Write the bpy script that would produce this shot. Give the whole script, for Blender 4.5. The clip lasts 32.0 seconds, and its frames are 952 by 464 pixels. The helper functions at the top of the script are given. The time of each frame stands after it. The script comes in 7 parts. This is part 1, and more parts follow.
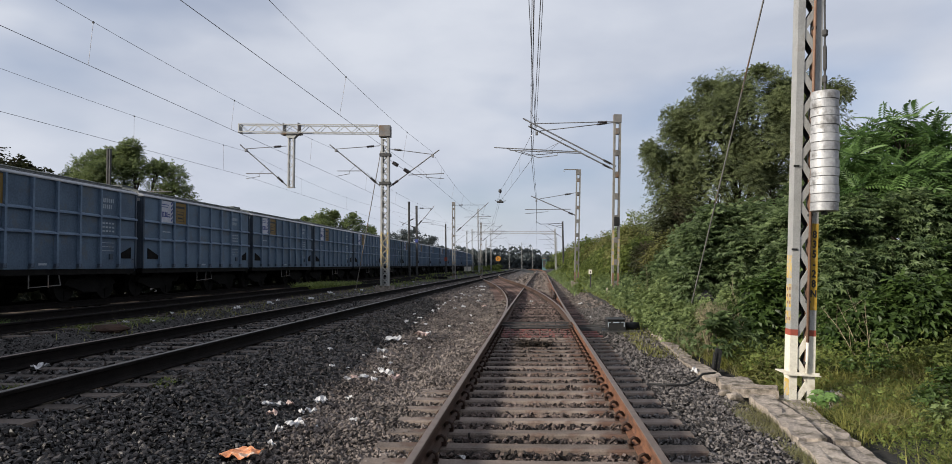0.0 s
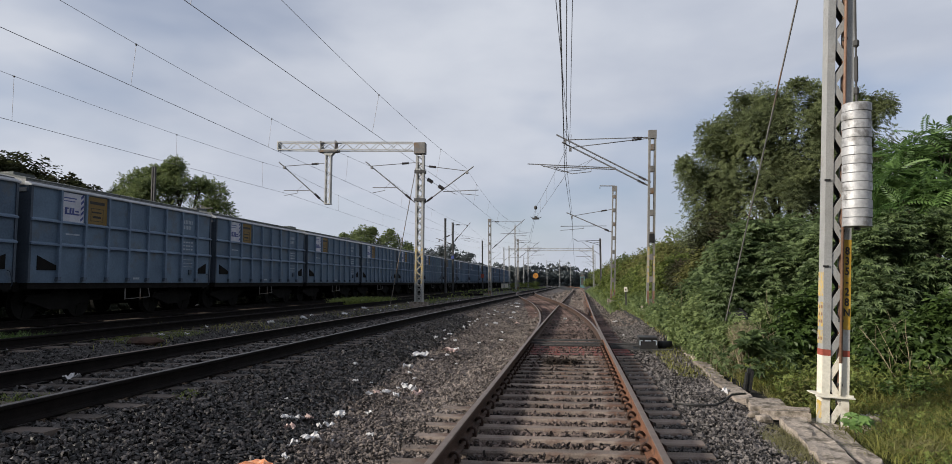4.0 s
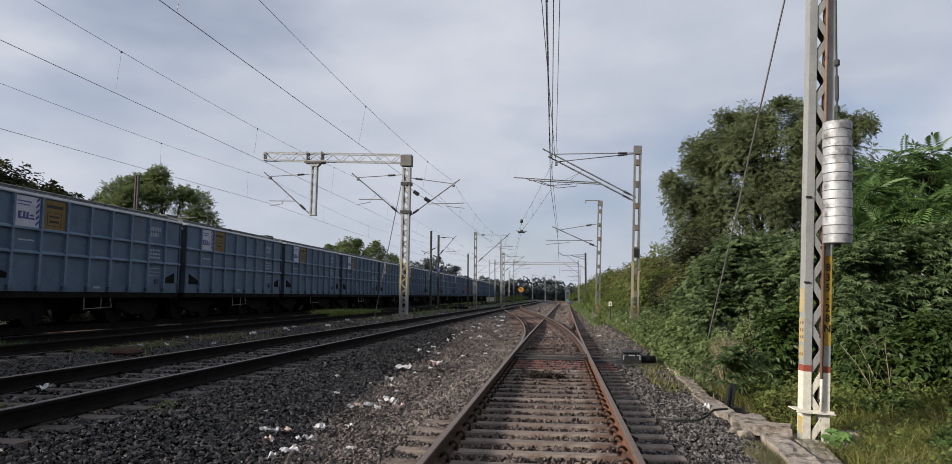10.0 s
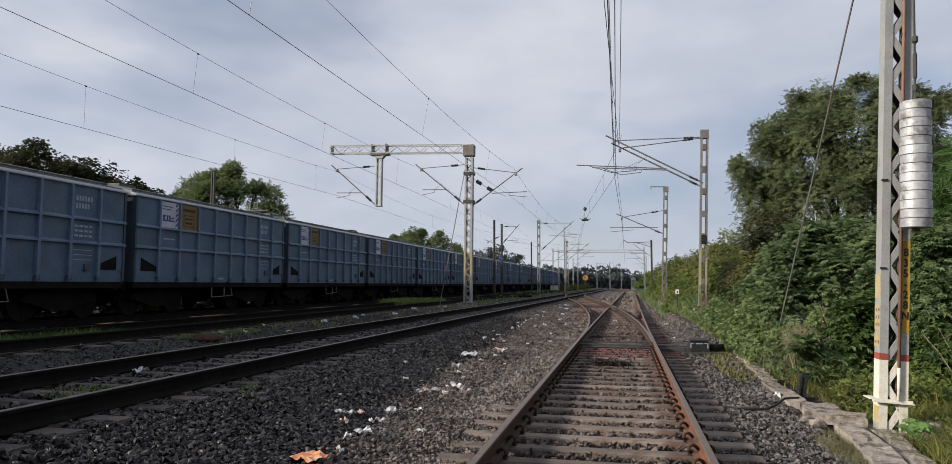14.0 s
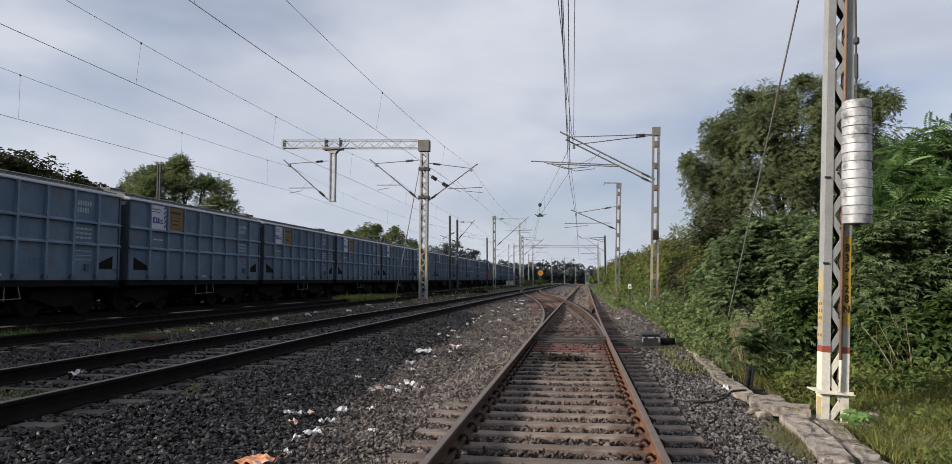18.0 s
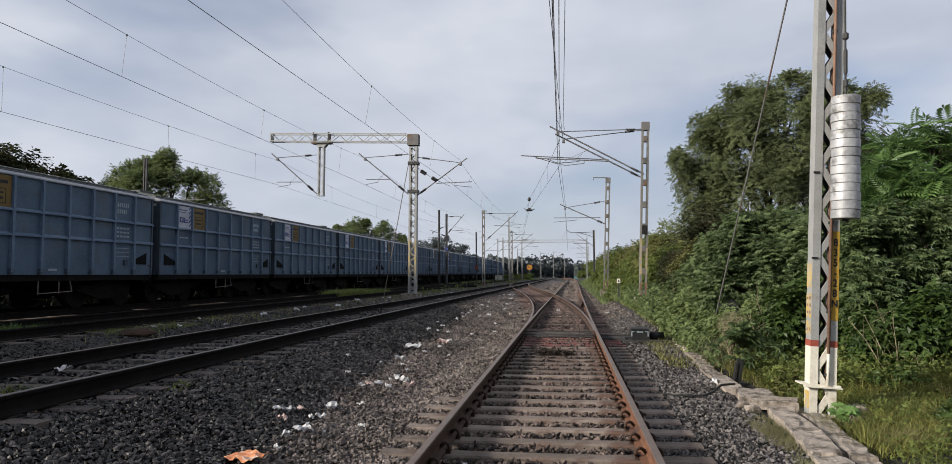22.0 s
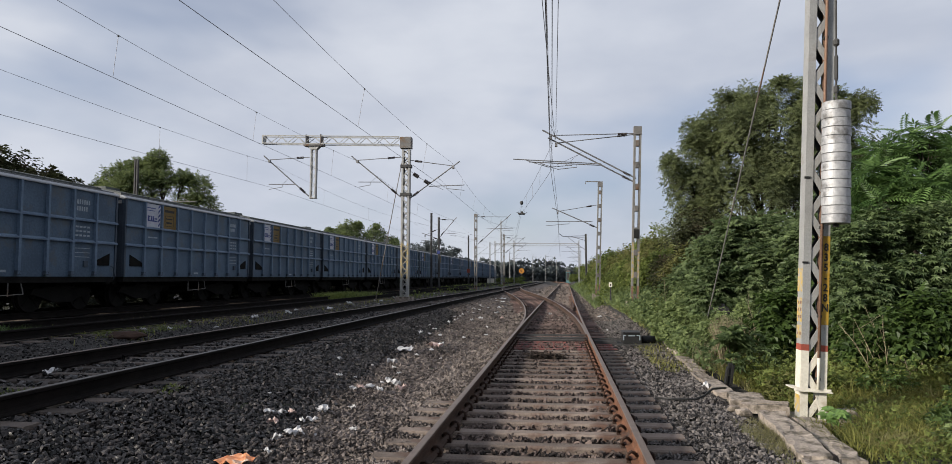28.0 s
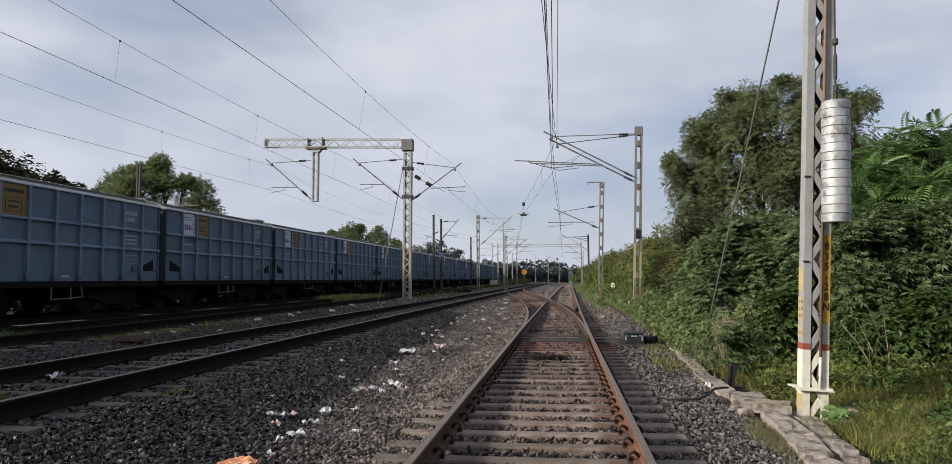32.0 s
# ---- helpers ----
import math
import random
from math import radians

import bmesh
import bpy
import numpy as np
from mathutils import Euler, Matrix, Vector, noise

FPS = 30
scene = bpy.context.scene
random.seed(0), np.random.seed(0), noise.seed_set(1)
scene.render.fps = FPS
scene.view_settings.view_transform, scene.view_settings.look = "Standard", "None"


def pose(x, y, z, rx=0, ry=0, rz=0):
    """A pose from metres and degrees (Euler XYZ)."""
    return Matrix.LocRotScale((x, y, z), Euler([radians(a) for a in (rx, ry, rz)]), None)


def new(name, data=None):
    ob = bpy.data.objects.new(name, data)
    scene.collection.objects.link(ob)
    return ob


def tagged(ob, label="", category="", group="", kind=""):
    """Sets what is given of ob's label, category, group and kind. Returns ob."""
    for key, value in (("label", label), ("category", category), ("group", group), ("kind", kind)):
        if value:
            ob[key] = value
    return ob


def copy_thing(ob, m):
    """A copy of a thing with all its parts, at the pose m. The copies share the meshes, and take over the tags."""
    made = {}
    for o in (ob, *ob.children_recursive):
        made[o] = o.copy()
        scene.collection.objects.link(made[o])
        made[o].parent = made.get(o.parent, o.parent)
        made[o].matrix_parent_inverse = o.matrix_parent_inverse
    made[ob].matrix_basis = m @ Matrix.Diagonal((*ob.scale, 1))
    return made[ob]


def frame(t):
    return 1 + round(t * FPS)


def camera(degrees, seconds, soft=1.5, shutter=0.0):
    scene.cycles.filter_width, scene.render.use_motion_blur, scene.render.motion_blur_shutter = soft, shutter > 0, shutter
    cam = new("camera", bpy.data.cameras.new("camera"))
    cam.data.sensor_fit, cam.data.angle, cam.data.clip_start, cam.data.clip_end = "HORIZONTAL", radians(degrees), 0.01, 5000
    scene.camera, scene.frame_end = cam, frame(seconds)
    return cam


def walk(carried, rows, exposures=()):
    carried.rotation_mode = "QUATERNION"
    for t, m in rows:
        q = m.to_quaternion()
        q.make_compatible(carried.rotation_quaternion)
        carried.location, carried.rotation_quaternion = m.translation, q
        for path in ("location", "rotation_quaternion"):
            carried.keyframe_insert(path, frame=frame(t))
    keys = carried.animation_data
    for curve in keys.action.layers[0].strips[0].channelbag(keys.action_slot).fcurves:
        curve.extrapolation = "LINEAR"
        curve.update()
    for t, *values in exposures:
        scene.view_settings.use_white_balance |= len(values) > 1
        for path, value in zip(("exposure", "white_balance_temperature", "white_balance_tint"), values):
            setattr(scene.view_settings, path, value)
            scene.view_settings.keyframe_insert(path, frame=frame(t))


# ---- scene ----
# Camera: a person's hand-held phone, standing between the rails of a loop line.
cam = camera(71.05, 32.0, soft=0.75)
ROWS = [
    (0.0, 0.022, 0.027, 1.344, 2.89, 0.70, 5.15),
    (0.5, 0.070, -0.011, 1.344, 4.38, -0.49, 7.91),
    (1.0, 0.144, -0.002, 1.343, 4.08, -0.62, 9.63),
    (1.5, 0.184, 0.039, 1.333, 4.75, -0.53, 8.13),
    (2.0, 0.190, 0.081, 1.342, 3.77, -0.66, 7.57),
    (2.5, 0.202, 0.093, 1.332, 3.84, -0.12, 8.37),
    (3.0, 0.204, 0.088, 1.325, 4.17, -0.04, 8.38),
    (3.5, 0.207, 0.075, 1.323, 4.33, 0.10, 8.57),
    (4.0, 0.221, 0.086, 1.324, 4.37, 0.33, 8.42),
    (4.5, 0.219, 0.146, 1.326, 4.91, -0.44, 2.49),
    (6.5, 0.136, 0.160, 1.331, 4.86, -0.89, 1.50),
    (7.0, 0.170, 0.128, 1.320, 5.00, -0.83, 5.62),
    (7.5, 0.185, 0.129, 1.323, 4.33, -0.98, 6.95),
    (8.0, 0.193, 0.143, 1.322, 4.23, -0.66, 6.09),
    (8.5, 0.203, 0.129, 1.321, 4.60, -0.53, 6.37),
    (9.0, 0.216, 0.122, 1.319, 4.93, -0.60, 5.85),
    (9.5, 0.226, 0.120, 1.317, 5.34, -0.78, 6.19),
    (10.0, 0.240, 0.103, 1.316, 5.50, -0.25, 7.17),
    (10.5, 0.241, 0.116, 1.312, 5.21, -0.27, 6.69),
    (11.0, 0.231, 0.093, 1.324, 5.15, -0.27, 6.85),
    (11.5, 0.234, 0.077, 1.317, 5.30, -0.32, 6.91),
    (12.0, 0.243, 0.080, 1.323, 5.49, 0.09, 6.83),
    (12.5, 0.246, 0.067, 1.316, 5.26, 0.31, 7.87),
    (13.0, 0.249, 0.055, 1.317, 5.65, -0.30, 7.33),
    (13.5, 0.252, 0.004, 1.305, 5.08, 0.02, 10.08),
    (14.0, 0.256, -0.038, 1.310, 4.52, 0.03, 12.62),
    (14.5, 0.255, -0.025, 1.304, 4.37, -0.35, 12.93),
    (16.5, 0.276, 0.022, 1.320, 4.19, 0.22, 10.38),
    (17.0, 0.280, 0.021, 1.323, 3.79, 0.18, 9.99),
    (17.5, 0.284, 0.036, 1.322, 4.01, 0.36, 9.79),
    (18.0, 0.273, 0.044, 1.323, 4.13, 0.36, 8.85),
    (18.5, 0.268, 0.022, 1.323, 4.18, 0.16, 9.39),
    (19.0, 0.261, 0.033, 1.327, 3.92, 0.21, 8.83),
    (19.5, 0.260, 0.022, 1.329, 4.50, 0.23, 9.06),
    (20.0, 0.261, 0.032, 1.329, 4.48, 0.20, 8.74),
    (20.5, 0.249, 0.048, 1.326, 3.85, 0.24, 8.27),
    (21.0, 0.253, 0.056, 1.327, 3.70, 0.32, 7.99),
    (21.5, 0.240, 0.090, 1.327, 3.58, 0.15, 7.44),
    (22.0, 0.253, 0.065, 1.325, 3.65, 0.38, 7.91),
    (22.5, 0.255, 0.054, 1.325, 3.72, 0.11, 8.50),
    (23.0, 0.252, 0.059, 1.327, 3.83, 0.21, 8.34),
    (23.5, 0.259, 0.057, 1.329, 4.12, 0.23, 8.20),
    (24.0, 0.260, 0.048, 1.325, 4.41, 0.42, 8.24),
    (24.5, 0.261, 0.045, 1.328, 4.58, 0.50, 8.32),
    (26.5, 0.258, 0.066, 1.330, 4.56, 0.36, 7.36),
    (27.0, 0.249, 0.067, 1.324, 3.94, 0.26, 7.53),
    (27.5, 0.243, 0.066, 1.321, 4.05, 0.07, 7.46),
    (28.0, 0.249, 0.067, 1.324, 3.93, 0.17, 7.23),
    (28.5, 0.261, 0.071, 1.327, 3.68, 0.26, 7.75),
    (29.0, 0.264, 0.052, 1.322, 3.67, 0.46, 7.91),
    (29.5, 0.260, 0.055, 1.322, 3.99, 0.18, 7.89),
    (30.0, 0.265, 0.045, 1.324, 4.31, 0.40, 8.20),
    (30.5, 0.260, 0.046, 1.327, 4.10, 0.09, 7.67),
    (31.0, 0.270, 0.042, 1.322, 4.17, 0.16, 7.72),
    (31.5, 0.276, 0.043, 1.321, 3.86, 0.22, 8.15),
    (32.0, 0.270, 0.049, 1.325, 4.06, 0.60, 7.47),
]
EXPOSURES = [(0.0, 0.525), (1.0, 0.465), (3.0, 0.415), (13.0, 0.425), (18.0, 0.485), (32.0, 0.485)]

walk(cam, [(t, pose(x, y, z, 90 + pitch, roll, yaw)) for t, x, y, z, pitch, roll, yaw in ROWS], EXPOSURES)

# ---- world and sun ----
SUN_HEIGHT, SUN_SIDE = 20.0, 28.0  # degrees above the ground; degrees behind the left-hand side
to_sun = Vector((-math.cos(radians(SUN_HEIGHT)) * math.cos(radians(SUN_SIDE)),
                 -math.cos(radians(SUN_HEIGHT)) * math.sin(radians(SUN_SIDE)), math.sin(radians(SUN_HEIGHT))))
world = bpy.data.worlds.new("sky")
scene.world = world
world.use_nodes = True
wn, wl = world.node_tree.nodes, world.node_tree.links
wn.clear()
w_out, w_bg = wn.new("ShaderNodeOutputWorld"), wn.new("ShaderNodeBackground")
sky = wn.new("ShaderNodeTexSky")
sky.sky_type, sky.sun_disc = "NISHITA", False
sky.sun_elevation = radians(SUN_HEIGHT)
sky.sun_rotation = math.atan2(to_sun.x, to_sun.y)
sky.dust_density, sky.air_density = 1.5, 1.0
w_co, w_map = wn.new("ShaderNodeTexCoord"), wn.new("ShaderNodeMapping")
w_map.inputs["Scale"].default_value = (1.1, 1.1, 2.6)
w_map.inputs["Location"].default_value = (3.1, 0.4, 0.2)
w_n1, w_n2 = wn.new("ShaderNodeTexNoise"), wn.new("ShaderNodeTexNoise")
w_n1.inputs["Scale"].default_value, w_n1.inputs["Detail"].default_value, w_n1.inputs["Roughness"].default_value = 1.7, 4, 0.5
w_n2.inputs["Scale"].default_value, w_n2.inputs["Detail"].default_value = 3.2, 5
w_cover, w_shade = wn.new("ShaderNodeValToRGB"), wn.new("ShaderNodeValToRGB")
w_cover.color_ramp.elements[0].position, w_cover.color_ramp.elements[1].position = 0.275, 0.495
w_cover.color_ramp.elements[0].color = (0.32, 0.32, 0.32, 1)
w_shade.color_ramp.elements[0].position, w_shade.color_ramp.elements[1].position = 0.32, 0.68
w_shade.color_ramp.elements[0].color, w_shade.color_ramp.elements[1].color = (0.505, 0.550, 0.655, 1), (0.668, 0.704, 0.785, 1)
w_gain, w_mix = wn.new("ShaderNodeMix"), wn.new("ShaderNodeMix")
w_gain.data_type = w_mix.data_type = "RGBA"
w_gain.blend_type = "MULTIPLY"
w_gain.inputs["Factor"].default_value = 1.0
w_gain.inputs["B"].default_value = (0.092, 0.10, 0.122, 1)
wl.new(w_co.outputs["Generated"], w_map.inputs["Vector"])
wl.new(w_map.outputs["Vector"], w_n1.inputs["Vector"])
wl.new(w_map.outputs["Vector"], w_n2.inputs["Vector"])
wl.new(w_n1.outputs["Fac"], w_cover.inputs["Fac"])
wl.new(w_n2.outputs["Fac"], w_shade.inputs["Fac"])
wl.new(sky.outputs["Color"], w_gain.inputs["A"])
wl.new(w_cover.outputs["Color"], w_mix.inputs["Factor"])
wl.new(w_gain.outputs["Result"], w_mix.inputs["A"])
wl.new(w_shade.outputs["Color"], w_mix.inputs["B"])
w_sep, w_low, w_pale = wn.new("ShaderNodeSeparateXYZ"), wn.new("ShaderNodeMapRange"), wn.new("ShaderNodeVectorMath")
w_low.inputs["From Min"].default_value, w_low.inputs["From Max"].default_value = 0.0, 0.30
w_low.inputs["To Min"].default_value, w_low.inputs["To Max"].default_value = 1.04, 1.0
w_pale.operation = "SCALE"
wl.new(w_co.outputs["Generated"], w_sep.inputs["Vector"])
wl.new(w_sep.outputs["Z"], w_low.inputs["Value"])
wl.new(w_mix.outputs["Result"], w_pale.inputs[0])
wl.new(w_low.outputs["Result"], w_pale.inputs["Scale"])
wl.new(w_pale.outputs["Vector"], w_bg.inputs["Color"])
w_bg.inputs["Strength"].default_value = 0.714
wl.new(w_bg.outputs["Background"], w_out.inputs["Surface"])

sun = new("sun", bpy.data.lights.new("sun", "SUN"))
sun.data.energy, sun.data.angle, sun.data.color = 4.7, radians(7.0), (1.0, 0.93, 0.82)
sun.rotation_euler = to_sun.to_track_quat("Z", "Y").to_euler()


# ---- materials ----
def material(name, dark, light, rough=0.8, metal=0.0, scale=6.0, bump=0.3, bump_scale=40.0, stain=None, stain_at=0.62,
             stain_scale=2.0, leafy=0.0, islands=False, pieces=False, spread=0.35, coat=0.0, gloss=0.3):
    """A node material: two colours mixed by coarse and fine noise, a stain with a shape of its own, fine relief."""
    m = bpy.data.materials.new(name)
    m.use_nodes = True
    n, l = m.node_tree.nodes, m.node_tree.links
    bsdf = n["Principled BSDF"]
    co = n.new("ShaderNodeTexCoord")
    coarse, fine = n.new("ShaderNodeTexNoise"), n.new("ShaderNodeTexNoise")
    coarse.inputs["Scale"].default_value, coarse.inputs["Detail"].default_value = scale, 5
    fine.inputs["Scale"].default_value, fine.inputs["Detail"].default_value = bump_scale, 4
    l.new(co.outputs["Object"], coarse.inputs["Vector"])
    l.new(co.outputs["Object"], fine.inputs["Vector"])
    both = n.new("ShaderNodeMath")
    both.operation = "MULTIPLY_ADD"
    both.inputs[1].default_value = 0.45
    l.new(fine.outputs["Fac"], both.inputs[0])
    half = n.new("ShaderNodeMath")
    half.operation = "MULTIPLY"
    half.inputs[1].default_value = 0.62
    l.new(coarse.outputs["Fac"], half.inputs[0])
    l.new(half.outputs[0], both.inputs[2])
    value = both.outputs[0]
    if islands or pieces:
        info = n.new("ShaderNodeNewGeometry" if islands else "ShaderNodeObjectInfo")
        shift = n.new("ShaderNodeMath")
        shift.operation = "MULTIPLY_ADD"
        shift.inputs[1].default_value = spread
        l.new(info.outputs["Random Per Island" if islands else "Random"], shift.inputs[0])
        less = n.new("ShaderNodeMath")
        less.operation = "SUBTRACT"
        less.inputs[1].default_value = spread / 2
        l.new(value, less.inputs[0])
        l.new(less.outputs[0], shift.inputs[2])
        value = shift.outputs[0]
    ramp = n.new("ShaderNodeValToRGB")
    ramp.color_ramp.elements[0].position, ramp.color_ramp.elements[1].position = 0.33, 0.72
    ramp.color_ramp.elements[0].color, ramp.color_ramp.elements[1].color = (*dark, 1), (*light, 1)
    l.new(value, ramp.inputs["Fac"])
    colour = ramp.outputs["Color"]
    if stain:
        spot, edge, mix = n.new("ShaderNodeTexNoise"), n.new("ShaderNodeValToRGB"), n.new("ShaderNodeMix")
        spot.inputs["Scale"].default_value, spot.inputs["Detail"].default_value, spot.inputs["Roughness"].default_value = stain_scale, 7, 0.65
        l.new(co.outputs["Object"], spot.inputs["Vector"])
        edge.color_ramp.elements[0].position, edge.color_ramp.elements[1].position = stain_at - 0.08, stain_at + 0.06
        l.new(spot.outputs["Fac"], edge.inputs["Fac"])
        mix.data_type = "RGBA"
        mix.inputs["B"].default_value = (*stain, 1)
        l.new(edge.outputs["Color"], mix.inputs["Factor"])
        l.new(colour, mix.inputs["A"])
        colour = mix.outputs["Result"]
    l.new(colour, bsdf.inputs["Base Color"])
    bsdf.inputs["Roughness"].default_value, bsdf.inputs["Metallic"].default_value = rough, metal
    bsdf.inputs["Specular IOR Level"].default_value = gloss
    if coat:
        bsdf.inputs["Coat Weight"].default_value = coat
    if bump:
        relief = n.new("ShaderNodeBump")
        relief.inputs["Strength"].default_value, relief.inputs["Distance"].default_value = bump, 0.01
        l.new(fine.outputs["Fac"], relief.inputs["Height"])
        l.new(relief.outputs["Normal"], bsdf.inputs["Normal"])
    if leafy:
        glow, blend = n.new("ShaderNodeBsdfTranslucent"), n.new("ShaderNodeMixShader")
        l.new(colour, glow.inputs["Color"])
        blend.inputs["Fac"].default_value = leafy
        l.new(bsdf.outputs["BSDF"], blend.inputs[1])
        l.new(glow.outputs["BSDF"], blend.inputs[2])
        l.new(blend.outputs["Shader"], n["Material Output"].inputs["Surface"])
    return m


M_SOIL = material("soil", (0.010, 0.0096, 0.009), (0.038, 0.035, 0.032), 0.95, scale=0.8, bump=0.8, bump_scale=26, stain=(0.05, 0.075, 0.02), stain_at=0.64, stain_scale=0.35)
M_STONE = material("ballast_stone", (0.00222, 0.00194, 0.00188), (0.0599, 0.0523, 0.0497), 0.45, scale=1.2, bump=0.4, bump_scale=70, islands=True, spread=1.0)
M_STONE_DUSTY = material("dusty_ballast", (0.0234, 0.019, 0.0169), (0.25, 0.21, 0.187), 0.85, scale=1.0, bump=0.4, bump_scale=70, islands=True, spread=0.27)
M_STONE_GRIMY = material("oily_ballast", (0.0108, 0.00792, 0.00696), (0.144, 0.108, 0.0936), 0.8, scale=1.0, bump=0.4, bump_scale=70, islands=True, spread=0.5)
M_STONE_GREY = material("grey_ballast", (0.0141, 0.0125, 0.0118), (0.175, 0.157, 0.149), 0.75, scale=1.0, bump=0.4, bump_scale=70, islands=True, spread=0.42)
M_GRIT = material("dusty_grit", (0.030, 0.024, 0.0215), (0.175, 0.142, 0.127), 0.95, scale=5.0, bump=1.0, bump_scale=16, stain=(0.03, 0.026, 0.024), stain_at=0.58, stain_scale=7)
M_CONCRETE = material("sleeper_concrete", (0.06215, 0.04859, 0.04068), (0.209, 0.1672, 0.1412), 0.9, scale=3.0, bump=0.5, bump_scale=60, stain=(0.10, 0.06, 0.045), stain_at=0.6, stain_scale=2.2, pieces=True, spread=0.3)
M_SLEEPER_DARK = material("grimy_sleeper", (0.0326, 0.0267, 0.0231), (0.112, 0.0904, 0.0781), 0.9, scale=3.0, bump=0.5, bump_scale=60, pieces=True, spread=0.3)
M_SLEEPER_RED = material("rust_stained_sleeper", (0.042, 0.0259, 0.0224), (0.179, 0.116, 0.0994), 0.9, scale=3.0, bump=0.5, bump_scale=60, stain=(0.05, 0.035, 0.03), stain_at=0.56, pieces=True, spread=0.5)
M_SLEEPER_PAINT = material("red_splashed_sleeper", (0.083, 0.0306, 0.029), (0.205, 0.0795, 0.0709), 0.9, scale=3.0, bump=0.5, bump_scale=60, stain=(0.08, 0.055, 0.045), stain_at=0.6, stain_scale=3, pieces=True, spread=0.2)
M_HEAP = material("brown_soil_heap", (0.018, 0.0102, 0.0072), (0.051, 0.027, 0.018), 0.95, scale=6, bump=0.9, bump_scale=30)
M_DEAD = material("dead_leaves", (0.0144, 0.0108, 0.009), (0.063, 0.0468, 0.036), 0.9, scale=6, bump=0, islands=True, spread=0.5)
M_SLAB = material("weathered_slab", (0.146, 0.122, 0.103), (0.427, 0.366, 0.311), 0.92, scale=3.0, bump=1.0, bump_scale=38, stain=(0.085, 0.072, 0.055), stain_at=0.55, stain_scale=4.0, pieces=True, spread=0.25)
M_RUST = material("rail_rust", (0.061, 0.0308, 0.0206), (0.198, 0.0881, 0.047), 0.8, 0.1, scale=5, bump=0.4, bump_scale=90, stain=(0.05, 0.035, 0.03), stain_at=0.63, stain_scale=4)
M_RUST_DARK = material("dark_rail_rust", (0.022, 0.014, 0.011), (0.075, 0.042, 0.028), 0.8, 0.1, scale=5, bump=0.4, bump_scale=90)
# Near-black: grime plus the shade on the rails' near faces, in one colour.
M_RAIL_DARK = material("grimy_shaded_rail", (0.00375, 0.00337, 0.00337), (0.0128, 0.0105, 0.00975), 0.9, 0.0, scale=5, bump=0.3, bump_scale=90, gloss=0.08)
M_HEAD = material("rail_running_surface", (0.109, 0.0828, 0.0696), (0.189, 0.149, 0.127), 0.55, 0.35, scale=9, bump=0.1, bump_scale=120, stain=(0.16, 0.11, 0.08), stain_at=0.66, stain_scale=5)
M_RAIL_TOP = material("dull_rail_top", (0.05, 0.046, 0.044), (0.12, 0.11, 0.105), 0.5, 0.6, scale=9, bump=0.1, bump_scale=120)
M_CLIP = material("clip_rust", (0.018, 0.012, 0.010), (0.062, 0.036, 0.026), 0.8, 0.3, scale=20, bump=0.3)
M_STEEL = material("galvanised_steel", (0.226, 0.226, 0.2203), (0.3842, 0.3842, 0.3729), 0.6, 0.3, scale=3, bump=0.15, bump_scale=60, stain=(0.22, 0.20, 0.18), stain_at=0.63, stain_scale=3)
# Darker than the near mast's steel, with the masts' shaded look in the colour.
M_MAST = material("shaded_mast_steel", (0.125, 0.122, 0.115), (0.245, 0.238, 0.222), 0.7, 0.25, scale=3, bump=0.15, bump_scale=60, stain=(0.12, 0.09, 0.065), stain_at=0.62, stain_scale=3)
M_STEEL_OLD = material("weathered_steel", (0.09, 0.087, 0.085), (0.20, 0.192, 0.185), 0.7, 0.2, scale=2.5, bump=0.2, stain=(0.16, 0.10, 0.06), stain_at=0.6, stain_scale=2)
M_ARM = material("dull_arm_steel", (0.0855, 0.0855, 0.0912), (0.218, 0.213, 0.213), 0.6, 0.3, scale=3, bump=0.1)
M_RUSTY_STEEL = material("rusty_steel", (0.12, 0.07, 0.05), (0.26, 0.16, 0.11), 0.75, 0.2, scale=4, bump=0.3)
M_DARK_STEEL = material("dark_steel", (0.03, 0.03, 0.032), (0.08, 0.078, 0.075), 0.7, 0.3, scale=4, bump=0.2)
M_WEIGHT = material("aluminium_paint", (0.2486, 0.2486, 0.2542), (0.4294, 0.4294, 0.435), 0.55, 0.3, scale=6, bump=0.25, bump_scale=30, stain=(0.15, 0.145, 0.14), stain_at=0.6, stain_scale=5, pieces=True, spread=0.2)
M_WHITE = material("white_paint", (0.4746, 0.4463, 0.3785), (0.678, 0.6441, 0.5537), 0.7, scale=5, bump=0.15, stain=(0.42, 0.37, 0.29), stain_at=0.62, stain_scale=5)
M_RED = material("red_paint", (0.20, 0.045, 0.03), (0.30, 0.075, 0.05), 0.7, scale=6, bump=0.1)
M_YELLOW = material("yellow_paint", (0.265, 0.157, 0.0175), (0.39, 0.244, 0.0348), 0.65, scale=5, bump=0.1, stain=(0.42, 0.34, 0.22), stain_at=0.66, stain_scale=7)
M_YELLOW_OLD = material("faded_yellow_paint", (0.26, 0.20, 0.09), (0.44, 0.33, 0.12), 0.75, scale=6, bump=0.1, stain=(0.26, 0.25, 0.23), stain_at=0.5, stain_scale=9)
M_YELLOW_FADED = material("worn_yellow_paint", (0.34, 0.225, 0.045), (0.52, 0.36, 0.08), 0.7, scale=6, bump=0.1, stain=(0.30, 0.28, 0.24), stain_at=0.5, stain_scale=14)
M_SIGN = material("orange_sign_paint", (0.28, 0.12, 0.02), (0.40, 0.18, 0.03), 0.7, scale=2, bump=0)
M_BLACK = material("black_paint", (0.008, 0.008, 0.008), (0.02, 0.02, 0.02), 0.6, scale=8, bump=0.1)
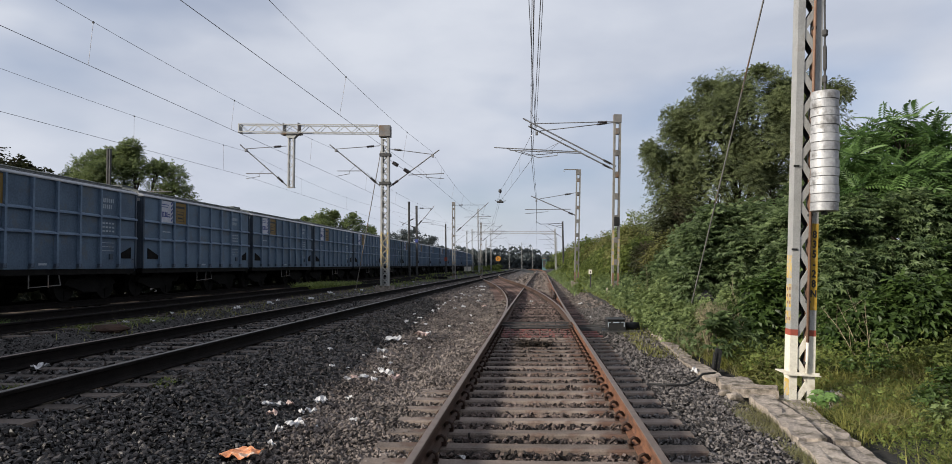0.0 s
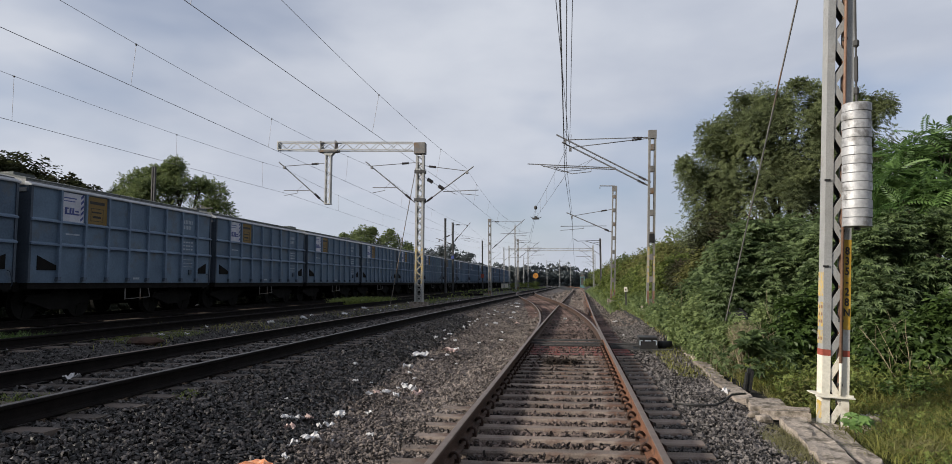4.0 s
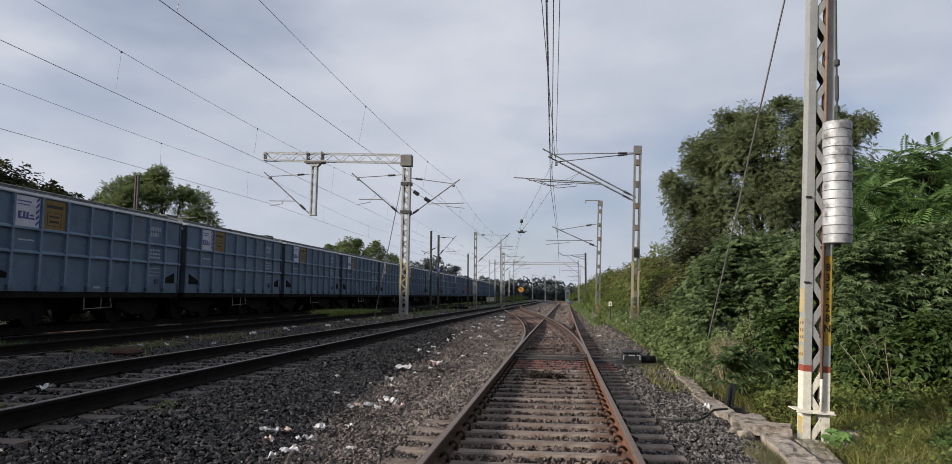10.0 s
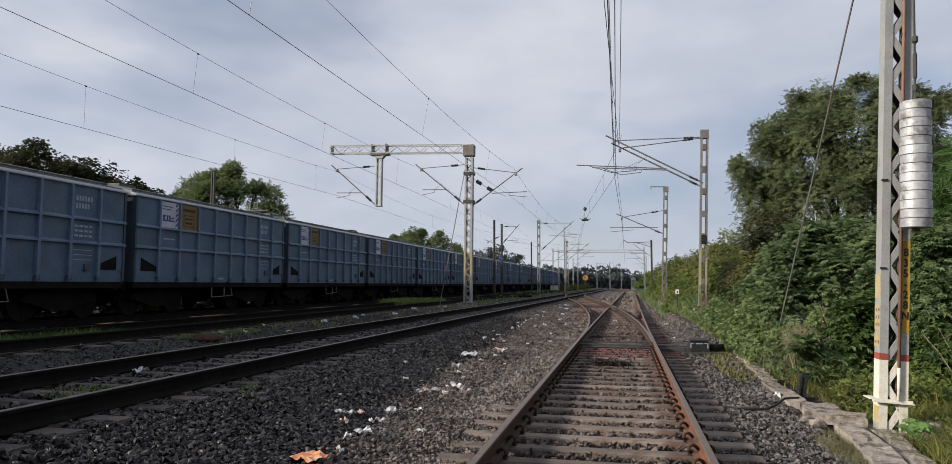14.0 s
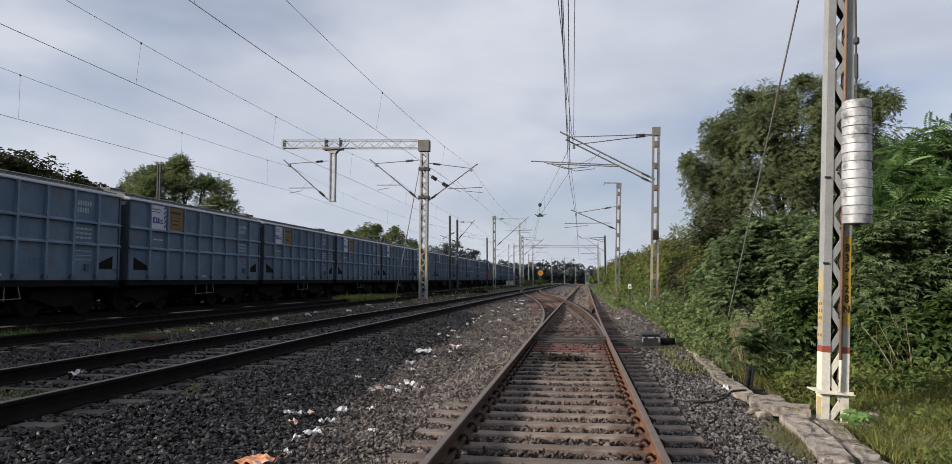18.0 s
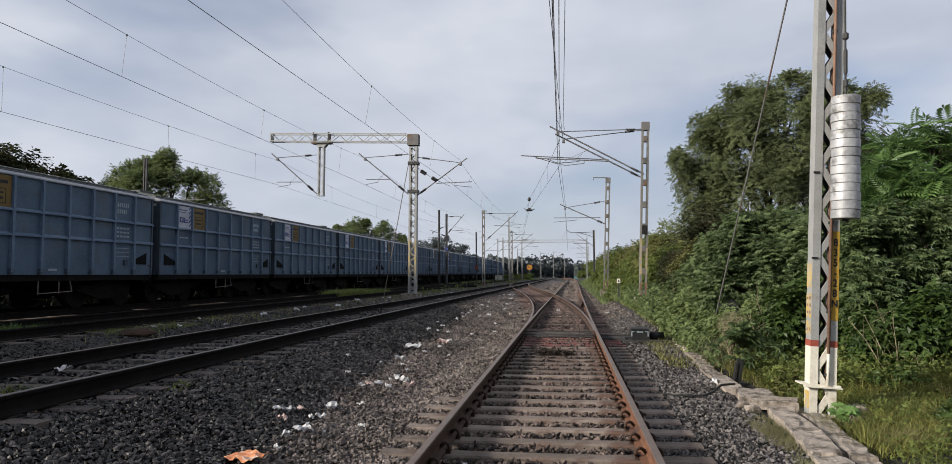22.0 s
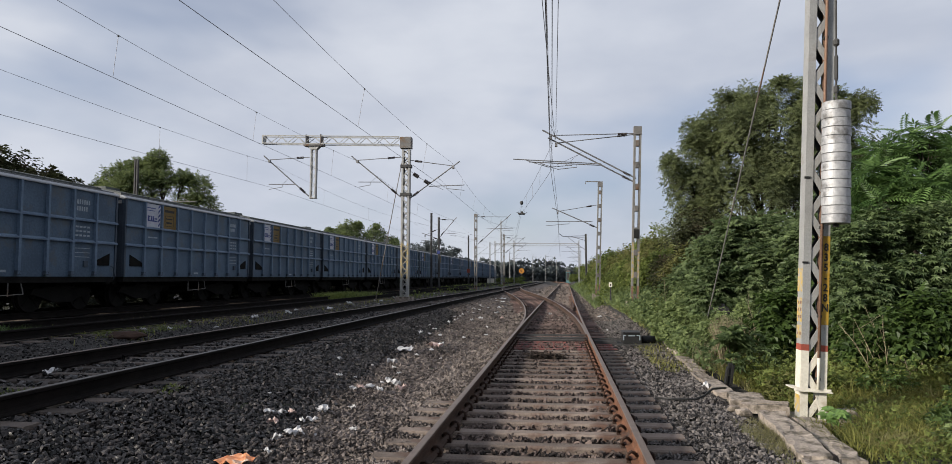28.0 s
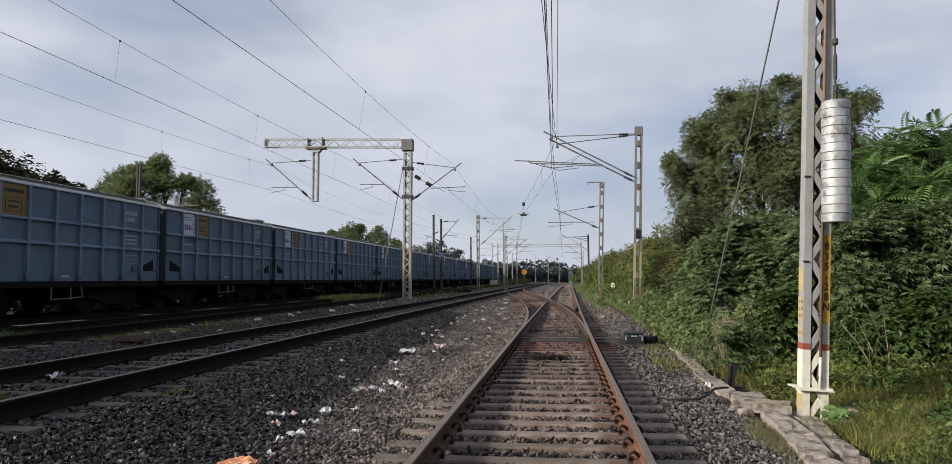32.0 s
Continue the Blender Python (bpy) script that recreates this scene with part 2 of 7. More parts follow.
M_WIRE = material("wire_copper", (0.112, 0.112, 0.125), (0.213, 0.206, 0.219), 0.6, 0.4, scale=8, bump=0)
M_PORCELAIN = material("dark_porcelain", (0.022, 0.019, 0.019), (0.052, 0.043, 0.042), 0.25, scale=10, bump=0)
M_WAGON = material("wagon_blue_grey_paint", (0.0428, 0.0693, 0.108), (0.0873, 0.134, 0.194), 0.6, scale=1.3, bump=0.12, bump_scale=18, stain=(0.075, 0.085, 0.095), stain_at=0.62, stain_scale=1.4, pieces=True, spread=0.26)
# Darker copy of the wagon blue, holding the shade between wagons.
M_WAGON_END = material("wagon_shaded_blue", (0.026, 0.037, 0.054), (0.05, 0.066, 0.09), 0.65, scale=1.3, bump=0.12, bump_scale=18)
# Lighter than the panels: the light caught by the ribs, put into colour.
M_WAGON_RIB = material("lit_wagon_rib", (0.0626, 0.0954, 0.149), (0.124, 0.178, 0.25), 0.6, scale=1.3, bump=0.1, bump_scale=18)
M_ROOF = material("wagon_roof", (0.06, 0.063, 0.069), (0.12, 0.126, 0.135), 0.5, 0.3, scale=1.6, bump=0.15, stain=(0.20, 0.19, 0.18), stain_at=0.6, stain_scale=1.2)
M_ROOF_DARK = material("wagon_roof_sheet", (0.035, 0.042, 0.042), (0.085, 0.095, 0.09), 0.7, 0.1, scale=2.5, bump=0.3, stain=(0.13, 0.13, 0.12), stain_at=0.62, stain_scale=2)
M_COPING = material("wagon_coping", (0.187, 0.2, 0.221), (0.306, 0.319, 0.34), 0.55, 0.15, scale=2, bump=0.1, stain=(0.30, 0.29, 0.28), stain_at=0.6, stain_scale=2)
# Near-black: the shade below the wagons and inside openings is in this colour.
M_UNDER = material("near_black_shade", (0.0051, 0.0051, 0.0051), (0.0136, 0.0127, 0.0119), 0.97, 0.0, scale=4, bump=0.4, gloss=0.08)
M_BOARD_WHITE = material("white_board", (0.27, 0.28, 0.33), (0.42, 0.43, 0.49), 0.5, scale=3, bump=0, stain=(0.40, 0.42, 0.46), stain_at=0.62, stain_scale=3)
M_BOARD_BLUE = material("blue_lettering", (0.02, 0.03, 0.12), (0.05, 0.07, 0.22), 0.6, scale=3, bump=0)
M_BOARD_YELLOW = material("ochre_board", (0.105, 0.066, 0.0165), (0.158, 0.101, 0.0255), 0.6, scale=3, bump=0)
M_STENCIL = material("stencil_white", (0.15, 0.18, 0.21), (0.32, 0.36, 0.40), 0.7, scale=12, bump=0)
M_BARK = material("bark", (0.03, 0.024, 0.018), (0.085, 0.068, 0.054), 0.95, scale=6, bump=0.9, bump_scale=30)
def leaves(name, dark, light, rough=0.55, stain=None, stain_at=0.66, spread=0.28, thin=0.38):
    """A leaf material: tints that change from shoot to shoot and a little from leaf to leaf, with light through the blade."""
    return material(name, dark, light, rough, scale=0.7, bump=0, bump_scale=3.5, leafy=thin, islands=True, spread=spread, stain=stain, stain_at=stain_at, stain_scale=1.1)


M_NEEM = leaves("tree_leaves", (0.068, 0.084, 0.038), (0.196, 0.228, 0.100), 0.72, (0.12, 0.10, 0.05), 0.7)
# Some haze is put into this lighter, greyer green.
M_LEFT_TREE = leaves("hazy_tree_leaves", (0.0787, 0.108, 0.0462), (0.22, 0.265, 0.108))
M_CASTOR = leaves("grey_green_leaves", (0.0475, 0.077, 0.0294), (0.188, 0.249, 0.106), 0.5, None, 0.66, 0.36, 0.45)
M_PALE = leaves("pale_weed_leaves", (0.0995, 0.135, 0.0494), (0.239, 0.299, 0.116), 0.55)
M_BRIGHT = leaves("bright_leaves", (0.0342, 0.0665, 0.0133), (0.122, 0.192, 0.0454), 0.45)
M_AILANTHUS = leaves("feathered_leaves", (0.039, 0.0807, 0.0208), (0.137, 0.228, 0.0677), 0.5)
M_WEED = leaves("weed_leaves", (0.0629, 0.0891, 0.021), (0.205, 0.246, 0.065), 0.6, (0.20, 0.19, 0.09), 0.68, 0.35, 0.45)
M_OLIVE = leaves("olive_leaves", (0.0798, 0.0855, 0.0228), (0.228, 0.228, 0.0798), 0.6, (0.15, 0.12, 0.06))
M_GRASS = leaves("grass_blades", (0.0914, 0.0977, 0.0215), (0.274, 0.269, 0.0732), 0.6, (0.24, 0.21, 0.12), 0.62, 0.45, 0.35)
# Near-black so the added scrub reads as shade below the wagons.
M_THICKET = leaves("added_scrub_leaves", (0.010, 0.013, 0.006), (0.030, 0.034, 0.016), 0.8, None, 0.66, 0.2, 0.1)
M_FRESH = leaves("fresh_castor_leaf", (0.11, 0.19, 0.05), (0.20, 0.32, 0.10), 0.45)
M_STRAW = leaves("straw_grass", (0.12, 0.115, 0.05), (0.27, 0.25, 0.13), 0.7, (0.16, 0.20, 0.07), 0.6)
M_DRY = material("dry_stems", (0.12, 0.10, 0.06), (0.30, 0.26, 0.17), 0.8, scale=3, bump=0, islands=True, spread=0.4)
# Deep green, darkened further to put the undergrowth's shade into the leaf colour.
M_DEEP = leaves("deep_green_leaves", (0.029, 0.0526, 0.0126), (0.0864, 0.137, 0.0354), 0.45)
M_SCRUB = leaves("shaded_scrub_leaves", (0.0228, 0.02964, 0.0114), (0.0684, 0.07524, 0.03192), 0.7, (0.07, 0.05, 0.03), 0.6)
# Distance haze is mixed into this grey-blue leaf colour.
M_FAR = material("haze_tinted_foliage", (0.068, 0.080, 0.082), (0.115, 0.132, 0.134), 0.95, scale=0.15, bump=0, islands=True, spread=0.12)
M_PLASTIC = material("white_plastic", (0.328, 0.328, 0.339), (0.635, 0.624, 0.624), 0.5, scale=14, bump=0.2, stain=(0.28, 0.25, 0.23), stain_at=0.64, stain_scale=9)
M_PINK = material("faded_red_wrapper", (0.36, 0.22, 0.19), (0.58, 0.48, 0.44), 0.5, scale=12, bump=0.2)
M_ORANGE = material("orange_wrapper", (0.55, 0.16, 0.06), (0.75, 0.36, 0.18), 0.5, scale=14, bump=0.3, stain=(0.75, 0.62, 0.50), stain_at=0.62, stain_scale=16)
M_BLUE_HUT = material("blue_green_wall", (0.06, 0.13, 0.14), (0.11, 0.20, 0.21), 0.8, scale=2, bump=0.1)


# ---- mesh helpers ----
class Geo:
    """Vertices and faces gathered piece by piece."""

    def __init__(self):
        self.v, self.f = [], []

    def add(self, verts, faces):
        k = len(self.v)
        self.v += [tuple(p) for p in verts]
        self.f += [tuple(i + k for i in face) for face in faces]
        return self

    def box(self, x0, x1, y0, y1, z0, z1, taper=0.0):
        a = taper
        return self.add([(x0, y0, z0), (x1, y0, z0), (x1, y1, z0), (x0, y1, z0),
                         (x0 + a, y0 + a, z1), (x1 - a, y0 + a, z1), (x1 - a, y1 - a, z1), (x0 + a, y1 - a, z1)],
                        [(3, 2, 1, 0), (4, 5, 6, 7), (0, 1, 5, 4), (1, 2, 6, 5), (2, 3, 7, 6), (3, 0, 4, 7)])

    def beam(self, p, q, w, d=None):
        """A bar of rectangular section from p to q."""
        p, q, d = Vector(p), Vector(q), d or w
        way = (q - p).normalized()
        side = way.cross((0, 0, 1))
        side = side.normalized() if side.length > 1e-3 else Vector((1, 0, 0))
        up = side.cross(way)
        ring = [(-w / 2, -d / 2), (w / 2, -d / 2), (w / 2, d / 2), (-w / 2, d / 2)]
        return self.add([e + side * a + up * b for e in (p, q) for a, b in ring],
                        [(0, 1, 2, 3)[::-1], (4, 5, 6, 7), (0, 1, 5, 4), (1, 2, 6, 5), (2, 3, 7, 6), (3, 0, 4, 7)])

    def tube(self, points, radii, n=8):
        """A round bar along points, with a radius at each."""
        points = [Vector(p) for p in points]
        radii = radii if isinstance(radii, (list, tuple)) else [radii] * len(points)
        verts, faces = [], []
        for i, p in enumerate(points):
            way = (points[min(i + 1, len(points) - 1)] - points[max(i - 1, 0)]).normalized()
            side = way.cross((0.02, 1, 0.1) if abs(way.y) < 0.9 else (1, 0, 0.1)).normalized()
            up = way.cross(side)
            verts += [p + (side * math.cos(a) + up * math.sin(a)) * radii[i] for a in [2 * math.pi * k / n for k in range(n)]]
            if i:
                k = (i - 1) * n
                faces += [(k + j, k + (j + 1) % n, k + n + (j + 1) % n, k + n + j) for j in range(n)]
        faces += [tuple(range(n))[::-1], tuple(range(len(verts) - n, len(verts)))]
        return self.add(verts, faces)

    def prism(self, outline, axis, a, b):
        """An outline pushed along an axis from a to b. axis 'x': outline in (y, z); 'y': in (x, z); 'z': in (x, y)."""
        put = {"x": lambda u, v, w: (w, u, v), "y": lambda u, v, w: (u, w, v), "z": lambda u, v, w: (u, v, w)}[axis]
        n = len(outline)
        verts = [put(u, v, a) for u, v in outline] + [put(u, v, b) for u, v in outline]
        return self.add(verts, [tuple(range(n)), tuple(range(n, 2 * n))[::-1]] + [(i, n + i, n + (i + 1) % n, (i + 1) % n) for i in range(n)])

    def mesh(self, name, mat, smooth=False):
        me = bpy.data.meshes.new(name)
        me.from_pydata(self.v, [], self.f)
        me.materials.append(mat)
        bm = bmesh.new()
        bm.from_mesh(me)
        bmesh.ops.recalc_face_normals(bm, faces=bm.faces)
        bm.to_mesh(me)
        bm.free()
        if smooth:
            me.polygons.foreach_set("use_smooth", [True] * len(me.polygons))
        return me


def array_mesh(name, verts, tris, mat):
    """A mesh of triangles straight from arrays."""
    me = bpy.data.meshes.new(name)
    verts, tris = np.asarray(verts, np.float32), np.asarray(tris, np.int32)
    me.vertices.add(len(verts))
    me.vertices.foreach_set("co", verts.ravel())
    me.loops.add(tris.size)
    me.loops.foreach_set("vertex_index", tris.ravel())
    me.polygons.add(len(tris))
    me.polygons.foreach_set("loop_start", np.arange(0, tris.size, 3, dtype=np.int32))
    me.polygons.foreach_set("use_smooth", np.zeros(len(tris), dtype=bool))
    me.update(calc_edges=True)
    me.materials.append(mat)
    return me


def spread_copies(verts, tris, turns, places):
    """One small shape at many places: turns (k, 3, 3) and places (k, 3)."""
    verts, tris = np.asarray(verts, float), np.asarray(tris, int)
    out = np.einsum("kij,nj->kni", turns, verts) + places[:, None, :]
    faces = tris[None] + (np.arange(len(places)) * len(verts))[:, None, None]
    return out.reshape(-1, 3), faces.reshape(-1, 3)


def part(name, geo, mat, parent, label="", smooth=False, at=None):
    """One mesh object under a thing or a part."""
    ob = new(name, geo.mesh(name, mat, smooth) if isinstance(geo, Geo) else geo)
    ob.parent = parent
    if at is not None:
        ob.location = at
    if label:
        tagged(ob, label)
    return ob


def thing(name, label, category, at=(0, 0, 0), group="", kind="", turn=(0, 0, 0)):
    ob = new(name)
    ob.location = at
    ob.rotation_euler = [radians(a) for a in turn]
    return tagged(ob, label, category, group, kind)


def solo(name, geo, mat, label, category, at=(0, 0, 0), group="", kind="", smooth=False, turn=(0, 0, 0)):
    """A thing of one mesh."""
    ob = new(name, geo.mesh(name, mat, smooth) if isinstance(geo, Geo) else geo)
    ob.location = at
    ob.rotation_euler = [radians(a) for a in turn]
    return tagged(ob, label, category, group, kind)


rng = np.random.default_rng(7)

# ---- the plan ----
OWN_X, MAIN_X, SECOND_X, THIRD_X = 0.0, -5.18, -9.7, -14.55
MAIN_Z, SECOND_Z, THIRD_Z = 0.375, 0.48, 0.45
RAIL_H, HALF_GAUGE = 0.172, 0.874
CROSS = [(-400, 0.30), (-60, 0.30), (-30, 0.28), (-17, 0.24), (-16, 0.22), (-13, 0.22), (-11.4, 0.25), (-8.2, 0.25), (-7.6, 0.16),
         (-6.9, 0.14), (-6.5, 0.165), (-3.85, 0.165), (-3.4, 0.06), (-2.6, -0.11), (-1.75, -0.215), (-1.25, -0.215), (-0.98, -0.235), (0.98, -0.235), (1.22, -0.225),
         (1.8, -0.225), (2.2, -0.27), (3.2, -0.30), (4.5, -0.26), (7.0, 0.1), (12, 0.7), (25, 1.2), (400, 1.5)]
CROSS_X, CROSS_Z = [c[0] for c in CROSS], [c[1] for c in CROSS]


def ground_z(x, y):
    """Height of the ground; the right-hand bank rises along the line."""
    x, y = np.asarray(x, float), np.asarray(y, float)
    side = np.clip((x - 2.0) / 1.2, 0, 1)
    along = np.clip((y - 11) / 15, 0, 1)
    return np.interp(x, CROSS_X, CROSS_Z) + 0.66 * side * along * along * (3 - 2 * along)


# ---- ground: one sheet to the horizon ----
gx = np.concatenate([[-2500, -1200, -600, -300, -150, -80, -50], np.arange(-34, -17, 2.0), np.arange(-17, 8, 0.3), np.arange(8, 30, 2.0), [45, 80, 150, 300, 600, 1200, 2500]])
gy = np.concatenate([[-2500, -900, -300, -100, -40, -20], np.arange(-10, 30, 0.4), np.arange(30, 80, 1.2), np.arange(80, 200, 6.0), [220, 300, 450, 700, 1200, 2500]])
GX, GY = np.meshgrid(gx, gy)
GZ = ground_z(GX, GY)
near_ground = np.clip(1.2 - np.abs(GX) / 60, 0, 1) * np.clip(1.5 - np.abs(GY) / 120, 0, 1)
GZ = GZ + near_ground * rng.normal(0, 0.012, GZ.shape) - 0.012
count = len(gx)
quads = [(j * count + i, j * count + i + 1, (j + 1) * count + i + 1, (j + 1) * count + i) for j in range(len(gy) - 1) for i in range(count - 1)]
ground_mesh = bpy.data.meshes.new("ground")
ground_mesh.from_pydata(np.stack([GX, GY, GZ], -1).reshape(-1, 3).tolist(), [], quads)
ground_mesh.materials.append(M_SOIL)
ground_mesh.polygons.foreach_set("use_smooth", [True] * len(quads))
tagged(new("ground", ground_mesh), "dark gravelly railway soil with patches of weeds", "ground", kind="structure")

# ---- tracks ----
PROFILE = [(-0.075, 0.0), (0.075, 0.0), (0.075, 0.011), (0.022, 0.026), (0.010, 0.045), (0.010, 0.125), (0.034, 0.137), (0.036, 0.160),
           (0.030, 0.168), (-0.030, 0.168), (-0.036, 0.160), (-0.034, 0.137), (-0.010, 0.125), (-0.010, 0.045), (-0.022, 0.026), (-0.075, 0.011)]
HEAD = [(-0.030, 0.168), (0.030, 0.168), (0.027, 0.172), (-0.027, 0.172)]


def swept(outline, path):
    """An outline in (across, up) carried along a path of (x, y, z)."""
    g, n, verts, faces = Geo(), len(outline), [], []
    for i, p in enumerate(path):
        a, b = Vector(path[max(i - 1, 0)]), Vector(path[min(i + 1, len(path) - 1)])
        way = (b - a).normalized()
        side = way.cross((0, 0, 1)).normalized()
        verts += [Vector(p) + side * u + Vector((0, 0, v - RAIL_H)) for u, v in outline]
        if i:
            k = (i - 1) * n
            faces += [(k + j, k + (j + 1) % n, k + n + (j + 1) % n, k + n + j) for j in range(n)]
    faces += [tuple(range(n)), tuple(range(len(verts) - n, len(verts)))[::-1]]
    return g.add(verts, faces)


SLIM = [(u * 0.66 if abs(u) > 0.04 else u, v) for u, v in PROFILE]  # a rail whose foot lies half under dirt


def add_rail(track, path, mat, name="rail", label="", head=None, outline=PROFILE):
    rail = part(name, swept(outline, path), mat, track, label)
    part("running_surface", swept(HEAD, path), head or M_HEAD, rail, "worn steel top of the rail")
    return rail


def sleeper_geo(length, width=0.235, deep=0.2, rough=0.006):
    g = Geo()
    ends = [(-length / 2, 1.0), (-length / 2 + 0.5, 1.0), (-0.35, 0.86), (0.35, 0.86), (length / 2 - 0.5, 1.0), (length / 2, 1.0)]
    verts, faces = [], []
    for x, s in ends:
        w = width * s
        verts += [(x, -w / 2, -deep), (x, w / 2, -deep), (x, w / 2 - 0.02, -0.015), (x, w / 2 - 0.035, 0), (x, -w / 2 + 0.035, 0), (x, -w / 2 + 0.02, -0.015)]
    for i in range(len(ends) - 1):
        faces += [(6 * i + j, 6 * i + (j + 1) % 6, 6 * i + 6 + (j + 1) % 6, 6 * i + 6 + j) for j in range(6)]
    faces += [tuple(range(6)), tuple(range(len(verts) - 6, len(verts)))]
    return g.add(verts, faces)


def clip_geo():
    """A sprung rail clip on its cast shoulder, with the loop standing up."""
    g = Geo()
    g.box(0.02, 0.07, -0.045, 0.045, -0.02, 0.014, 0.008)
    loop = [tuple(1.2 * c for c in p) for p in ((0.05, 0.05, 0.012), (0.05, -0.05, 0.012), (0.056, -0.066, 0.028), (0.05, -0.064, 0.052), (0.028, -0.058, 0.064), (0.006, -0.05, 0.056),
                                                  (-0.008, -0.036, 0.036), (-0.012, 0.0, 0.024), (-0.008, 0.034, 0.026), (0.01, 0.05, 0.036))]
    return g.tube(loop, 0.0135, 6)


def bend(y):
    """How far the lines drift to the right beyond the switch, before they swing away to the left."""
    a = max(0.0, y - 16.0)
    return 0.009 * a * a / (a + 12.0) - 0.0004 * max(0.0, y - 125.0) ** 2


def straight(x, z, y0=-30.0, y1=260.0):
    return [(x, y0, z)] + [(x + bend(y), y, z) for y in np.arange(16.0, y1, 4.0)]


def dead_straight(x, z, y0=-30.0, y1=330.0):
    return [(x, y0, z), (x, y1, z)]


def far_swing(y):
    """The far siding swings away to the left in the distance."""
    return -0.0011 * max(0.0, y - 115.0) ** 2


def swinging(x, z, y0=-30.0, y1=270.0):
    return [(x, y0, z)] + [(x + far_swing(y), y, z) for y in np.arange(112.0, y1, 6.0)]


own = thing("railway_track", "rusty broad-gauge loop line track on concrete sleepers", "railway track")
# Dark rust puts shade on the left rail, brighter rust sunlight on the right.
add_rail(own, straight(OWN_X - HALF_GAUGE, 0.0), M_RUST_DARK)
add_rail(own, straight(OWN_X + HALF_GAUGE, 0.0), M_RUST)
main = thing("railway_track", "dark main line track with concrete sleepers and polished rails", "railway track")
add_rail(main, straight(MAIN_X - HALF_GAUGE, MAIN_Z), M_RAIL_DARK)
add_rail(main, straight(MAIN_X + HALF_GAUGE, MAIN_Z), M_RAIL_DARK, head=M_RAIL_TOP)
second = thing("railway_track", "grimy siding track half buried in black soil", "railway track")
add_rail(second, dead_straight(SECOND_X - HALF_GAUGE, SECOND_Z), M_RAIL_DARK, head=M_RAIL_DARK)
add_rail(second, dead_straight(SECOND_X + HALF_GAUGE, SECOND_Z), M_RAIL_DARK, head=M_RAIL_DARK)
third = thing("railway_track", "siding track that carries the goods train", "railway track")
add_rail(third, swinging(THIRD_X - HALF_GAUGE, THIRD_Z), M_RAIL_DARK, head=M_RAIL_DARK)
add_rail(third, swinging(THIRD_X + HALF_GAUGE, THIRD_Z), M_RAIL_DARK, head=M_RAIL_DARK)

# crossover from the loop line to the main line: two opposed curves
CROSS_Y0, CROSS_Y1 = 16.0, 76.0


def cross_x(y):
    s = min(max((y - CROSS_Y0) / (CROSS_Y1 - CROSS_Y0), 0), 1)
    return bend(y) + MAIN_X * (2 * s * s if s < 0.5 else 1 - 2 * (1 - s) ** 2)


def cross_z(y):
    s = min(max((y - 24) / 36, 0), 1)
    return MAIN_Z * s * s * (3 - 2 * s)


crossover = thing("railway_crossover", "rusty crossover rails curving from the loop to the main line", "railway switch")
add_rail(crossover, [(cross_x(y) - HALF_GAUGE, y, cross_z(y) - 0.002) for y in np.arange(17.5, 71, 1.5)], M_RUST_DARK, "curved_rail", outline=SLIM)
add_rail(crossover, [(cross_x(y) + HALF_GAUGE - 0.035, y, cross_z(y) - 0.002) for y in np.arange(16.0, 76, 1.5)], M_RUST_DARK, "switch_blade", "bent rusty switch rail", outline=SLIM)
for y in (16.3, 17.1):
    part("stretcher_bar", Geo().box(-HALF_GAUGE, HALF_GAUGE, y - 0.03, y + 0.03, -0.14, -0.10), M_DARK_STEEL, crossover)
part("check_rail", swept(PROFILE, [(x + bend(y), y, 0) for x, y in ((0.70, 30.0), (0.745, 31.0), (0.745, 36.0), (0.70, 37.0))]), M_RUST_DARK, crossover)
part("check_rail", swept(PROFILE, [(cross_x(y) - 0.745, y, cross_z(y)) for y in np.arange(31, 38, 1.0)]), M_RUST_DARK, crossover)
part("drive_rod", Geo().tube([(-0.6, 15.75, -0.12), (1.7, 15.75, -0.12)], 0.02, 6), M_DARK_STEEL, crossover)
part("lock_rod", Geo().tube([(0.2, 16.0, -0.10), (1.7, 16.0, -0.10)], 0.018, 6), M_DARK_STEEL, crossover)

# ---- train ----
PITCH, BODY_L, HALF_W = 8.6, 8.14, 1.55
FLOOR, EAVE = 0.94, 3.36
RIBS = (1.93, 2.53)


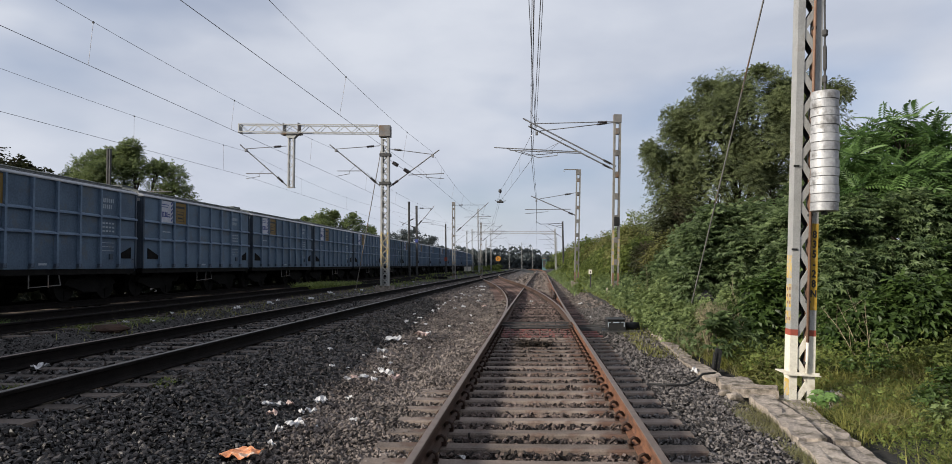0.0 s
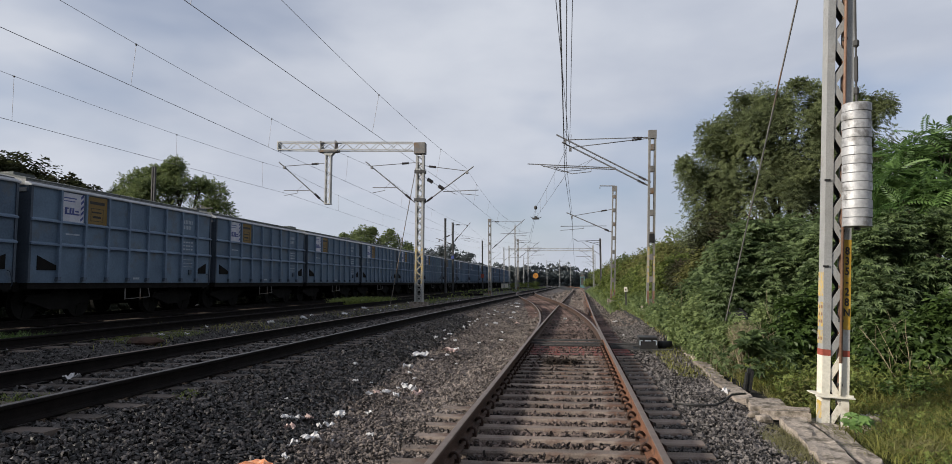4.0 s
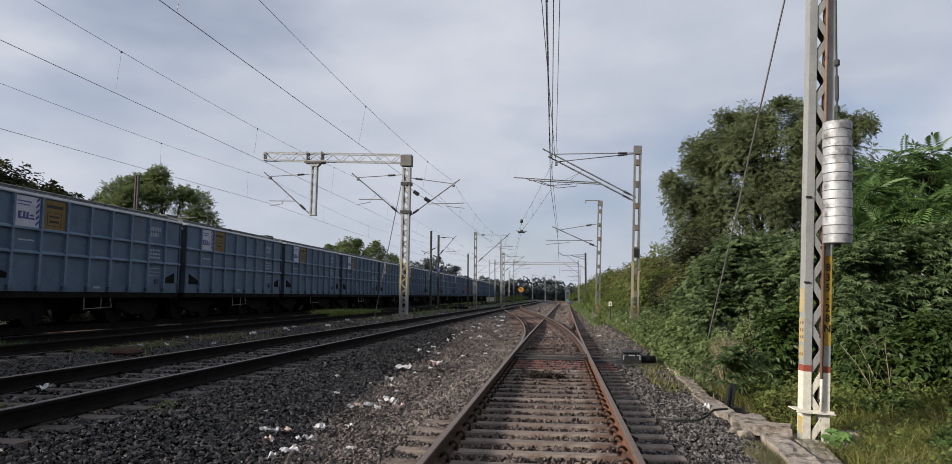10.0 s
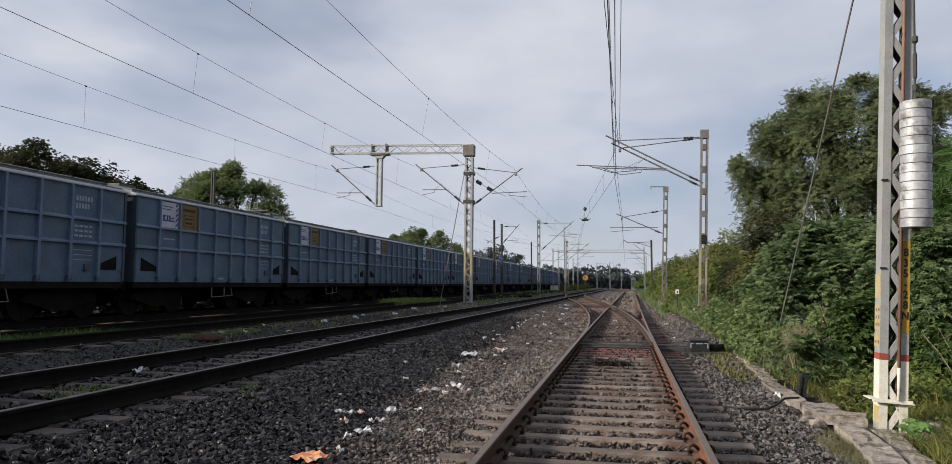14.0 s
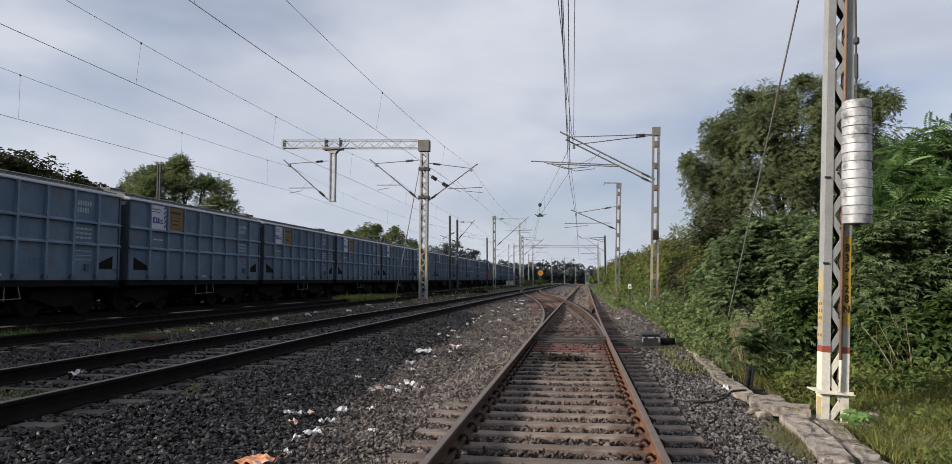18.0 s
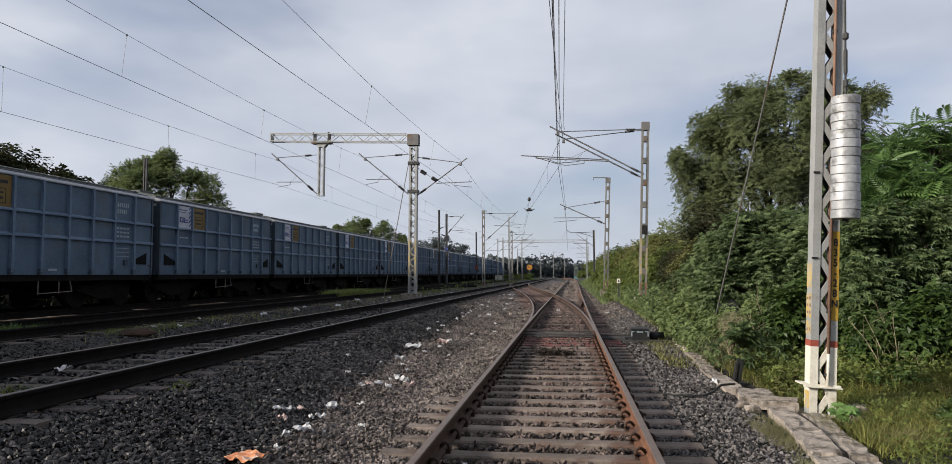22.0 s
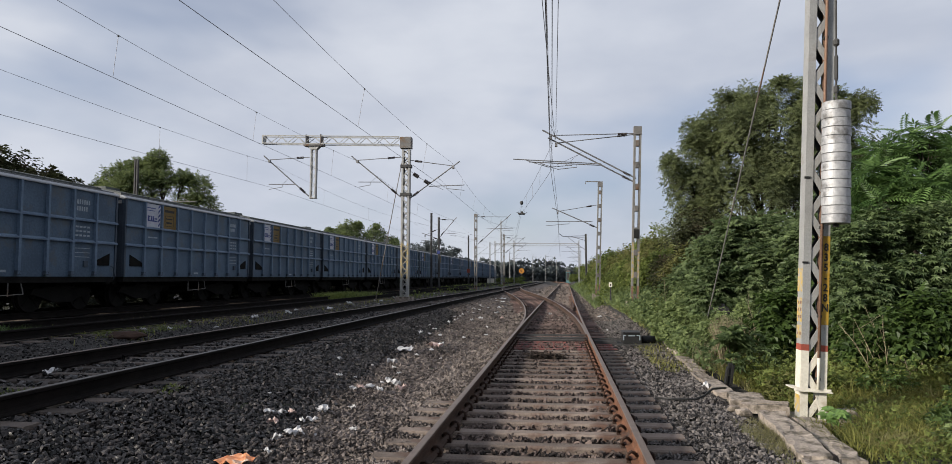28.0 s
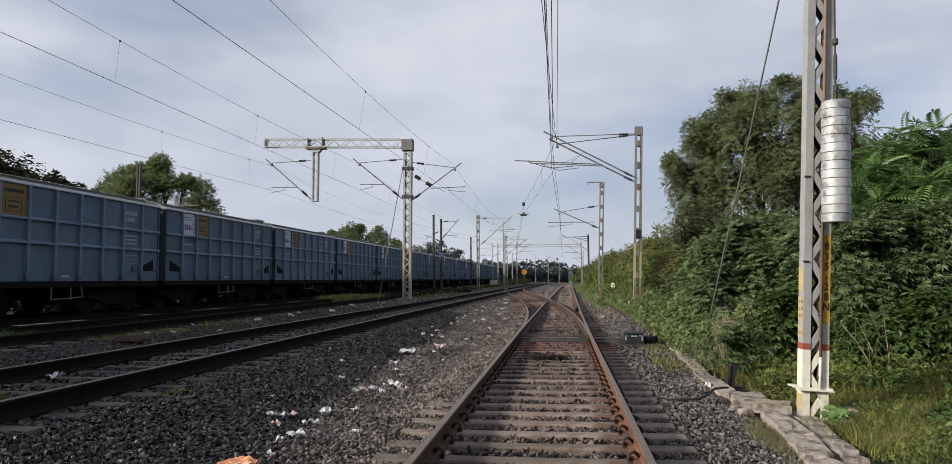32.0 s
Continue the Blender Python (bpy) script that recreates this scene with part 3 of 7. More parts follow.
def build_wagon():
    wagon = thing("freight_wagon", "blue-grey steel covered goods wagon with ribbed sides", "freight wagon", group="wagons of the goods train")
    h = BODY_L / 2
    part("body", Geo().box(-HALF_W, HALF_W, -h, h, FLOOR, EAVE), M_WAGON, wagon)
    step = BODY_L / 9
    post = Geo().prism([(-0.045, FLOOR + 0.06), (0.045, FLOOR + 0.06), (0.03, EAVE - 0.02), (-0.03, EAVE - 0.02)], "x", -0.003, 0.085).mesh("side_post", M_WAGON_RIB)
    post_far = Geo().prism([(-0.045, FLOOR + 0.06), (0.045, FLOOR + 0.06), (0.03, EAVE - 0.02), (-0.03, EAVE - 0.02)], "x", -0.07, 0.003).mesh("side_post", M_WAGON_RIB)
    foot = Geo().prism([(-0.075, FLOOR + 0.04), (0.06, FLOOR + 0.04), (0.06, FLOOR + 0.15), (-0.05, FLOOR + 0.15)], "x", 0.0, 0.085).mesh("post_foot", M_WAGON_END)
    for i in range(1, 9):
        part("side_post", post, M_WAGON, wagon, at=(HALF_W, -h + step * i, 0))
        part("side_post", post_far, M_WAGON, wagon, at=(-HALF_W, -h + step * i, 0))
        part("post_foot", foot, M_WAGON_END, wagon, at=(HALF_W, -h + step * i, 0))
    for z in RIBS:
        part("side_rib", Geo().prism([(HALF_W - 0.003, z - 0.05), (HALF_W + 0.08, z - 0.045), (HALF_W + 0.08, z - 0.005), (HALF_W - 0.003, z + 0.045)], "y", -h - 0.03, h + 0.03), M_WAGON_RIB, wagon)
        part("side_rib", Geo().box(-HALF_W - 0.055, -HALF_W + 0.003, -h - 0.03, h + 0.03, z - 0.04, z + 0.03), M_WAGON, wagon)
    for e in (-1, 1):
        part("corner_post", Geo().box(HALF_W - 0.05, HALF_W + 0.03, e * (h + 0.012) - 0.035, e * (h + 0.012) + 0.035, FLOOR + 0.01, EAVE), M_WAGON_END, wagon)
        part("end_wall", Geo().box(-HALF_W + 0.06, HALF_W - 0.06, e * (h + 0.02) - 0.018, e * (h + 0.02) + 0.018, FLOOR, EAVE - 0.15), M_WAGON_END, wagon)
        part("end_plate", Geo().box(HALF_W - 0.75, HALF_W - 0.12, e * (h + 0.045) - 0.012, e * (h + 0.045) + 0.012, EAVE - 0.17, EAVE - 0.07), M_COPING, wagon, "dirty pale end plate under the roof")
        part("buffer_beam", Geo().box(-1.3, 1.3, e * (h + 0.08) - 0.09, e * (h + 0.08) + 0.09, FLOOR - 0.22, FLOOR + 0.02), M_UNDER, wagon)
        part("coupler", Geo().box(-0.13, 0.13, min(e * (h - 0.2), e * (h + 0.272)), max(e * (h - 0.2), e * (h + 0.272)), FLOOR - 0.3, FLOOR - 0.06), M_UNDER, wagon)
    arc = [(HALF_W - 0.13 - t * (2 * HALF_W - 0.26), EAVE + 0.125 + 0.23 * math.sin(math.pi * t)) for t in np.linspace(0, 1, 11)]
    part("roof", Geo().prism(arc + [(-HALF_W + 0.13, EAVE), (HALF_W - 0.13, EAVE)], "y", -h - 0.06, h + 0.06), M_ROOF, wagon, "grey curved steel roof")
    for s in (-1, 1):
        part("eave_coping", Geo().prism([(s * (HALF_W + 0.06), EAVE - 0.02), (s * (HALF_W + 0.06), EAVE + 0.01), (s * (HALF_W - 0.07), EAVE + 0.085), (s * (HALF_W - 0.14), EAVE + 0.085), (s * (HALF_W - 0.14), EAVE - 0.02)], "y", -h - 0.08, h + 0.08), M_COPING, wagon, "pale sloping eave strip")
    cover = [(HALF_W - 0.2 - t * (2 * HALF_W - 0.4), EAVE + 0.19 + 0.21 * math.sin(math.pi * t)) for t in np.linspace(0, 1, 11)]
    for a, b in ((-h + 0.02, -0.03), (0.03, h - 0.42)):
        part("roof_sheet", Geo().prism(cover + [(x, z - 0.055) for x, z in cover[::-1]], "y", a, b), M_ROOF_DARK, wagon, "dark weathered roof sheet")
    part("roof_vent", Geo().box(-0.3, 0.3, -h + 0.75, -h + 1.5, EAVE + 0.3, EAVE + 0.50, 0.03), M_ROOF_DARK, wagon, "small grey vent box")
    for y in np.linspace(-h + 0.4, h - 0.6, 8):
        part("roof_lug", Geo().box(HALF_W - 0.25, HALF_W - 0.17, y - 0.03, y + 0.03, EAVE + 0.10, EAVE + 0.205), M_ROOF_DARK, wagon)
    part("roof_ridge", Geo().box(-0.09, 0.09, -h + 0.1, h - 0.1, EAVE + 0.34, EAVE + 0.385), M_ROOF, wagon)
    # black plates at the corners of the side stand in for shaded openings
    z0 = FLOOR + 0.32
    for e in (-1, 1):
        a, b = e * (h - 0.24), e * (h - 0.92)
        part("dark_opening", Geo().prism([(a, z0), (a, z0 + 0.36), (b, z0 + 0.10), (b, z0)], "x", HALF_W + 0.002, HALF_W + 0.02), M_UNDER, wagon, "black wedge-shaped plate standing in for a shaded opening")
    # boards on the second and third panels
    y0 = -h + step * 1 + 0.06
    board = part("white_board", Geo().box(HALF_W, HALF_W + 0.03, y0, y0 + step - 0.12, EAVE - 0.82, EAVE - 0.05), M_BOARD_WHITE, wagon, "white painted board with blue device")
    g = Geo()
    for k, (a, b, c, d) in enumerate([(0.1, 0.62, 0.36, 0.40), (0.1, 0.17, 0.40, 0.53), (0.1, 0.22, 0.50, 0.54), (0.26, 0.32, 0.38, 0.54), (0.36, 0.42, 0.38, 0.54), (0.46, 0.58, 0.44, 0.48)]):
        g.box(HALF_W + 0.03, HALF_W + 0.034 + 0.001 * k, y0 + a, y0 + b, EAVE - 0.98 + c, EAVE - 0.98 + d)
    part("board_device", g, M_BOARD_BLUE, board, "dark blue shapes")
    g = Geo()
    g.box(HALF_W + 0.03, HALF_W + 0.034, y0 + 0.06, y0 + 0.5, EAVE - 0.20, EAVE - 0.17)
    g.box(HALF_W + 0.03, HALF_W + 0.034, y0 + 0.06, y0 + 0.45, EAVE - 0.28, EAVE - 0.255)
    for k in range(5):
        z = EAVE - 0.78 + 0.15 * k
        g.prism([(y0 + 0.66, z), (y0 + 0.765, z + 0.09), (y0 + 0.765, z + 0.16), (y0 + 0.66, z + 0.07)], "x", HALF_W + 0.03, HALF_W + 0.034)
    part("board_border", g, M_BOARD_BLUE, board)
    y0 = -h + step * 2 + 0.06
    board = part("ochre_board", Geo().box(HALF_W, HALF_W + 0.03, y0, y0 + step - 0.12, EAVE - 0.84, EAVE - 0.05), M_BOARD_YELLOW, wagon, "ochre notice board with dark bars")
    for a, b, c, d in [(0.10, 0.67, 0.12, 0.20), (0.14, 0.63, 0.31, 0.325), (0.14, 0.63, 0.655, 0.67), (0.14, 0.155, 0.325, 0.655), (0.615, 0.63, 0.325, 0.655), (0.2, 0.56, 0.40, 0.44), (0.22, 0.54, 0.52, 0.58)]:
        part("notice_bar", Geo().box(HALF_W + 0.03, HALF_W + 0.034, y0 + a, y0 + b, EAVE - 0.05 - d, EAVE - 0.05 - c), M_BLACK, board)
    # stencilled marks near the far end of the side
    y0 = -h + step * 7
    g = Geo()
    for a, b, z, n in [(0.18, 0.72, 2.96, 6), (0.18, 0.63, 2.77, 5)]:
        w = (b - a) / n
        for k in range(n):
            g.box(HALF_W, HALF_W + 0.002, y0 + a + k * w, y0 + a + (k + 0.62) * w, z, z + 0.125)
    tagged(part("number_mark", g, M_STENCIL, wagon), kind="stuff")
    g = Geo()
    for z in (2.30, 2.18, 2.06):
        for k in range(4):
            g.box(HALF_W, HALF_W + 0.002, y0 + 0.16 + 0.15 * k, y0 + 0.27 + 0.15 * k, z, z + 0.05)
    for z in (1.72, 1.60, 1.48):
        g.box(HALF_W, HALF_W + 0.002, y0 + 0.16, y0 + 0.74, z, z + 0.016)
    g.box(HALF_W, HALF_W + 0.002, -h + step * 4 + 0.3, -h + step * 4 + 0.6, FLOOR + 0.1, FLOOR + 0.16)
    g.box(HALF_W, HALF_W + 0.002, -h + step * 1 + 0.25, -h + step * 1 + 0.75, 2.2, 2.24)
    tagged(part("stencil_mark", g, M_STENCIL, wagon), kind="stuff")
    part("placard_holder", Geo().box(HALF_W, HALF_W + 0.05, y0 + 0.48, y0 + 0.62, FLOOR + 0.28, FLOOR + 0.44), M_WAGON_END, wagon)
    part("hand_grip", Geo().tube([(HALF_W + 0.02, h - 0.18, FLOOR + 0.30), (HALF_W + 0.09, h - 0.18, FLOOR + 0.28), (HALF_W + 0.09, h - 0.08, FLOOR + 0.05), (HALF_W + 0.03, h - 0.06, FLOOR - 0.08)], 0.012, 6), M_WAGON_END, wagon)
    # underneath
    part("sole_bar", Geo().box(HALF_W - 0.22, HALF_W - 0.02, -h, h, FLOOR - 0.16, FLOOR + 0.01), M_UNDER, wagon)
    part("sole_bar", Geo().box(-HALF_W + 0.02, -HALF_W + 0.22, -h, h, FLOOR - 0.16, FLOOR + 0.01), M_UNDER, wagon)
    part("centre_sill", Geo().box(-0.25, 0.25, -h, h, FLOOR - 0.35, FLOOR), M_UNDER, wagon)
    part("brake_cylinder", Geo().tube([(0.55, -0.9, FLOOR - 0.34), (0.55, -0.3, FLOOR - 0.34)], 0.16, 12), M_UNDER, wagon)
    g = Geo()
    for y in (-0.42, 0.28):
        g.beam((HALF_W - 0.05, y, FLOOR), (HALF_W - 0.05, y, FLOOR - 0.5), 0.022)
    g.beam((HALF_W - 0.05, -0.42, FLOOR - 0.48), (HALF_W - 0.05, 0.75, FLOOR - 0.44), 0.02)
    g.beam((HALF_W - 0.05, 0.75, FLOOR - 0.44), (HALF_W - 0.05, 0.62, FLOOR), 0.02)
    part("step_frame", g, M_STEEL_OLD, wagon, "pale steel step hanging below the floor")
    for s in (-1, 1):
        y = s * 2.55
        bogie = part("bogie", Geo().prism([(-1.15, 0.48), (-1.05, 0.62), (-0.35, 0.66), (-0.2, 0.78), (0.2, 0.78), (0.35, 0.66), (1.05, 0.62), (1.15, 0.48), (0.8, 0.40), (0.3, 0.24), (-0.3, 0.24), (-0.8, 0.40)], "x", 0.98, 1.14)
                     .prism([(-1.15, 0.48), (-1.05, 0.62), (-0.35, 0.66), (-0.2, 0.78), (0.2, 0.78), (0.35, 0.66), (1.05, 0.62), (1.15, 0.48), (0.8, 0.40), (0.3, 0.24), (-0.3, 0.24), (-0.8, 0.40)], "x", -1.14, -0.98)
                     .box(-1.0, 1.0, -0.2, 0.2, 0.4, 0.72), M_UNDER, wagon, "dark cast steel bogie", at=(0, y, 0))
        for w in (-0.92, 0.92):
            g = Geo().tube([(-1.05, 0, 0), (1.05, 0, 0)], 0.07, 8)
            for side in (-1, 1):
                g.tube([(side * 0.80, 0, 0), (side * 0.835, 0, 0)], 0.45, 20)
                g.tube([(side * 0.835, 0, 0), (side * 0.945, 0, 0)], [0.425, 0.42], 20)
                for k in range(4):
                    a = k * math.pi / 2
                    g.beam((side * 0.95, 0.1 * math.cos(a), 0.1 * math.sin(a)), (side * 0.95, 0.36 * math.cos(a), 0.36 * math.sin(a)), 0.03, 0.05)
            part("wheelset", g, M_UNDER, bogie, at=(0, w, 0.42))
    return wagon


wagon_rows = []
first_wagon = build_wagon()
train = []
for i in range(-2, 23):
    y = 20.68 - BODY_L / 2 + PITCH * i
    m = pose(THIRD_X, y, THIRD_Z)
    if i == -2:
        first_wagon.matrix_basis = m
        train.append((first_wagon, y))
    else:
        train.append((copy_thing(first_wagon, m), y))

# ---- overhead line masts ----
def lattice(g, x0, x1, y, z0, z1, pitch, w=0.045, d=0.012):
    """A zigzag of flat bars between two chords, joined."""
    n = max(2, round((z1 - z0) / pitch))
    for k in range(n):
        a, b = z0 + (z1 - z0) * k / n, z0 + (z1 - z0) * (k + 1) / n
        p, q = ((x0, y, a), (x1, y, b)) if k % 2 == 0 else ((x1, y, a), (x0, y, b))
        g.beam(p, q, d, w)
    return g


def lacing(parent, mat, x0, x1, y, z0, z1, pitch, w=0.045, d=0.012, name="lacing_bar"):
    """The same zigzag, bar by bar."""
    n = max(2, round((z1 - z0) / pitch))
    h = (z1 - z0) / n
    bars = [Geo().beam((x0, y, 0), (x1, y, h), d, w).mesh(name, mat), Geo().beam((x1, y, 0), (x0, y, h), d, w).mesh(name, mat)]
    for k in range(n):
        part(name, bars[k % 2], mat, parent, at=(0, 0, z0 + h * k))


def channel(x0, x1, y0, y1, z0, z1, open_to):
    """A rolled channel standing upright: web and two flanges in one piece."""
    t = 0.012
    u = [(x0, y0), (x1, y0), (x1, y0 + t), (x0 + t, y0 + t), (x0 + t, y1 - t), (x1, y1 - t), (x1, y1), (x0, y1)]
    if open_to < 0:
        u = [(x0 + x1 - a, b) for a, b in u][::-1]
    return Geo().prism(u, "z", z0, z1)


def paint(parent, x0, x1, y, z0, z1, mat, name, label=""):
    return part(name, Geo().box(x0, x1, y - 0.003, y, z0, z1), mat, parent, label)


def text_mesh(body, size, mat, depth=0.002):
    """Writing with the built-in font, as a mesh lying in x and z."""
    curve = bpy.data.curves.new("writing", "FONT")
    curve.body, curve.size, curve.extrude, curve.align_x, curve.align_y = body, size, depth, "CENTER", "CENTER"
    curve.offset = 0.003
    ob = new("writing", curve)
    me = bpy.data.meshes.new_from_object(ob.evaluated_get(bpy.context.evaluated_depsgraph_get()))
    bpy.data.objects.remove(ob)
    me.transform(Matrix.Rotation(radians(90), 4, "X") @ Matrix.Diagonal((0.78, 1, 1, 1)))
    me.materials.clear()
    me.materials.append(mat)
    return me


def insulator(g, p, q, r=0.055):
    """A string of sheds round a rod, from p to q."""
    p, q = Vector(p), Vector(q)
    pts, rad = [], []
    n = 7
    for k in range(n):
        for s, rr in ((0.05, 0.62), (0.3, 1.0), (0.6, 1.0), (0.85, 0.62)):
            pts.append(p + (q - p) * ((k + s) / n))
            rad.append(r * rr)
    return g.tube(pts, rad, 8)


# the near mast: two channels laced with flat bars, leaning slightly to the right
near_mast = thing("overhead_line_mast", "grey lattice steel mast with white base, red band and yellow number", "railway mast", (2.890, 8.13, -0.12), turn=(0, 3.35, 0))
MW, MD, MH = 0.281, 0.16, 7.9
CH = 0.083
NM_WHITE, NM_RED = 0.62, 0.69
part("chord", channel(0, CH, -MD / 2, MD / 2, -0.28, MH, 1), M_STEEL, near_mast)
part("chord", channel(MW - CH, MW, -MD / 2, MD / 2, -0.28, MH, -1), M_STEEL, near_mast)
lacing(near_mast, M_WHITE, CH - 0.02, MW - CH + 0.02, -MD / 2 + 0.015, -0.16, 0.62, 0.26, 0.07, name="painted_lacing_bar")
lacing(near_mast, M_STEEL, CH - 0.02, MW - CH + 0.02, -MD / 2 + 0.015, 0.62, MH - 0.1, 0.26, 0.07)
# Back bars use dark steel: the shade inside the mast set in colour.
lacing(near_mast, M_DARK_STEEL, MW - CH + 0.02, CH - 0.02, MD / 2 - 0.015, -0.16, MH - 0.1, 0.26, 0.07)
part("inner_angle", Geo().box(MW - CH - 0.03, MW - CH - 0.004, -0.05, -0.04, 0.1, MH - 0.2), M_RUSTY_STEEL, near_mast, "rust-brown inner angle")
part("mast_cap", Geo().box(-0.02, MW + 0.02, -MD / 2 - 0.02, MD / 2 + 0.02, MH, MH + 0.02), M_STEEL, near_mast)
for x0, x1 in ((0, CH), (MW - CH, MW)):
    paint(near_mast, x0, x1, -MD / 2, -0.26, NM_WHITE, M_WHITE, "white_base_paint", "chipped white paint")
    paint(near_mast, x0, x1, -MD / 2, NM_WHITE, NM_RED, M_RED, "red_band", "faded red band")
part("side_paint", Geo().box(-0.003, 0, -MD / 2, MD / 2, -0.05, NM_WHITE), M_WHITE, near_mast, "white paint on the flank")
part("side_band", Geo().box(-0.003, 0, -MD / 2, MD / 2, NM_WHITE, NM_RED), M_RED, near_mast)
for z0, z1 in ((0.75, 0.90), (0.94, 1.21), (1.28, 1.55)):
    part("yellow_flank", Geo().box(-0.003, 0, -MD / 2 + 0.01, MD / 2, z0, z1), M_YELLOW_FADED, near_mast, "worn yellow paint patch")
g = Geo()
for k, z in enumerate((0.79, 0.98, 1.06, 1.14)):
    g.box(-0.005, -0.003, -0.06, -0.02 + 0.01 * (k % 2), z, z + 0.035)
    g.box(-0.005, -0.003, 0.015, 0.05, z, z + 0.03)
tagged(part("small_mark", g, M_RUSTY_STEEL, near_mast), kind="stuff")
part("yellow_patch", Geo().box(-0.006, -0.003, -0.08, 0.06, -0.07, 0.12), M_YELLOW_FADED, near_mast)
paint(near_mast, MW - CH + 0.002, MW, -MD / 2 - 0.001, 0.92, 1.92, M_YELLOW, "number_panel", "yellow number panel")
for k, c in enumerate("835-28N"):
    ob = part("number_character", text_mesh(c, 0.118, M_BLACK), M_BLACK, near_mast, "black painted character", at=(MW - CH / 2, -MD / 2 - 0.0055, 1.79 - 0.114 * k))
part("collar_plate", Geo().box(-0.07, MW + 0.045, -MD / 2 - 0.06, -MD / 2 - 0.004, 0.17, 0.180).box(-0.07, MW + 0.045, -MD / 2 - 0.011, -MD / 2 - 0.004, 0.180, 0.205), M_WHITE, near_mast, "white angle bracket across the mast")
part("collar_side", Geo().box(-0.09, -0.004, -MD / 2 - 0.004, MD / 2 + 0.05, 0.19, 0.202), M_WHITE, near_mast)
part("band_clamp", Geo().box(-0.012, 0.05, -MD / 2 - 0.012, -MD / 2, 1.60, 1.622), M_BLACK, near_mast)
part("band_clamp", Geo().box(-0.012, 0.05, -MD / 2 - 0.012, -MD / 2, 2.57, 2.595), M_BLACK, near_mast)
part("guide_tube", Geo().tube([(0.180, -MD / 2 - 0.025, 0.2), (0.180, -MD / 2 - 0.025, 0.55)], 0.017, 10), M_WHITE, near_mast, "white foot of the guide tube", True)
part("guide_tube", Geo().tube([(0.180, -MD / 2 - 0.025, 0.55), (0.180, -MD / 2 - 0.025, 6.5)], 0.017, 10), M_RUSTY_STEEL, near_mast, "rusty brown guide tube", True)
for z in (0.3, 1.0, 2.0, 4.2, 6.0):
    part("tube_bracket", Geo().box(0.158, 0.202, -MD / 2 - 0.03, -MD / 2 + 0.02, z, z + 0.03), M_DARK_STEEL, near_mast)
mast_base = Geo().box(2.78, 3.42, 7.9, 8.56, -0.55, -0.27, 0.03)
solo("mast_foundation", mast_base, M_SLAB, "weathered concrete block foundation of the near mast", "foundation")

# balance weight beside the mast
weight = thing("balance_weight", "stack of silver cast balance weight discs on a hanging rod", "balance weight", (3.262, 7.83, 1.905), turn=(0, 2.3, 0))
z, disc_r = 0.0, 0.146
for k in range(14):
    hh = 0.0968
    rr = disc_r * (1 + 0.012 * ((k * 7) % 3 - 1))
    g = Geo().tube([(0, 0, z + 0.002), (0, 0, z + 0.006), (0, 0, z + hh - 0.006), (0, 0, z + hh - 0.002)], [rr - 0.004, rr, rr, rr - 0.004], 48)
    ob = part("weight_disc", g, M_WEIGHT, weight)
    ob.location = (0.003 * ((k * 5) % 3 - 1), 0.002 * ((k * 3) % 3 - 1), 0)
    z += hh
part("hanger_rod", Geo().tube([(0, 0, -0.03), (0, 0, z + 0.16)], 0.014, 8), M_DARK_STEEL, weight)
part("retaining_nut", Geo().tube([(0, 0, -0.035), (0, 0, -0.004)], 0.035, 6), M_DARK_STEEL, weight)
part("shackle", Geo().tube([(0, 0, z + 0.10), (0, 0, z + 0.12), (0, 0, z + 0.18), (0, 0, z + 0.2)], [0.012, 0.028, 0.028, 0.012], 8), M_DARK_STEEL, weight)
part("turnbuckle", Geo().tube([(0, 0, z + 0.24), (0, 0, z + 0.27), (0, 0, z + 0.52), (0, 0, z + 0.55)], [0.01, 0.022, 0.022, 0.01], 8), M_DARK_STEEL, weight, "dark steel turnbuckle")
part("rope_clamp", Geo().tube([(0, 0, z + 0.64), (0, 0, z + 0.66), (0, 0, z + 0.71), (0, 0, z + 0.73)], [0.012, 0.034, 0.034, 0.012], 8), M_DARK_STEEL, weight)
part("hanging_rope", Geo().tube([(0, 0, z + 0.1), (0.0, 0.05, z + 4.2)], 0.012, 6), M_DARK_STEEL, weight, "steel rope")

# guy rope of the near mast and its anchor
guy = thing("guy_rope", "grey steel guy rope from a ground anchor to the mast", "guy rope")
part("rope", Geo().tube([(3.12, 14.5, -0.1), (3.62, 8.2, 7.62)], 0.013, 8), M_STEEL_OLD, guy)
part("rope_clamp", Geo().tube([(3.135, 14.31, 0.13), (3.155, 14.05, 0.45)], 0.03, 8), M_DARK_STEEL, guy)
part("anchor_block", Geo().box(2.85, 3.2, 14.3, 14.65, -0.4, 0.05, 0.03), M_DARK_STEEL, guy, "dark stub of the ground anchor")


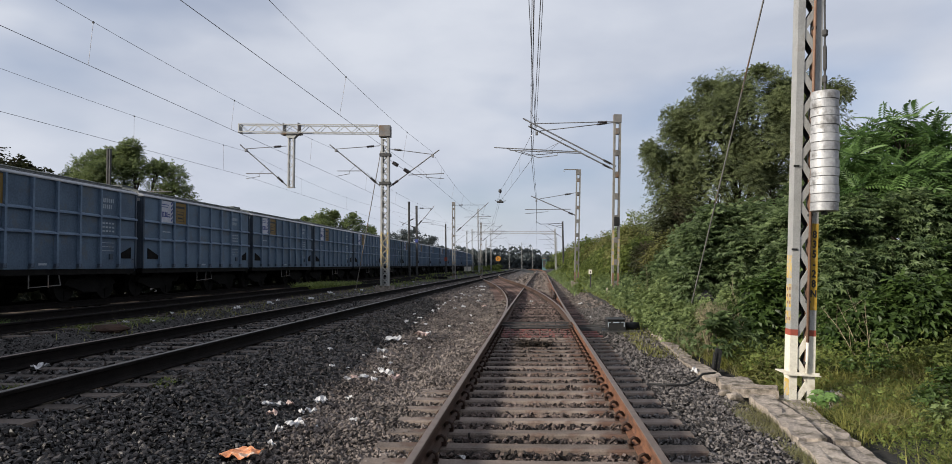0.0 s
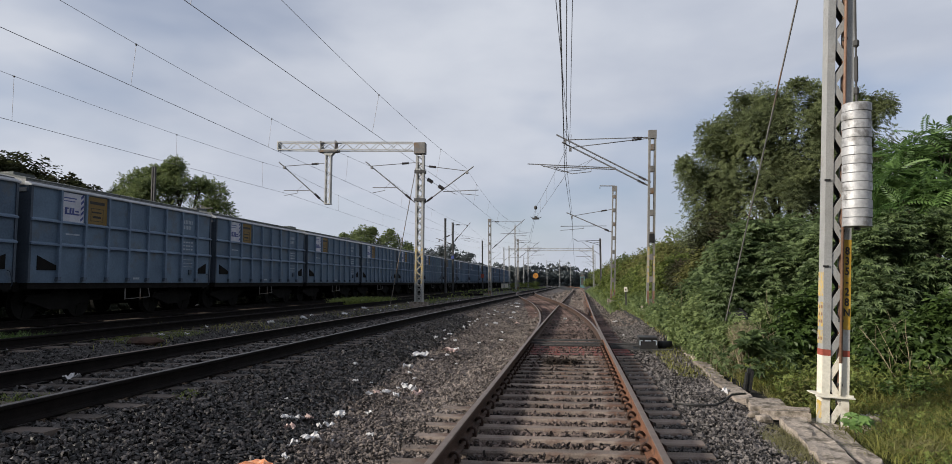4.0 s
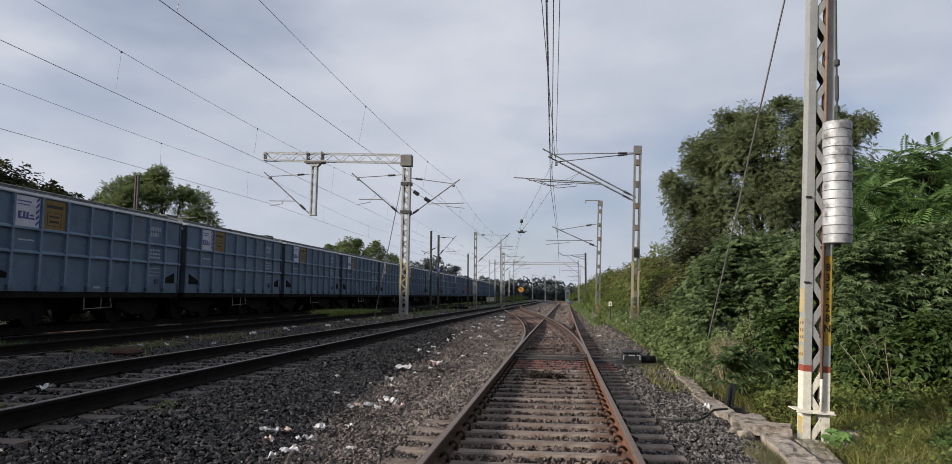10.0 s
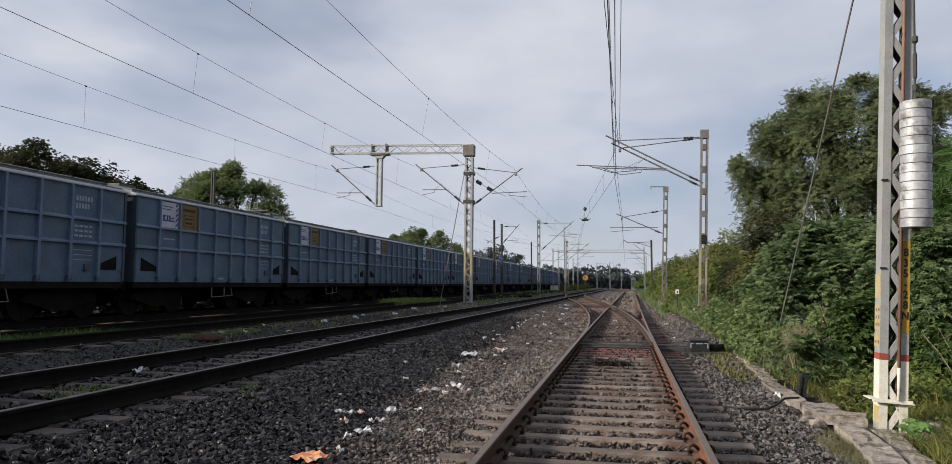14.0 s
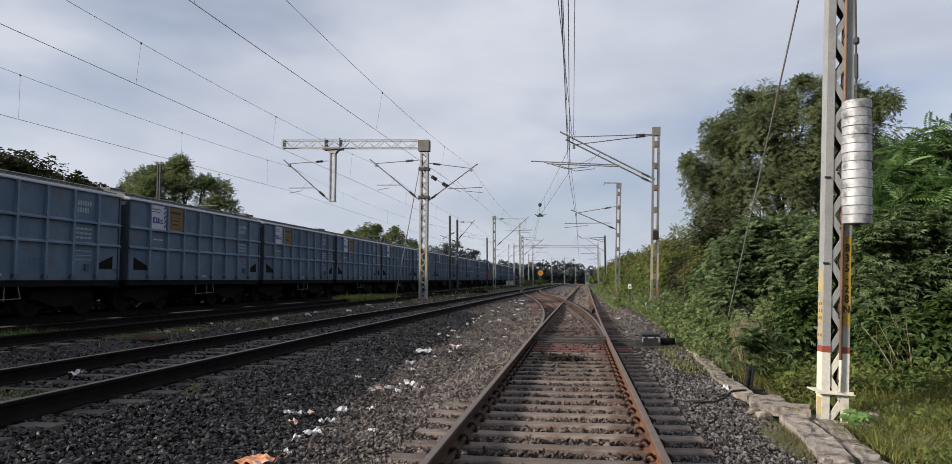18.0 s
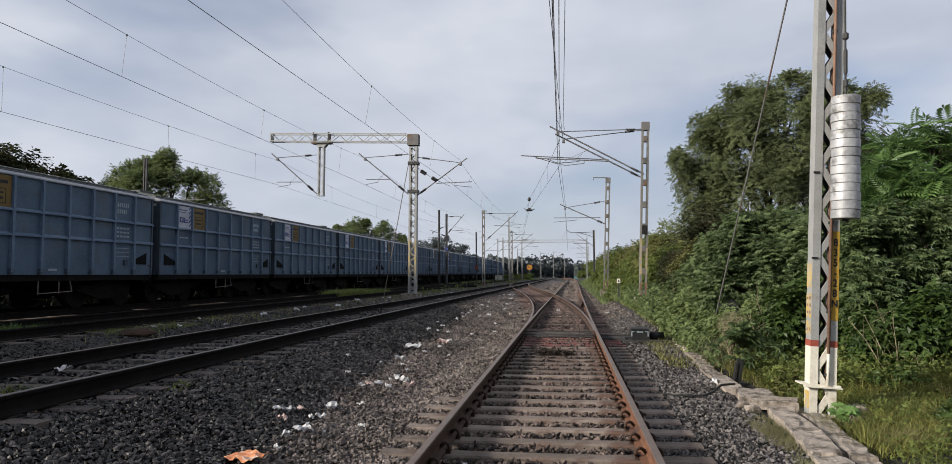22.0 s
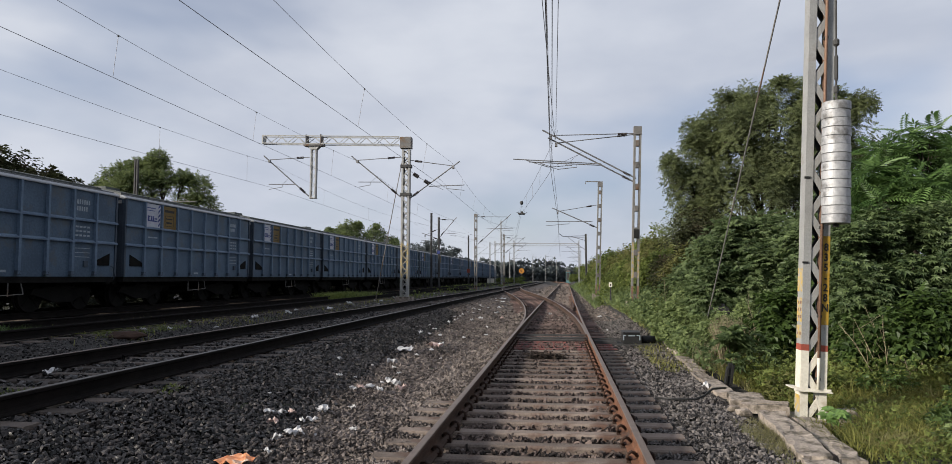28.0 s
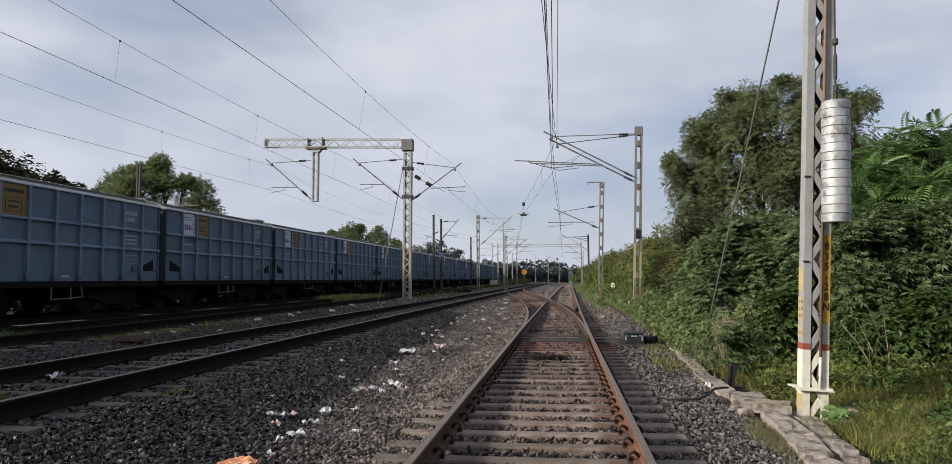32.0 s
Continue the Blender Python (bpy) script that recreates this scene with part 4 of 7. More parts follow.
def batten_mast(name, at, height, lean, width=0.28, base=0.6, yellow=True, label="grey mast of two channels joined by batten plates"):
    m = thing(name, label, "railway mast", at, group="overhead line masts", turn=(0, lean, 0))
    part("chord", channel(0, 0.075, -0.1, 0.1, -0.6, height, 1), M_MAST, m)
    part("chord", channel(width - 0.075, width, -0.1, 0.1, -0.6, height, -1), M_MAST, m)
    n = int(height / 0.84)
    for k in range(n):
        z = height - 0.65 - k * 0.84
        part("batten_plate", Geo().box(0.075, width - 0.075, -0.112, -0.1, z - 0.11, z + 0.11), M_STEEL_OLD, m)
        part("batten_plate", Geo().box(0.075, width - 0.075, 0.1, 0.112, z - 0.11, z + 0.11), M_STEEL_OLD, m)
    part("mast_cap", Geo().box(-0.01, width + 0.01, -0.12, 0.12, height - 0.32, height), M_STEEL_OLD, m)
    if yellow:
        paint(m, 0, 0.075, -0.1, 0.9, 2.25, M_YELLOW_OLD, "yellow_patch")
        paint(m, width - 0.075, width, -0.1, 0.9, 1.9, M_YELLOW_OLD, "yellow_patch")
        part("dark_plate", Geo().box(0.06, width - 0.04, -0.125, -0.113, 2.4, 2.75), M_BLACK, m)
    paint(m, 0, 0.075, -0.1, 0.0, base, M_RUSTY_STEEL, "rusty_foot")
    paint(m, width - 0.075, width, -0.1, 0.0, base, M_RUSTY_STEEL, "rusty_foot")
    part("foundation", Geo().box(-0.2, width + 0.2, -0.3, 0.3, -0.6, 0.03, 0.04), M_SLAB, m)
    return m


def cantilever(name, root, out, z_stay, z_foot, reach, z_tip, arm_z, arm_from, arm_to, bead=0.06, rise=0.03, hook=False, label="grey tubular bracket arm with insulators that holds the wires"):
    """Stay, diagonal tube and registration arm on one side of a mast. out: +1 or -1 along x; heights above the ground line."""
    x, y = root
    c = thing(name, label, "cantilever arm", (0, 0, 0), group="cantilever arms")
    tip = (x + out * reach, y, z_tip)
    over = (x + out * (reach + 0.32), y, z_tip + 0.22)
    part("stay_tube", Geo().tube([(x, y, z_stay), tip], 0.018, 6), M_ARM, c)
    part("bracket_tube", Geo().tube([(x, y, z_foot), over], 0.029, 8), M_ARM, c)
    part("stay_insulator", insulator(Geo(), (x + out * 0.30, y, z_stay + (z_tip - z_stay) * 0.30 / reach), (x + out * 0.66, y, z_stay + (z_tip - z_stay) * 0.66 / reach), bead), M_PORCELAIN, c, "dark ribbed insulator", True)
    s = (z_tip - z_foot) / reach
    part("bracket_insulator", insulator(Geo(), (x + out * 0.2, y, z_foot + s * 0.2), (x + out * 0.48, y, z_foot + s * 0.48), bead * 1.1), M_PORCELAIN, c, "dark ribbed insulator", True)
    r = part("registration_tube", Geo().tube([(x + out * arm_from, y, arm_z), (x + out * arm_to, y, arm_z + rise)], 0.02, 6), M_ARM, c)
    along = lambda f, dz: (x + out * (arm_from + f * (arm_to - arm_from)), y, arm_z + rise * f + dz)
    arm = [along(0.33, 0.0), along(0.33, -0.12), along(0.6, -0.24), along(0.85, -0.02)] if hook else [along(0.5, 0.0), along(0.5, -0.14), along(1.0, -0.26)]
    part("steady_arm", Geo().tube(arm, 0.014, 6), M_ARM, r)
    part("hanger_wire", Geo().tube([(x + out * (arm_from + arm_to) / 2, y, arm_z), (x + out * (arm_from + 0.25 * (arm_to - arm_from)), y, z_foot + s * (arm_from + 0.25 * (arm_to - arm_from)))], 0.007, 5), M_WIRE, r)
    part("catenary_clamp", Geo().box(tip[0] - 0.05, tip[0] + 0.05, y - 0.08, y + 0.08, z_tip - 0.14, z_tip - 0.02), M_ARM, c)
    return c


batten_mast("overhead_line_mast", (2.87, 26.0, 0.40), 6.72, 2.1)
batten_mast("overhead_line_mast", (2.30, 41.0, 0.30), 6.85, 2.2, yellow=False)
batten_mast("overhead_line_mast", (-7.78, 62.0, 0.0), 7.32, 0.3, yellow=False)
batten_mast("overhead_line_mast", (-7.9, 95.0, 0.1), 7.4, 0.0, yellow=False)
part("top_arm", Geo().tube([(2.70, 41.0, 7.14), (1.82, 41.0, 7.17), (1.82, 41.0, 7.02)], 0.03, 6), M_STEEL_OLD, thing("mast_outrigger", "bent steel outrigger on a mast top", "bracket"))

# the double bracket on the second mast
cantilever("cantilever", (3.15, 25.95), -1, 6.84, 5.10, 3.23, 6.86, 5.64, 1.33, 4.08, 0.045, 0.2, True)
cantilever("cantilever", (3.14, 26.1), -1, 6.84, 4.96, 3.01, 6.58, 5.72, 1.29, 4.69, 0.045, 0.27, True)
cantilever("cantilever", (2.50, 41.0), -1, 5.72, 4.32, 2.4, 5.36, 4.72, 0.3, 3.1, 0.06)
cantilever("cantilever", (-7.40, 62.0), 1, 7.05, 4.5, 2.75, 7.0, 5.9, 0.8, 3.3)
cantilever("cantilever", (-7.55, 95.0), 1, 7.05, 4.9, 2.55, 6.9, 5.9, 0.8, 2.9)

# the gantry mast with a boom over two sidings
gantry = thing("gantry_mast", "lattice steel mast with a long pale boom and a drop post", "railway mast", (-7.52, 32.0, 0.30), turn=(0, 0.6, 0))
GH = 7.35
for x0, x1, o in ((0, 0.09, 1), (0.31, 0.40, -1)):
    part("chord", channel(x0, x1, -0.16, 0.16, -0.4, GH, o), M_STEEL, gantry)
    paint(gantry, x0, x1, -0.16, 1.0, 2.8, M_YELLOW_OLD, "yellow_patch")
lacing(gantry, M_STEEL, 0.06, 0.34, -0.15, 0.0, GH, 0.27, 0.05)
lacing(gantry, M_STEEL, 0.34, 0.06, 0.15, 0.0, GH, 0.27, 0.05)
lacing(gantry, M_YELLOW_OLD, 0.06, 0.34, -0.165, 1.089, 2.72, 0.27, 0.05, name="painted_lacing_bar")
part("foundation", Geo().box(-0.25, 0.65, -0.4, 0.4, -0.6, 0.12, 0.05), M_SLAB, gantry)
part("head_box", Geo().box(-0.09, 0.45, -0.22, 0.22, GH + 0.06, GH + 0.61), M_STEEL_OLD, gantry, "riveted steel head box")
for z in (GH - 0.9, GH - 2.3):
    part("clamp_band", Geo().box(-0.06, 0.46, -0.2, 0.2, z, z + 0.14), M_DARK_STEEL, gantry)
bt, bb = GH + 0.63, GH + 0.24
x_end = -7.22
for z in (bt, bb):
    for y in (-0.18, 0.18):
        part("boom_chord", Geo().beam((-0.14, y, z), (x_end, y, z + 0.20), 0.045, 0.045), M_STEEL, gantry, "pale galvanised angle")
for y in (-0.18, 0.18):
    n = 16
    for k in range(n):
        xa, xb = -0.14 + (x_end + 0.14) * k / n, -0.14 + (x_end + 0.14) * (k + 1) / n
        za, zb = (bb, bt) if k % 2 else (bt, bb)
        part("boom_lacing_bar", Geo().beam((xa, y, za + 0.20 * k / n), (xb, y, zb + 0.20 * (k + 1) / n), 0.02, 0.025), M_STEEL, gantry)
part("boom_end", Geo().box(x_end - 0.03, x_end + 0.03, -0.2, 0.2, bb + 0.17, bt + 0.225), M_STEEL, gantry)
xd = -4.55
part("drop_bracket", Geo().box(xd - 0.5, xd + 0.5, -0.2, 0.2, bb + 0.02, bb + 0.10), M_STEEL_OLD, gantry)
for x in (xd - 0.38, xd + 0.38):
    part("hanger_bolt", Geo().box(x - 0.02, x + 0.02, -0.205, 0.205, bb - 0.0, bt + 0.2), M_STEEL_OLD, gantry)
drop = part("drop_post", Geo().box(xd - 0.15, xd - 0.10, -0.12, 0.12, 4.96, bb + 0.02).box(xd + 0.10, xd + 0.15, -0.12, 0.12, 4.96, bb + 0.02).box(xd - 0.17, xd + 0.17, -0.13, 0.13, 4.96, 5.01), M_STEEL, gantry, "hanging lattice drop post")
part("drop_lacing", lattice(Geo(), xd - 0.11, xd + 0.11, -0.11, 5.0, bb - 0.02, 0.22, 0.03), M_STEEL, drop)
part("drop_neck", Geo().prism([(xd - 0.32, bb + 0.01), (xd + 0.32, bb + 0.01), (xd + 0.16, bb - 0.16), (xd - 0.16, bb - 0.16)], "y", -0.13, 0.13), M_STEEL, drop)
part("stay_rod", Geo().tube([(0.0, 0, 6.9), (-1.15, -0.3, 0.0)], 0.02, 6), M_STEEL_OLD, gantry, "thin guy rod")
cantilever("cantilever", (-7.10, 31.95), 1, 7.12, 5.20, 2.2, 6.78, 5.80, 1.0, 2.75)
cantilever("cantilever", (-7.52, 31.95), -1, 7.28, 5.30, 2.2, 7.18, 6.06, 0.9, 2.15)
cantilever("cantilever", (-12.22, 31.95), -1, 7.40, 5.42, 2.1, 7.32, 6.04, 0.7, 2.1)

feed = thing("sectioning_insulators", "short bare jumper with two dark insulator beads", "insulator")
for x, z in ((-6.75, 6.35), (-6.2, 6.0)):
    part("insulator_bead", insulator(Geo(), (x - 0.12, 31.9, z + 0.08), (x + 0.14, 31.9, z - 0.09), 0.1), M_PORCELAIN, feed, "", True)
part("jumper", Geo().tube([(-7.2, 31.9, 6.7), (-6.75, 31.9, 6.35), (-6.2, 31.9, 6.0), (-5.4, 31.9, 5.62)], 0.012, 5), M_WIRE, feed)


# dark poles beside the sidings, with small brackets
def rail_pole(at, height, label="dark slender steel pole beside the sidings"):
    p = thing("steel_pole", label, "pole", at, group="dark poles beside the sidings")
    part("shaft", Geo().box(-0.09, 0.09, -0.07, 0.07, -0.3, height).box(-0.02, 0.02, -0.1, 0.1, -0.3, height), M_DARK_STEEL, p)
    part("cap", Geo().box(-0.1, 0.1, -0.11, 0.11, height, height + 0.05), M_DARK_STEEL, p)
    part("foot", Geo().box(-0.22, 0.22, -0.22, 0.22, -0.3, 0.06), M_SLAB, p)
    return p


rail_pole((-11.85, 62.0, 0.3), 7.1)
plate_pole = rail_pole((-10.95, 61.0, 0.3), 6.6)
part("blue_plate", Geo().box(-0.13, 0.13, -0.16, -0.12, 3.25, 3.55), M_BOARD_BLUE, plate_pole, "small faded blue plate")
far_pole = rail_pole((-11.9, 88.0, 0.3), 6.6)
part("red_plate", Geo().box(-0.2, 0.2, -0.16, -0.12, 1.7, 2.2), M_RED, far_pole, "faded red plate")
arm_pole = rail_pole((3.05, 75.0, 0.4), 5.7, "dark slender steel pole on the bank beside the loop line")
part("side_arm", Geo().tube([(0, 0, 5.55), (-2.5, 0, 5.5), (-2.9, 0, 5.8)], 0.03, 6).tube([(0, 0, 5.0), (-1.6, 0, 5.5)], 0.025, 6), M_DARK_STEEL, arm_pole)
cantilever("cantilever", (-10.95, 61.0), 1, 6.75, 5.0, 1.35, 6.7, 5.4, 0.5, 1.6)
cantilever("cantilever", (-10.95, 61.0), -1, 5.9, 4.9, 1.3, 5.3, 4.8, 0.5, 1.7)
behind = thing("steel_pole", "dark mast standing behind the goods train", "pole", (-19.9, 29.5, 0.2), group="dark poles beside the sidings")
part("shaft", Geo().box(-0.09, -0.03, -0.06, 0.06, -0.3, 6.85).box(0.03, 0.09, -0.06, 0.06, -0.3, 6.85), M_DARK_STEEL, behind)
tagged(part("shaft_lacing", lattice(Geo(), -0.05, 0.05, 0, 0.5, 6.8, 0.2, 0.04, 0.03), M_DARK_STEEL, behind), kind="stuff")
part("side_arm", Geo().tube([(0.1, 0, 4.8), (3.1, 0, 4.75)], 0.025, 6).tube([(2.3, 0, 5.0), (2.7, 0, 4.8)], 0.02, 6), M_STEEL_OLD, behind)


def portal(y, x0, x1, z_top, base0, base1, label="distant steel portal across all the tracks"):
    p = thing("portal_gantry", label, "railway portal", (0, y, 0))
    for x, b in ((x0, base0), (x1, base1)):
        part("leg", Geo().box(x - 0.10, x - 0.05, -0.1, 0.1, b - 0.4, z_top + 0.4).box(x + 0.05, x + 0.10, -0.1, 0.1, b - 0.4, z_top + 0.4), M_STEEL, p)
        tagged(part("leg_lacing", lattice(Geo(), x - 0.07, x + 0.07, 0, b, z_top, 0.3, 0.04, 0.03), M_STEEL, p), kind="stuff")
    for z in (z_top, z_top - 0.34):
        part("boom_chord", Geo().beam((x0, 0, z), (x1, 0, z - 0.1), 0.06, 0.07), M_STEEL, p)
    ob = part("boom_lacing", lattice(Geo(), 0, 0.34, 0, x0, x1, 0.5, 0.03, 0.03), M_STEEL, p)
    ob.matrix_basis = Matrix(((0, 0, 1, 0), (0, 1, 0, 0), (1, 0, 0, z_top - 0.36), (0, 0, 0, 1)))
    return p


portal(100, -9.5, 2.95, 6.45, 0.2, 0.3)
for i, (x, y, hh) in enumerate([(-8.4, 98, 9.5), (4.05, 100, 7.3), (-8.6, 128, 8.2), (3.6, 125, 7.6), (-12.2, 118, 7.4), (-17.6, 140, 8), (-4.0, 190, 7.6), (-13.0, 175, 8.0), (5.0, 160, 7.5), (-8.4, 210, 8.0), (-1.2, 230, 7.6), (6.0, 205, 7.5), (-16.5, 220, 8.4), (-9.6, 112, 8.6)]):
    m = thing("overhead_line_mast", "slender distant overhead line mast", "railway mast", (x, y, float(ground_z(x, y))), group="distant masts")
    part("shaft", Geo().box(-0.11, -0.06, -0.08, 0.08, -0.3, hh).box(0.06, 0.11, -0.08, 0.08, -0.3, hh), M_STEEL, m)
    tagged(part("lacing", lattice(Geo(), -0.08, 0.08, 0, 0, hh, 0.5, 0.06, 0.04), M_STEEL, m), kind="stuff")
    s = 1 if x < -3 else -1
    if i != 0:
        part("bracket", Geo().tube([(0, 0, hh - 2.4), (s * 2.7, 0, hh - 0.4), (0, 0, hh - 0.5)], 0.04, 6).tube([(s * 0.6, 0, hh - 1.9), (s * 3.1, 0, hh - 1.85)], 0.03, 6), M_STEEL_OLD, m)


# ---- wires ----
def wire(g, points, r=0.008):
    return g.tube(points, r, 5)


def sag(x0, y0, z0, x1, y1, z1, drop, n=14):
    """A hanging wire between two supports."""
    return [(x0 + (x1 - x0) * t, y0 + (y1 - y0) * t, z0 + (z1 - z0) * t - drop * 4 * t * (1 - t)) for t in np.linspace(0, 1, n)]


def line_of_wires(label, spans, droppers, r=0.0085, stagger=0.0):
    """Catenary and contact wire over one track. spans: (x0, y0, cat0, con0, x1, y1, cat1, con1, sag)."""
    w = thing("overhead_wires", label, "overhead wire", group="overhead wires")
    for x0, y0, a0, b0, x1, y1, a1, b1, s in spans:
        cat = sag(x0, y0, a0, x1, y1, a1, s)
        con = sag(x0 - stagger, y0, b0, x1 - stagger, y1, b1, 0.02, 4)
        part("catenary_wire", wire(Geo(), cat, r), M_WIRE, w, "", True)
        part("contact_wire", wire(Geo(), con, r * 1.2), M_WIRE, w, "", True)
        for y in droppers:
            t = (y - y0) / (y1 - y0)
            if 0.02 < t < 0.98:
                x = x0 + (x1 - x0) * t
                part("dropper", wire(Geo(), [(x, y, a0 + (a1 - a0) * t - s * 4 * t * (1 - t)), (x - stagger, y, b0 + (b1 - b0) * t)], 0.005), M_WIRE, w)
                part("dropper_clip", Geo().box(x - 0.014, x + 0.014, y - 0.02, y + 0.02, a0 + (a1 - a0) * t - s * 4 * t * (1 - t) - 0.03, a0 + (a1 - a0) * t - s * 4 * t * (1 - t) + 0.012), M_DARK_STEEL, w)
    return w


line_of_wires("thin dark catenary and contact wire above the main line",
              [(-5.4, -24, 7.25, 5.58, -5.3, 5, 7.0, 5.52, 0.55), (-5.3, 5, 7.0, 5.52, -4.98, 32, 6.96, 5.62, 0.36), (-4.98, 32, 6.96, 5.62, -5.3, 62, 6.9, 5.75, 0.5), (-5.3, 62, 6.9, 5.75, -5.1, 95, 6.8, 5.75, 0.5), (-5.1, 95, 6.8, 5.75, -5.2, 200, 6.8, 5.7, 0.9)],
              [-12, 2, 9.1, 17.9, 26.2, 36, 42, 48, 54, 68, 76, 84], 0.0055, 0.18)
line_of_wires("thin dark catenary and contact wire above the nearer siding",
              [(-9.8, -24, 7.5, 6.0, -9.8, 0, 7.5, 6.0, 0.3), (-9.8, 0, 7.5, 6.0, -9.75, 32, 7.15, 5.88, 0.45), (-9.75, 32, 7.15, 5.88, -9.6, 61, 6.7, 5.6, 0.4), (-9.6, 61, 6.7, 5.6, -9.7, 100, 6.7, 5.7, 0.6)],
              [5, 13.9, 20.9, 28.5, 38, 46, 54], 0.0055, 0.1)
line_of_wires("thin dark catenary and contact wire above the far siding",
              [(-14.4, -24, 7.3, 5.5, -14.4, 2, 7.2, 5.45, 0.3), (-14.4, 2, 7.2, 5.45, -14.35, 32, 7.2, 5.95, 0.35), (-14.35, 32, 7.2, 5.95, -14.5, 64, 7.0, 5.7, 0.4), (-14.5, 64, 7.0, 5.7, -14.5, 110, 7.0, 5.7, 0.6)],
              [8, 15.4, 22.7, 29.6, 40, 50], 0.0055)
line_of_wires("thin dark catenary and contact wires above the loop line",
              [(0.35, -18, 7.3, 5.55, -0.10, 26, 6.82, 5.56, 0.25), (-0.10, 26, 6.82, 5.56, 0.12, 41, 5.5, 4.85, 0.12), (0.12, 41, 5.5, 4.85, 0.1, 75, 6.3, 5.4, 0.3), (0.1, 75, 6.3, 5.4, 0.2, 160, 6.4, 5.4, 0.6)],
              [-8, 3, 12, 20], 0.008)
second_pair = thing("overhead_wires", "second pair of wires that runs over to the crossover", "overhead wire", group="overhead wires")
part("catenary_wire", wire(Geo(), sag(-0.35, -18, 7.1, 0.10, 26, 6.55, 0.2)), M_WIRE, second_pair)
part("contact_wire", wire(Geo(), sag(0.55, -18, 5.6, -0.05, 26, 5.52, 0.02)), M_WIRE, second_pair)
part("feeder_wire", wire(Geo(), sag(0.62, -18, 7.5, 0.12, 26, 6.95, 0.2)), M_WIRE, second_pair)
part("jumper_wire", wire(Geo(), [(-0.1, 23.0, 6.7), (0.03, 23.2, 6.45), (0.12, 24.0, 6.3), (0.2, 24.5, 6.75)]), M_WIRE, second_pair)
part("catenary_wire", wire(Geo(), sag(0.0, 26, 6.58, -2.35, 46, 6.55, 0.1)), M_WIRE, second_pair)
part("contact_wire", wire(Geo(), sag(-0.05, 26, 5.52, -2.4, 46, 5.75, 0.02)), M_WIRE, second_pair)
part("catenary_wire", wire(Geo(), sag(-2.35, 46, 6.45, -5.0, 78, 6.6, 0.2)), M_WIRE, second_pair)
part("contact_wire", wire(Geo(), sag(-2.4, 46, 5.75, -5.0, 78, 5.6, 0.02)), M_WIRE, second_pair)
for y, x in ((31, -0.65), (36, -1.2), (41, -1.8)):
    part("dropper", wire(Geo(), [(x, y, 6.4), (x - 0.02, y, 5.62)], 0.006), M_WIRE, second_pair)
section = thing("section_insulator", "dark section insulator hanging in the crossover wires", "insulator", (-2.38, 46, 5.75))
part("runner", Geo().box(-0.22, 0.22, -0.3, 0.3, -0.06, 0.03, 0.02).box(-0.06, 0.10, -0.3, 0.3, 0.03, 0.12).tube([(-0.2, 0, 0), (-0.36, 0, 0.10)], 0.02, 6).tube([(0.2, 0, 0), (0.38, 0, 0.06)], 0.02, 6), M_DARK_STEEL, section)
part("bead", Geo().tube([(0, 0, 0.6), (0, 0, 0.64), (0, 0, 0.74), (0, 0, 0.84), (0, 0, 0.88)], [0.03, 0.09, 0.125, 0.09, 0.03], 10), M_DARK_STEEL, section, "", True)
part("hanger_wire", wire(Geo(), [(-0.25, 0, 0.0), (0, 0, 0.62), (0.25, 0, 0.0)], 0.008), M_WIRE, section)
cross_wires = thing("overhead_wires", "fine distant wires between the far masts", "overhead wire", group="overhead wires")
for x0, y0, z0, x1, y1, z1 in [(-7.4, 62, 7.1, -4.4, 75, 6.9), (-4.6, 62, 7.0, -8.4, 98, 7.5), (-7.4, 62, 5.0, -14, 95, 6.6), (-9.6, 61, 5.3, -5.2, 100, 5.9), (-14.4, 64, 6.9, -7.9, 95, 6.9), (-5, 78, 6.6, -8.4, 128, 6.9), (-5, 78, 5.6, -8.4, 128, 5.9), (0.1, 75, 6.3, -4, 190, 6.9)]:
    part("wire", wire(Geo(), sag(x0, y0, z0, x1, y1, z1, 0.25, 8), 0.009), M_WIRE, cross_wires)

# ---- trackside things ----
machine = thing("point_machine", "black point machine box with white marks on its base plate", "point machine", (1.86, 15.75, -0.22))
part("housing", Geo().box(-0.24, 0.16, -0.28, 0.28, 0.05, 0.29, 0.015), M_BLACK, machine)
part("lid", Geo().box(-0.25, 0.17, -0.3, 0.3, 0.29, 0.315, 0.012), M_BLACK, machine)
part("motor_cover", Geo().tube([(0.2, 0, 0.12), (0.5, 0, 0.12)], 0.10, 10), M_BLACK, machine, "", True)
part("base_plate", Geo().box(-0.36, 0.52, -0.32, 0.32, -0.04, 0.05), M_DARK_STEEL, machine)
g = Geo()
for x0, x1, z0, z1 in [(-0.24, -0.215, 0.14, 0.25), (-0.24, -0.17, 0.235, 0.25), (-0.12, 0.02, 0.225, 0.25), (0.06, 0.14, 0.235, 0.25), (0.115, 0.14, 0.14, 0.25)]:
    part("white_mark", Geo().box(x0, x1, -0.288, -0.282, z0, z1), M_STENCIL, machine)
solo("drive_cover", Geo().box(0.96, 1.5, 15.6, 15.95, -0.2, -0.12, 0.01), M_DARK_STEEL, "dark steel cover plate beside the switch", "cover plate")

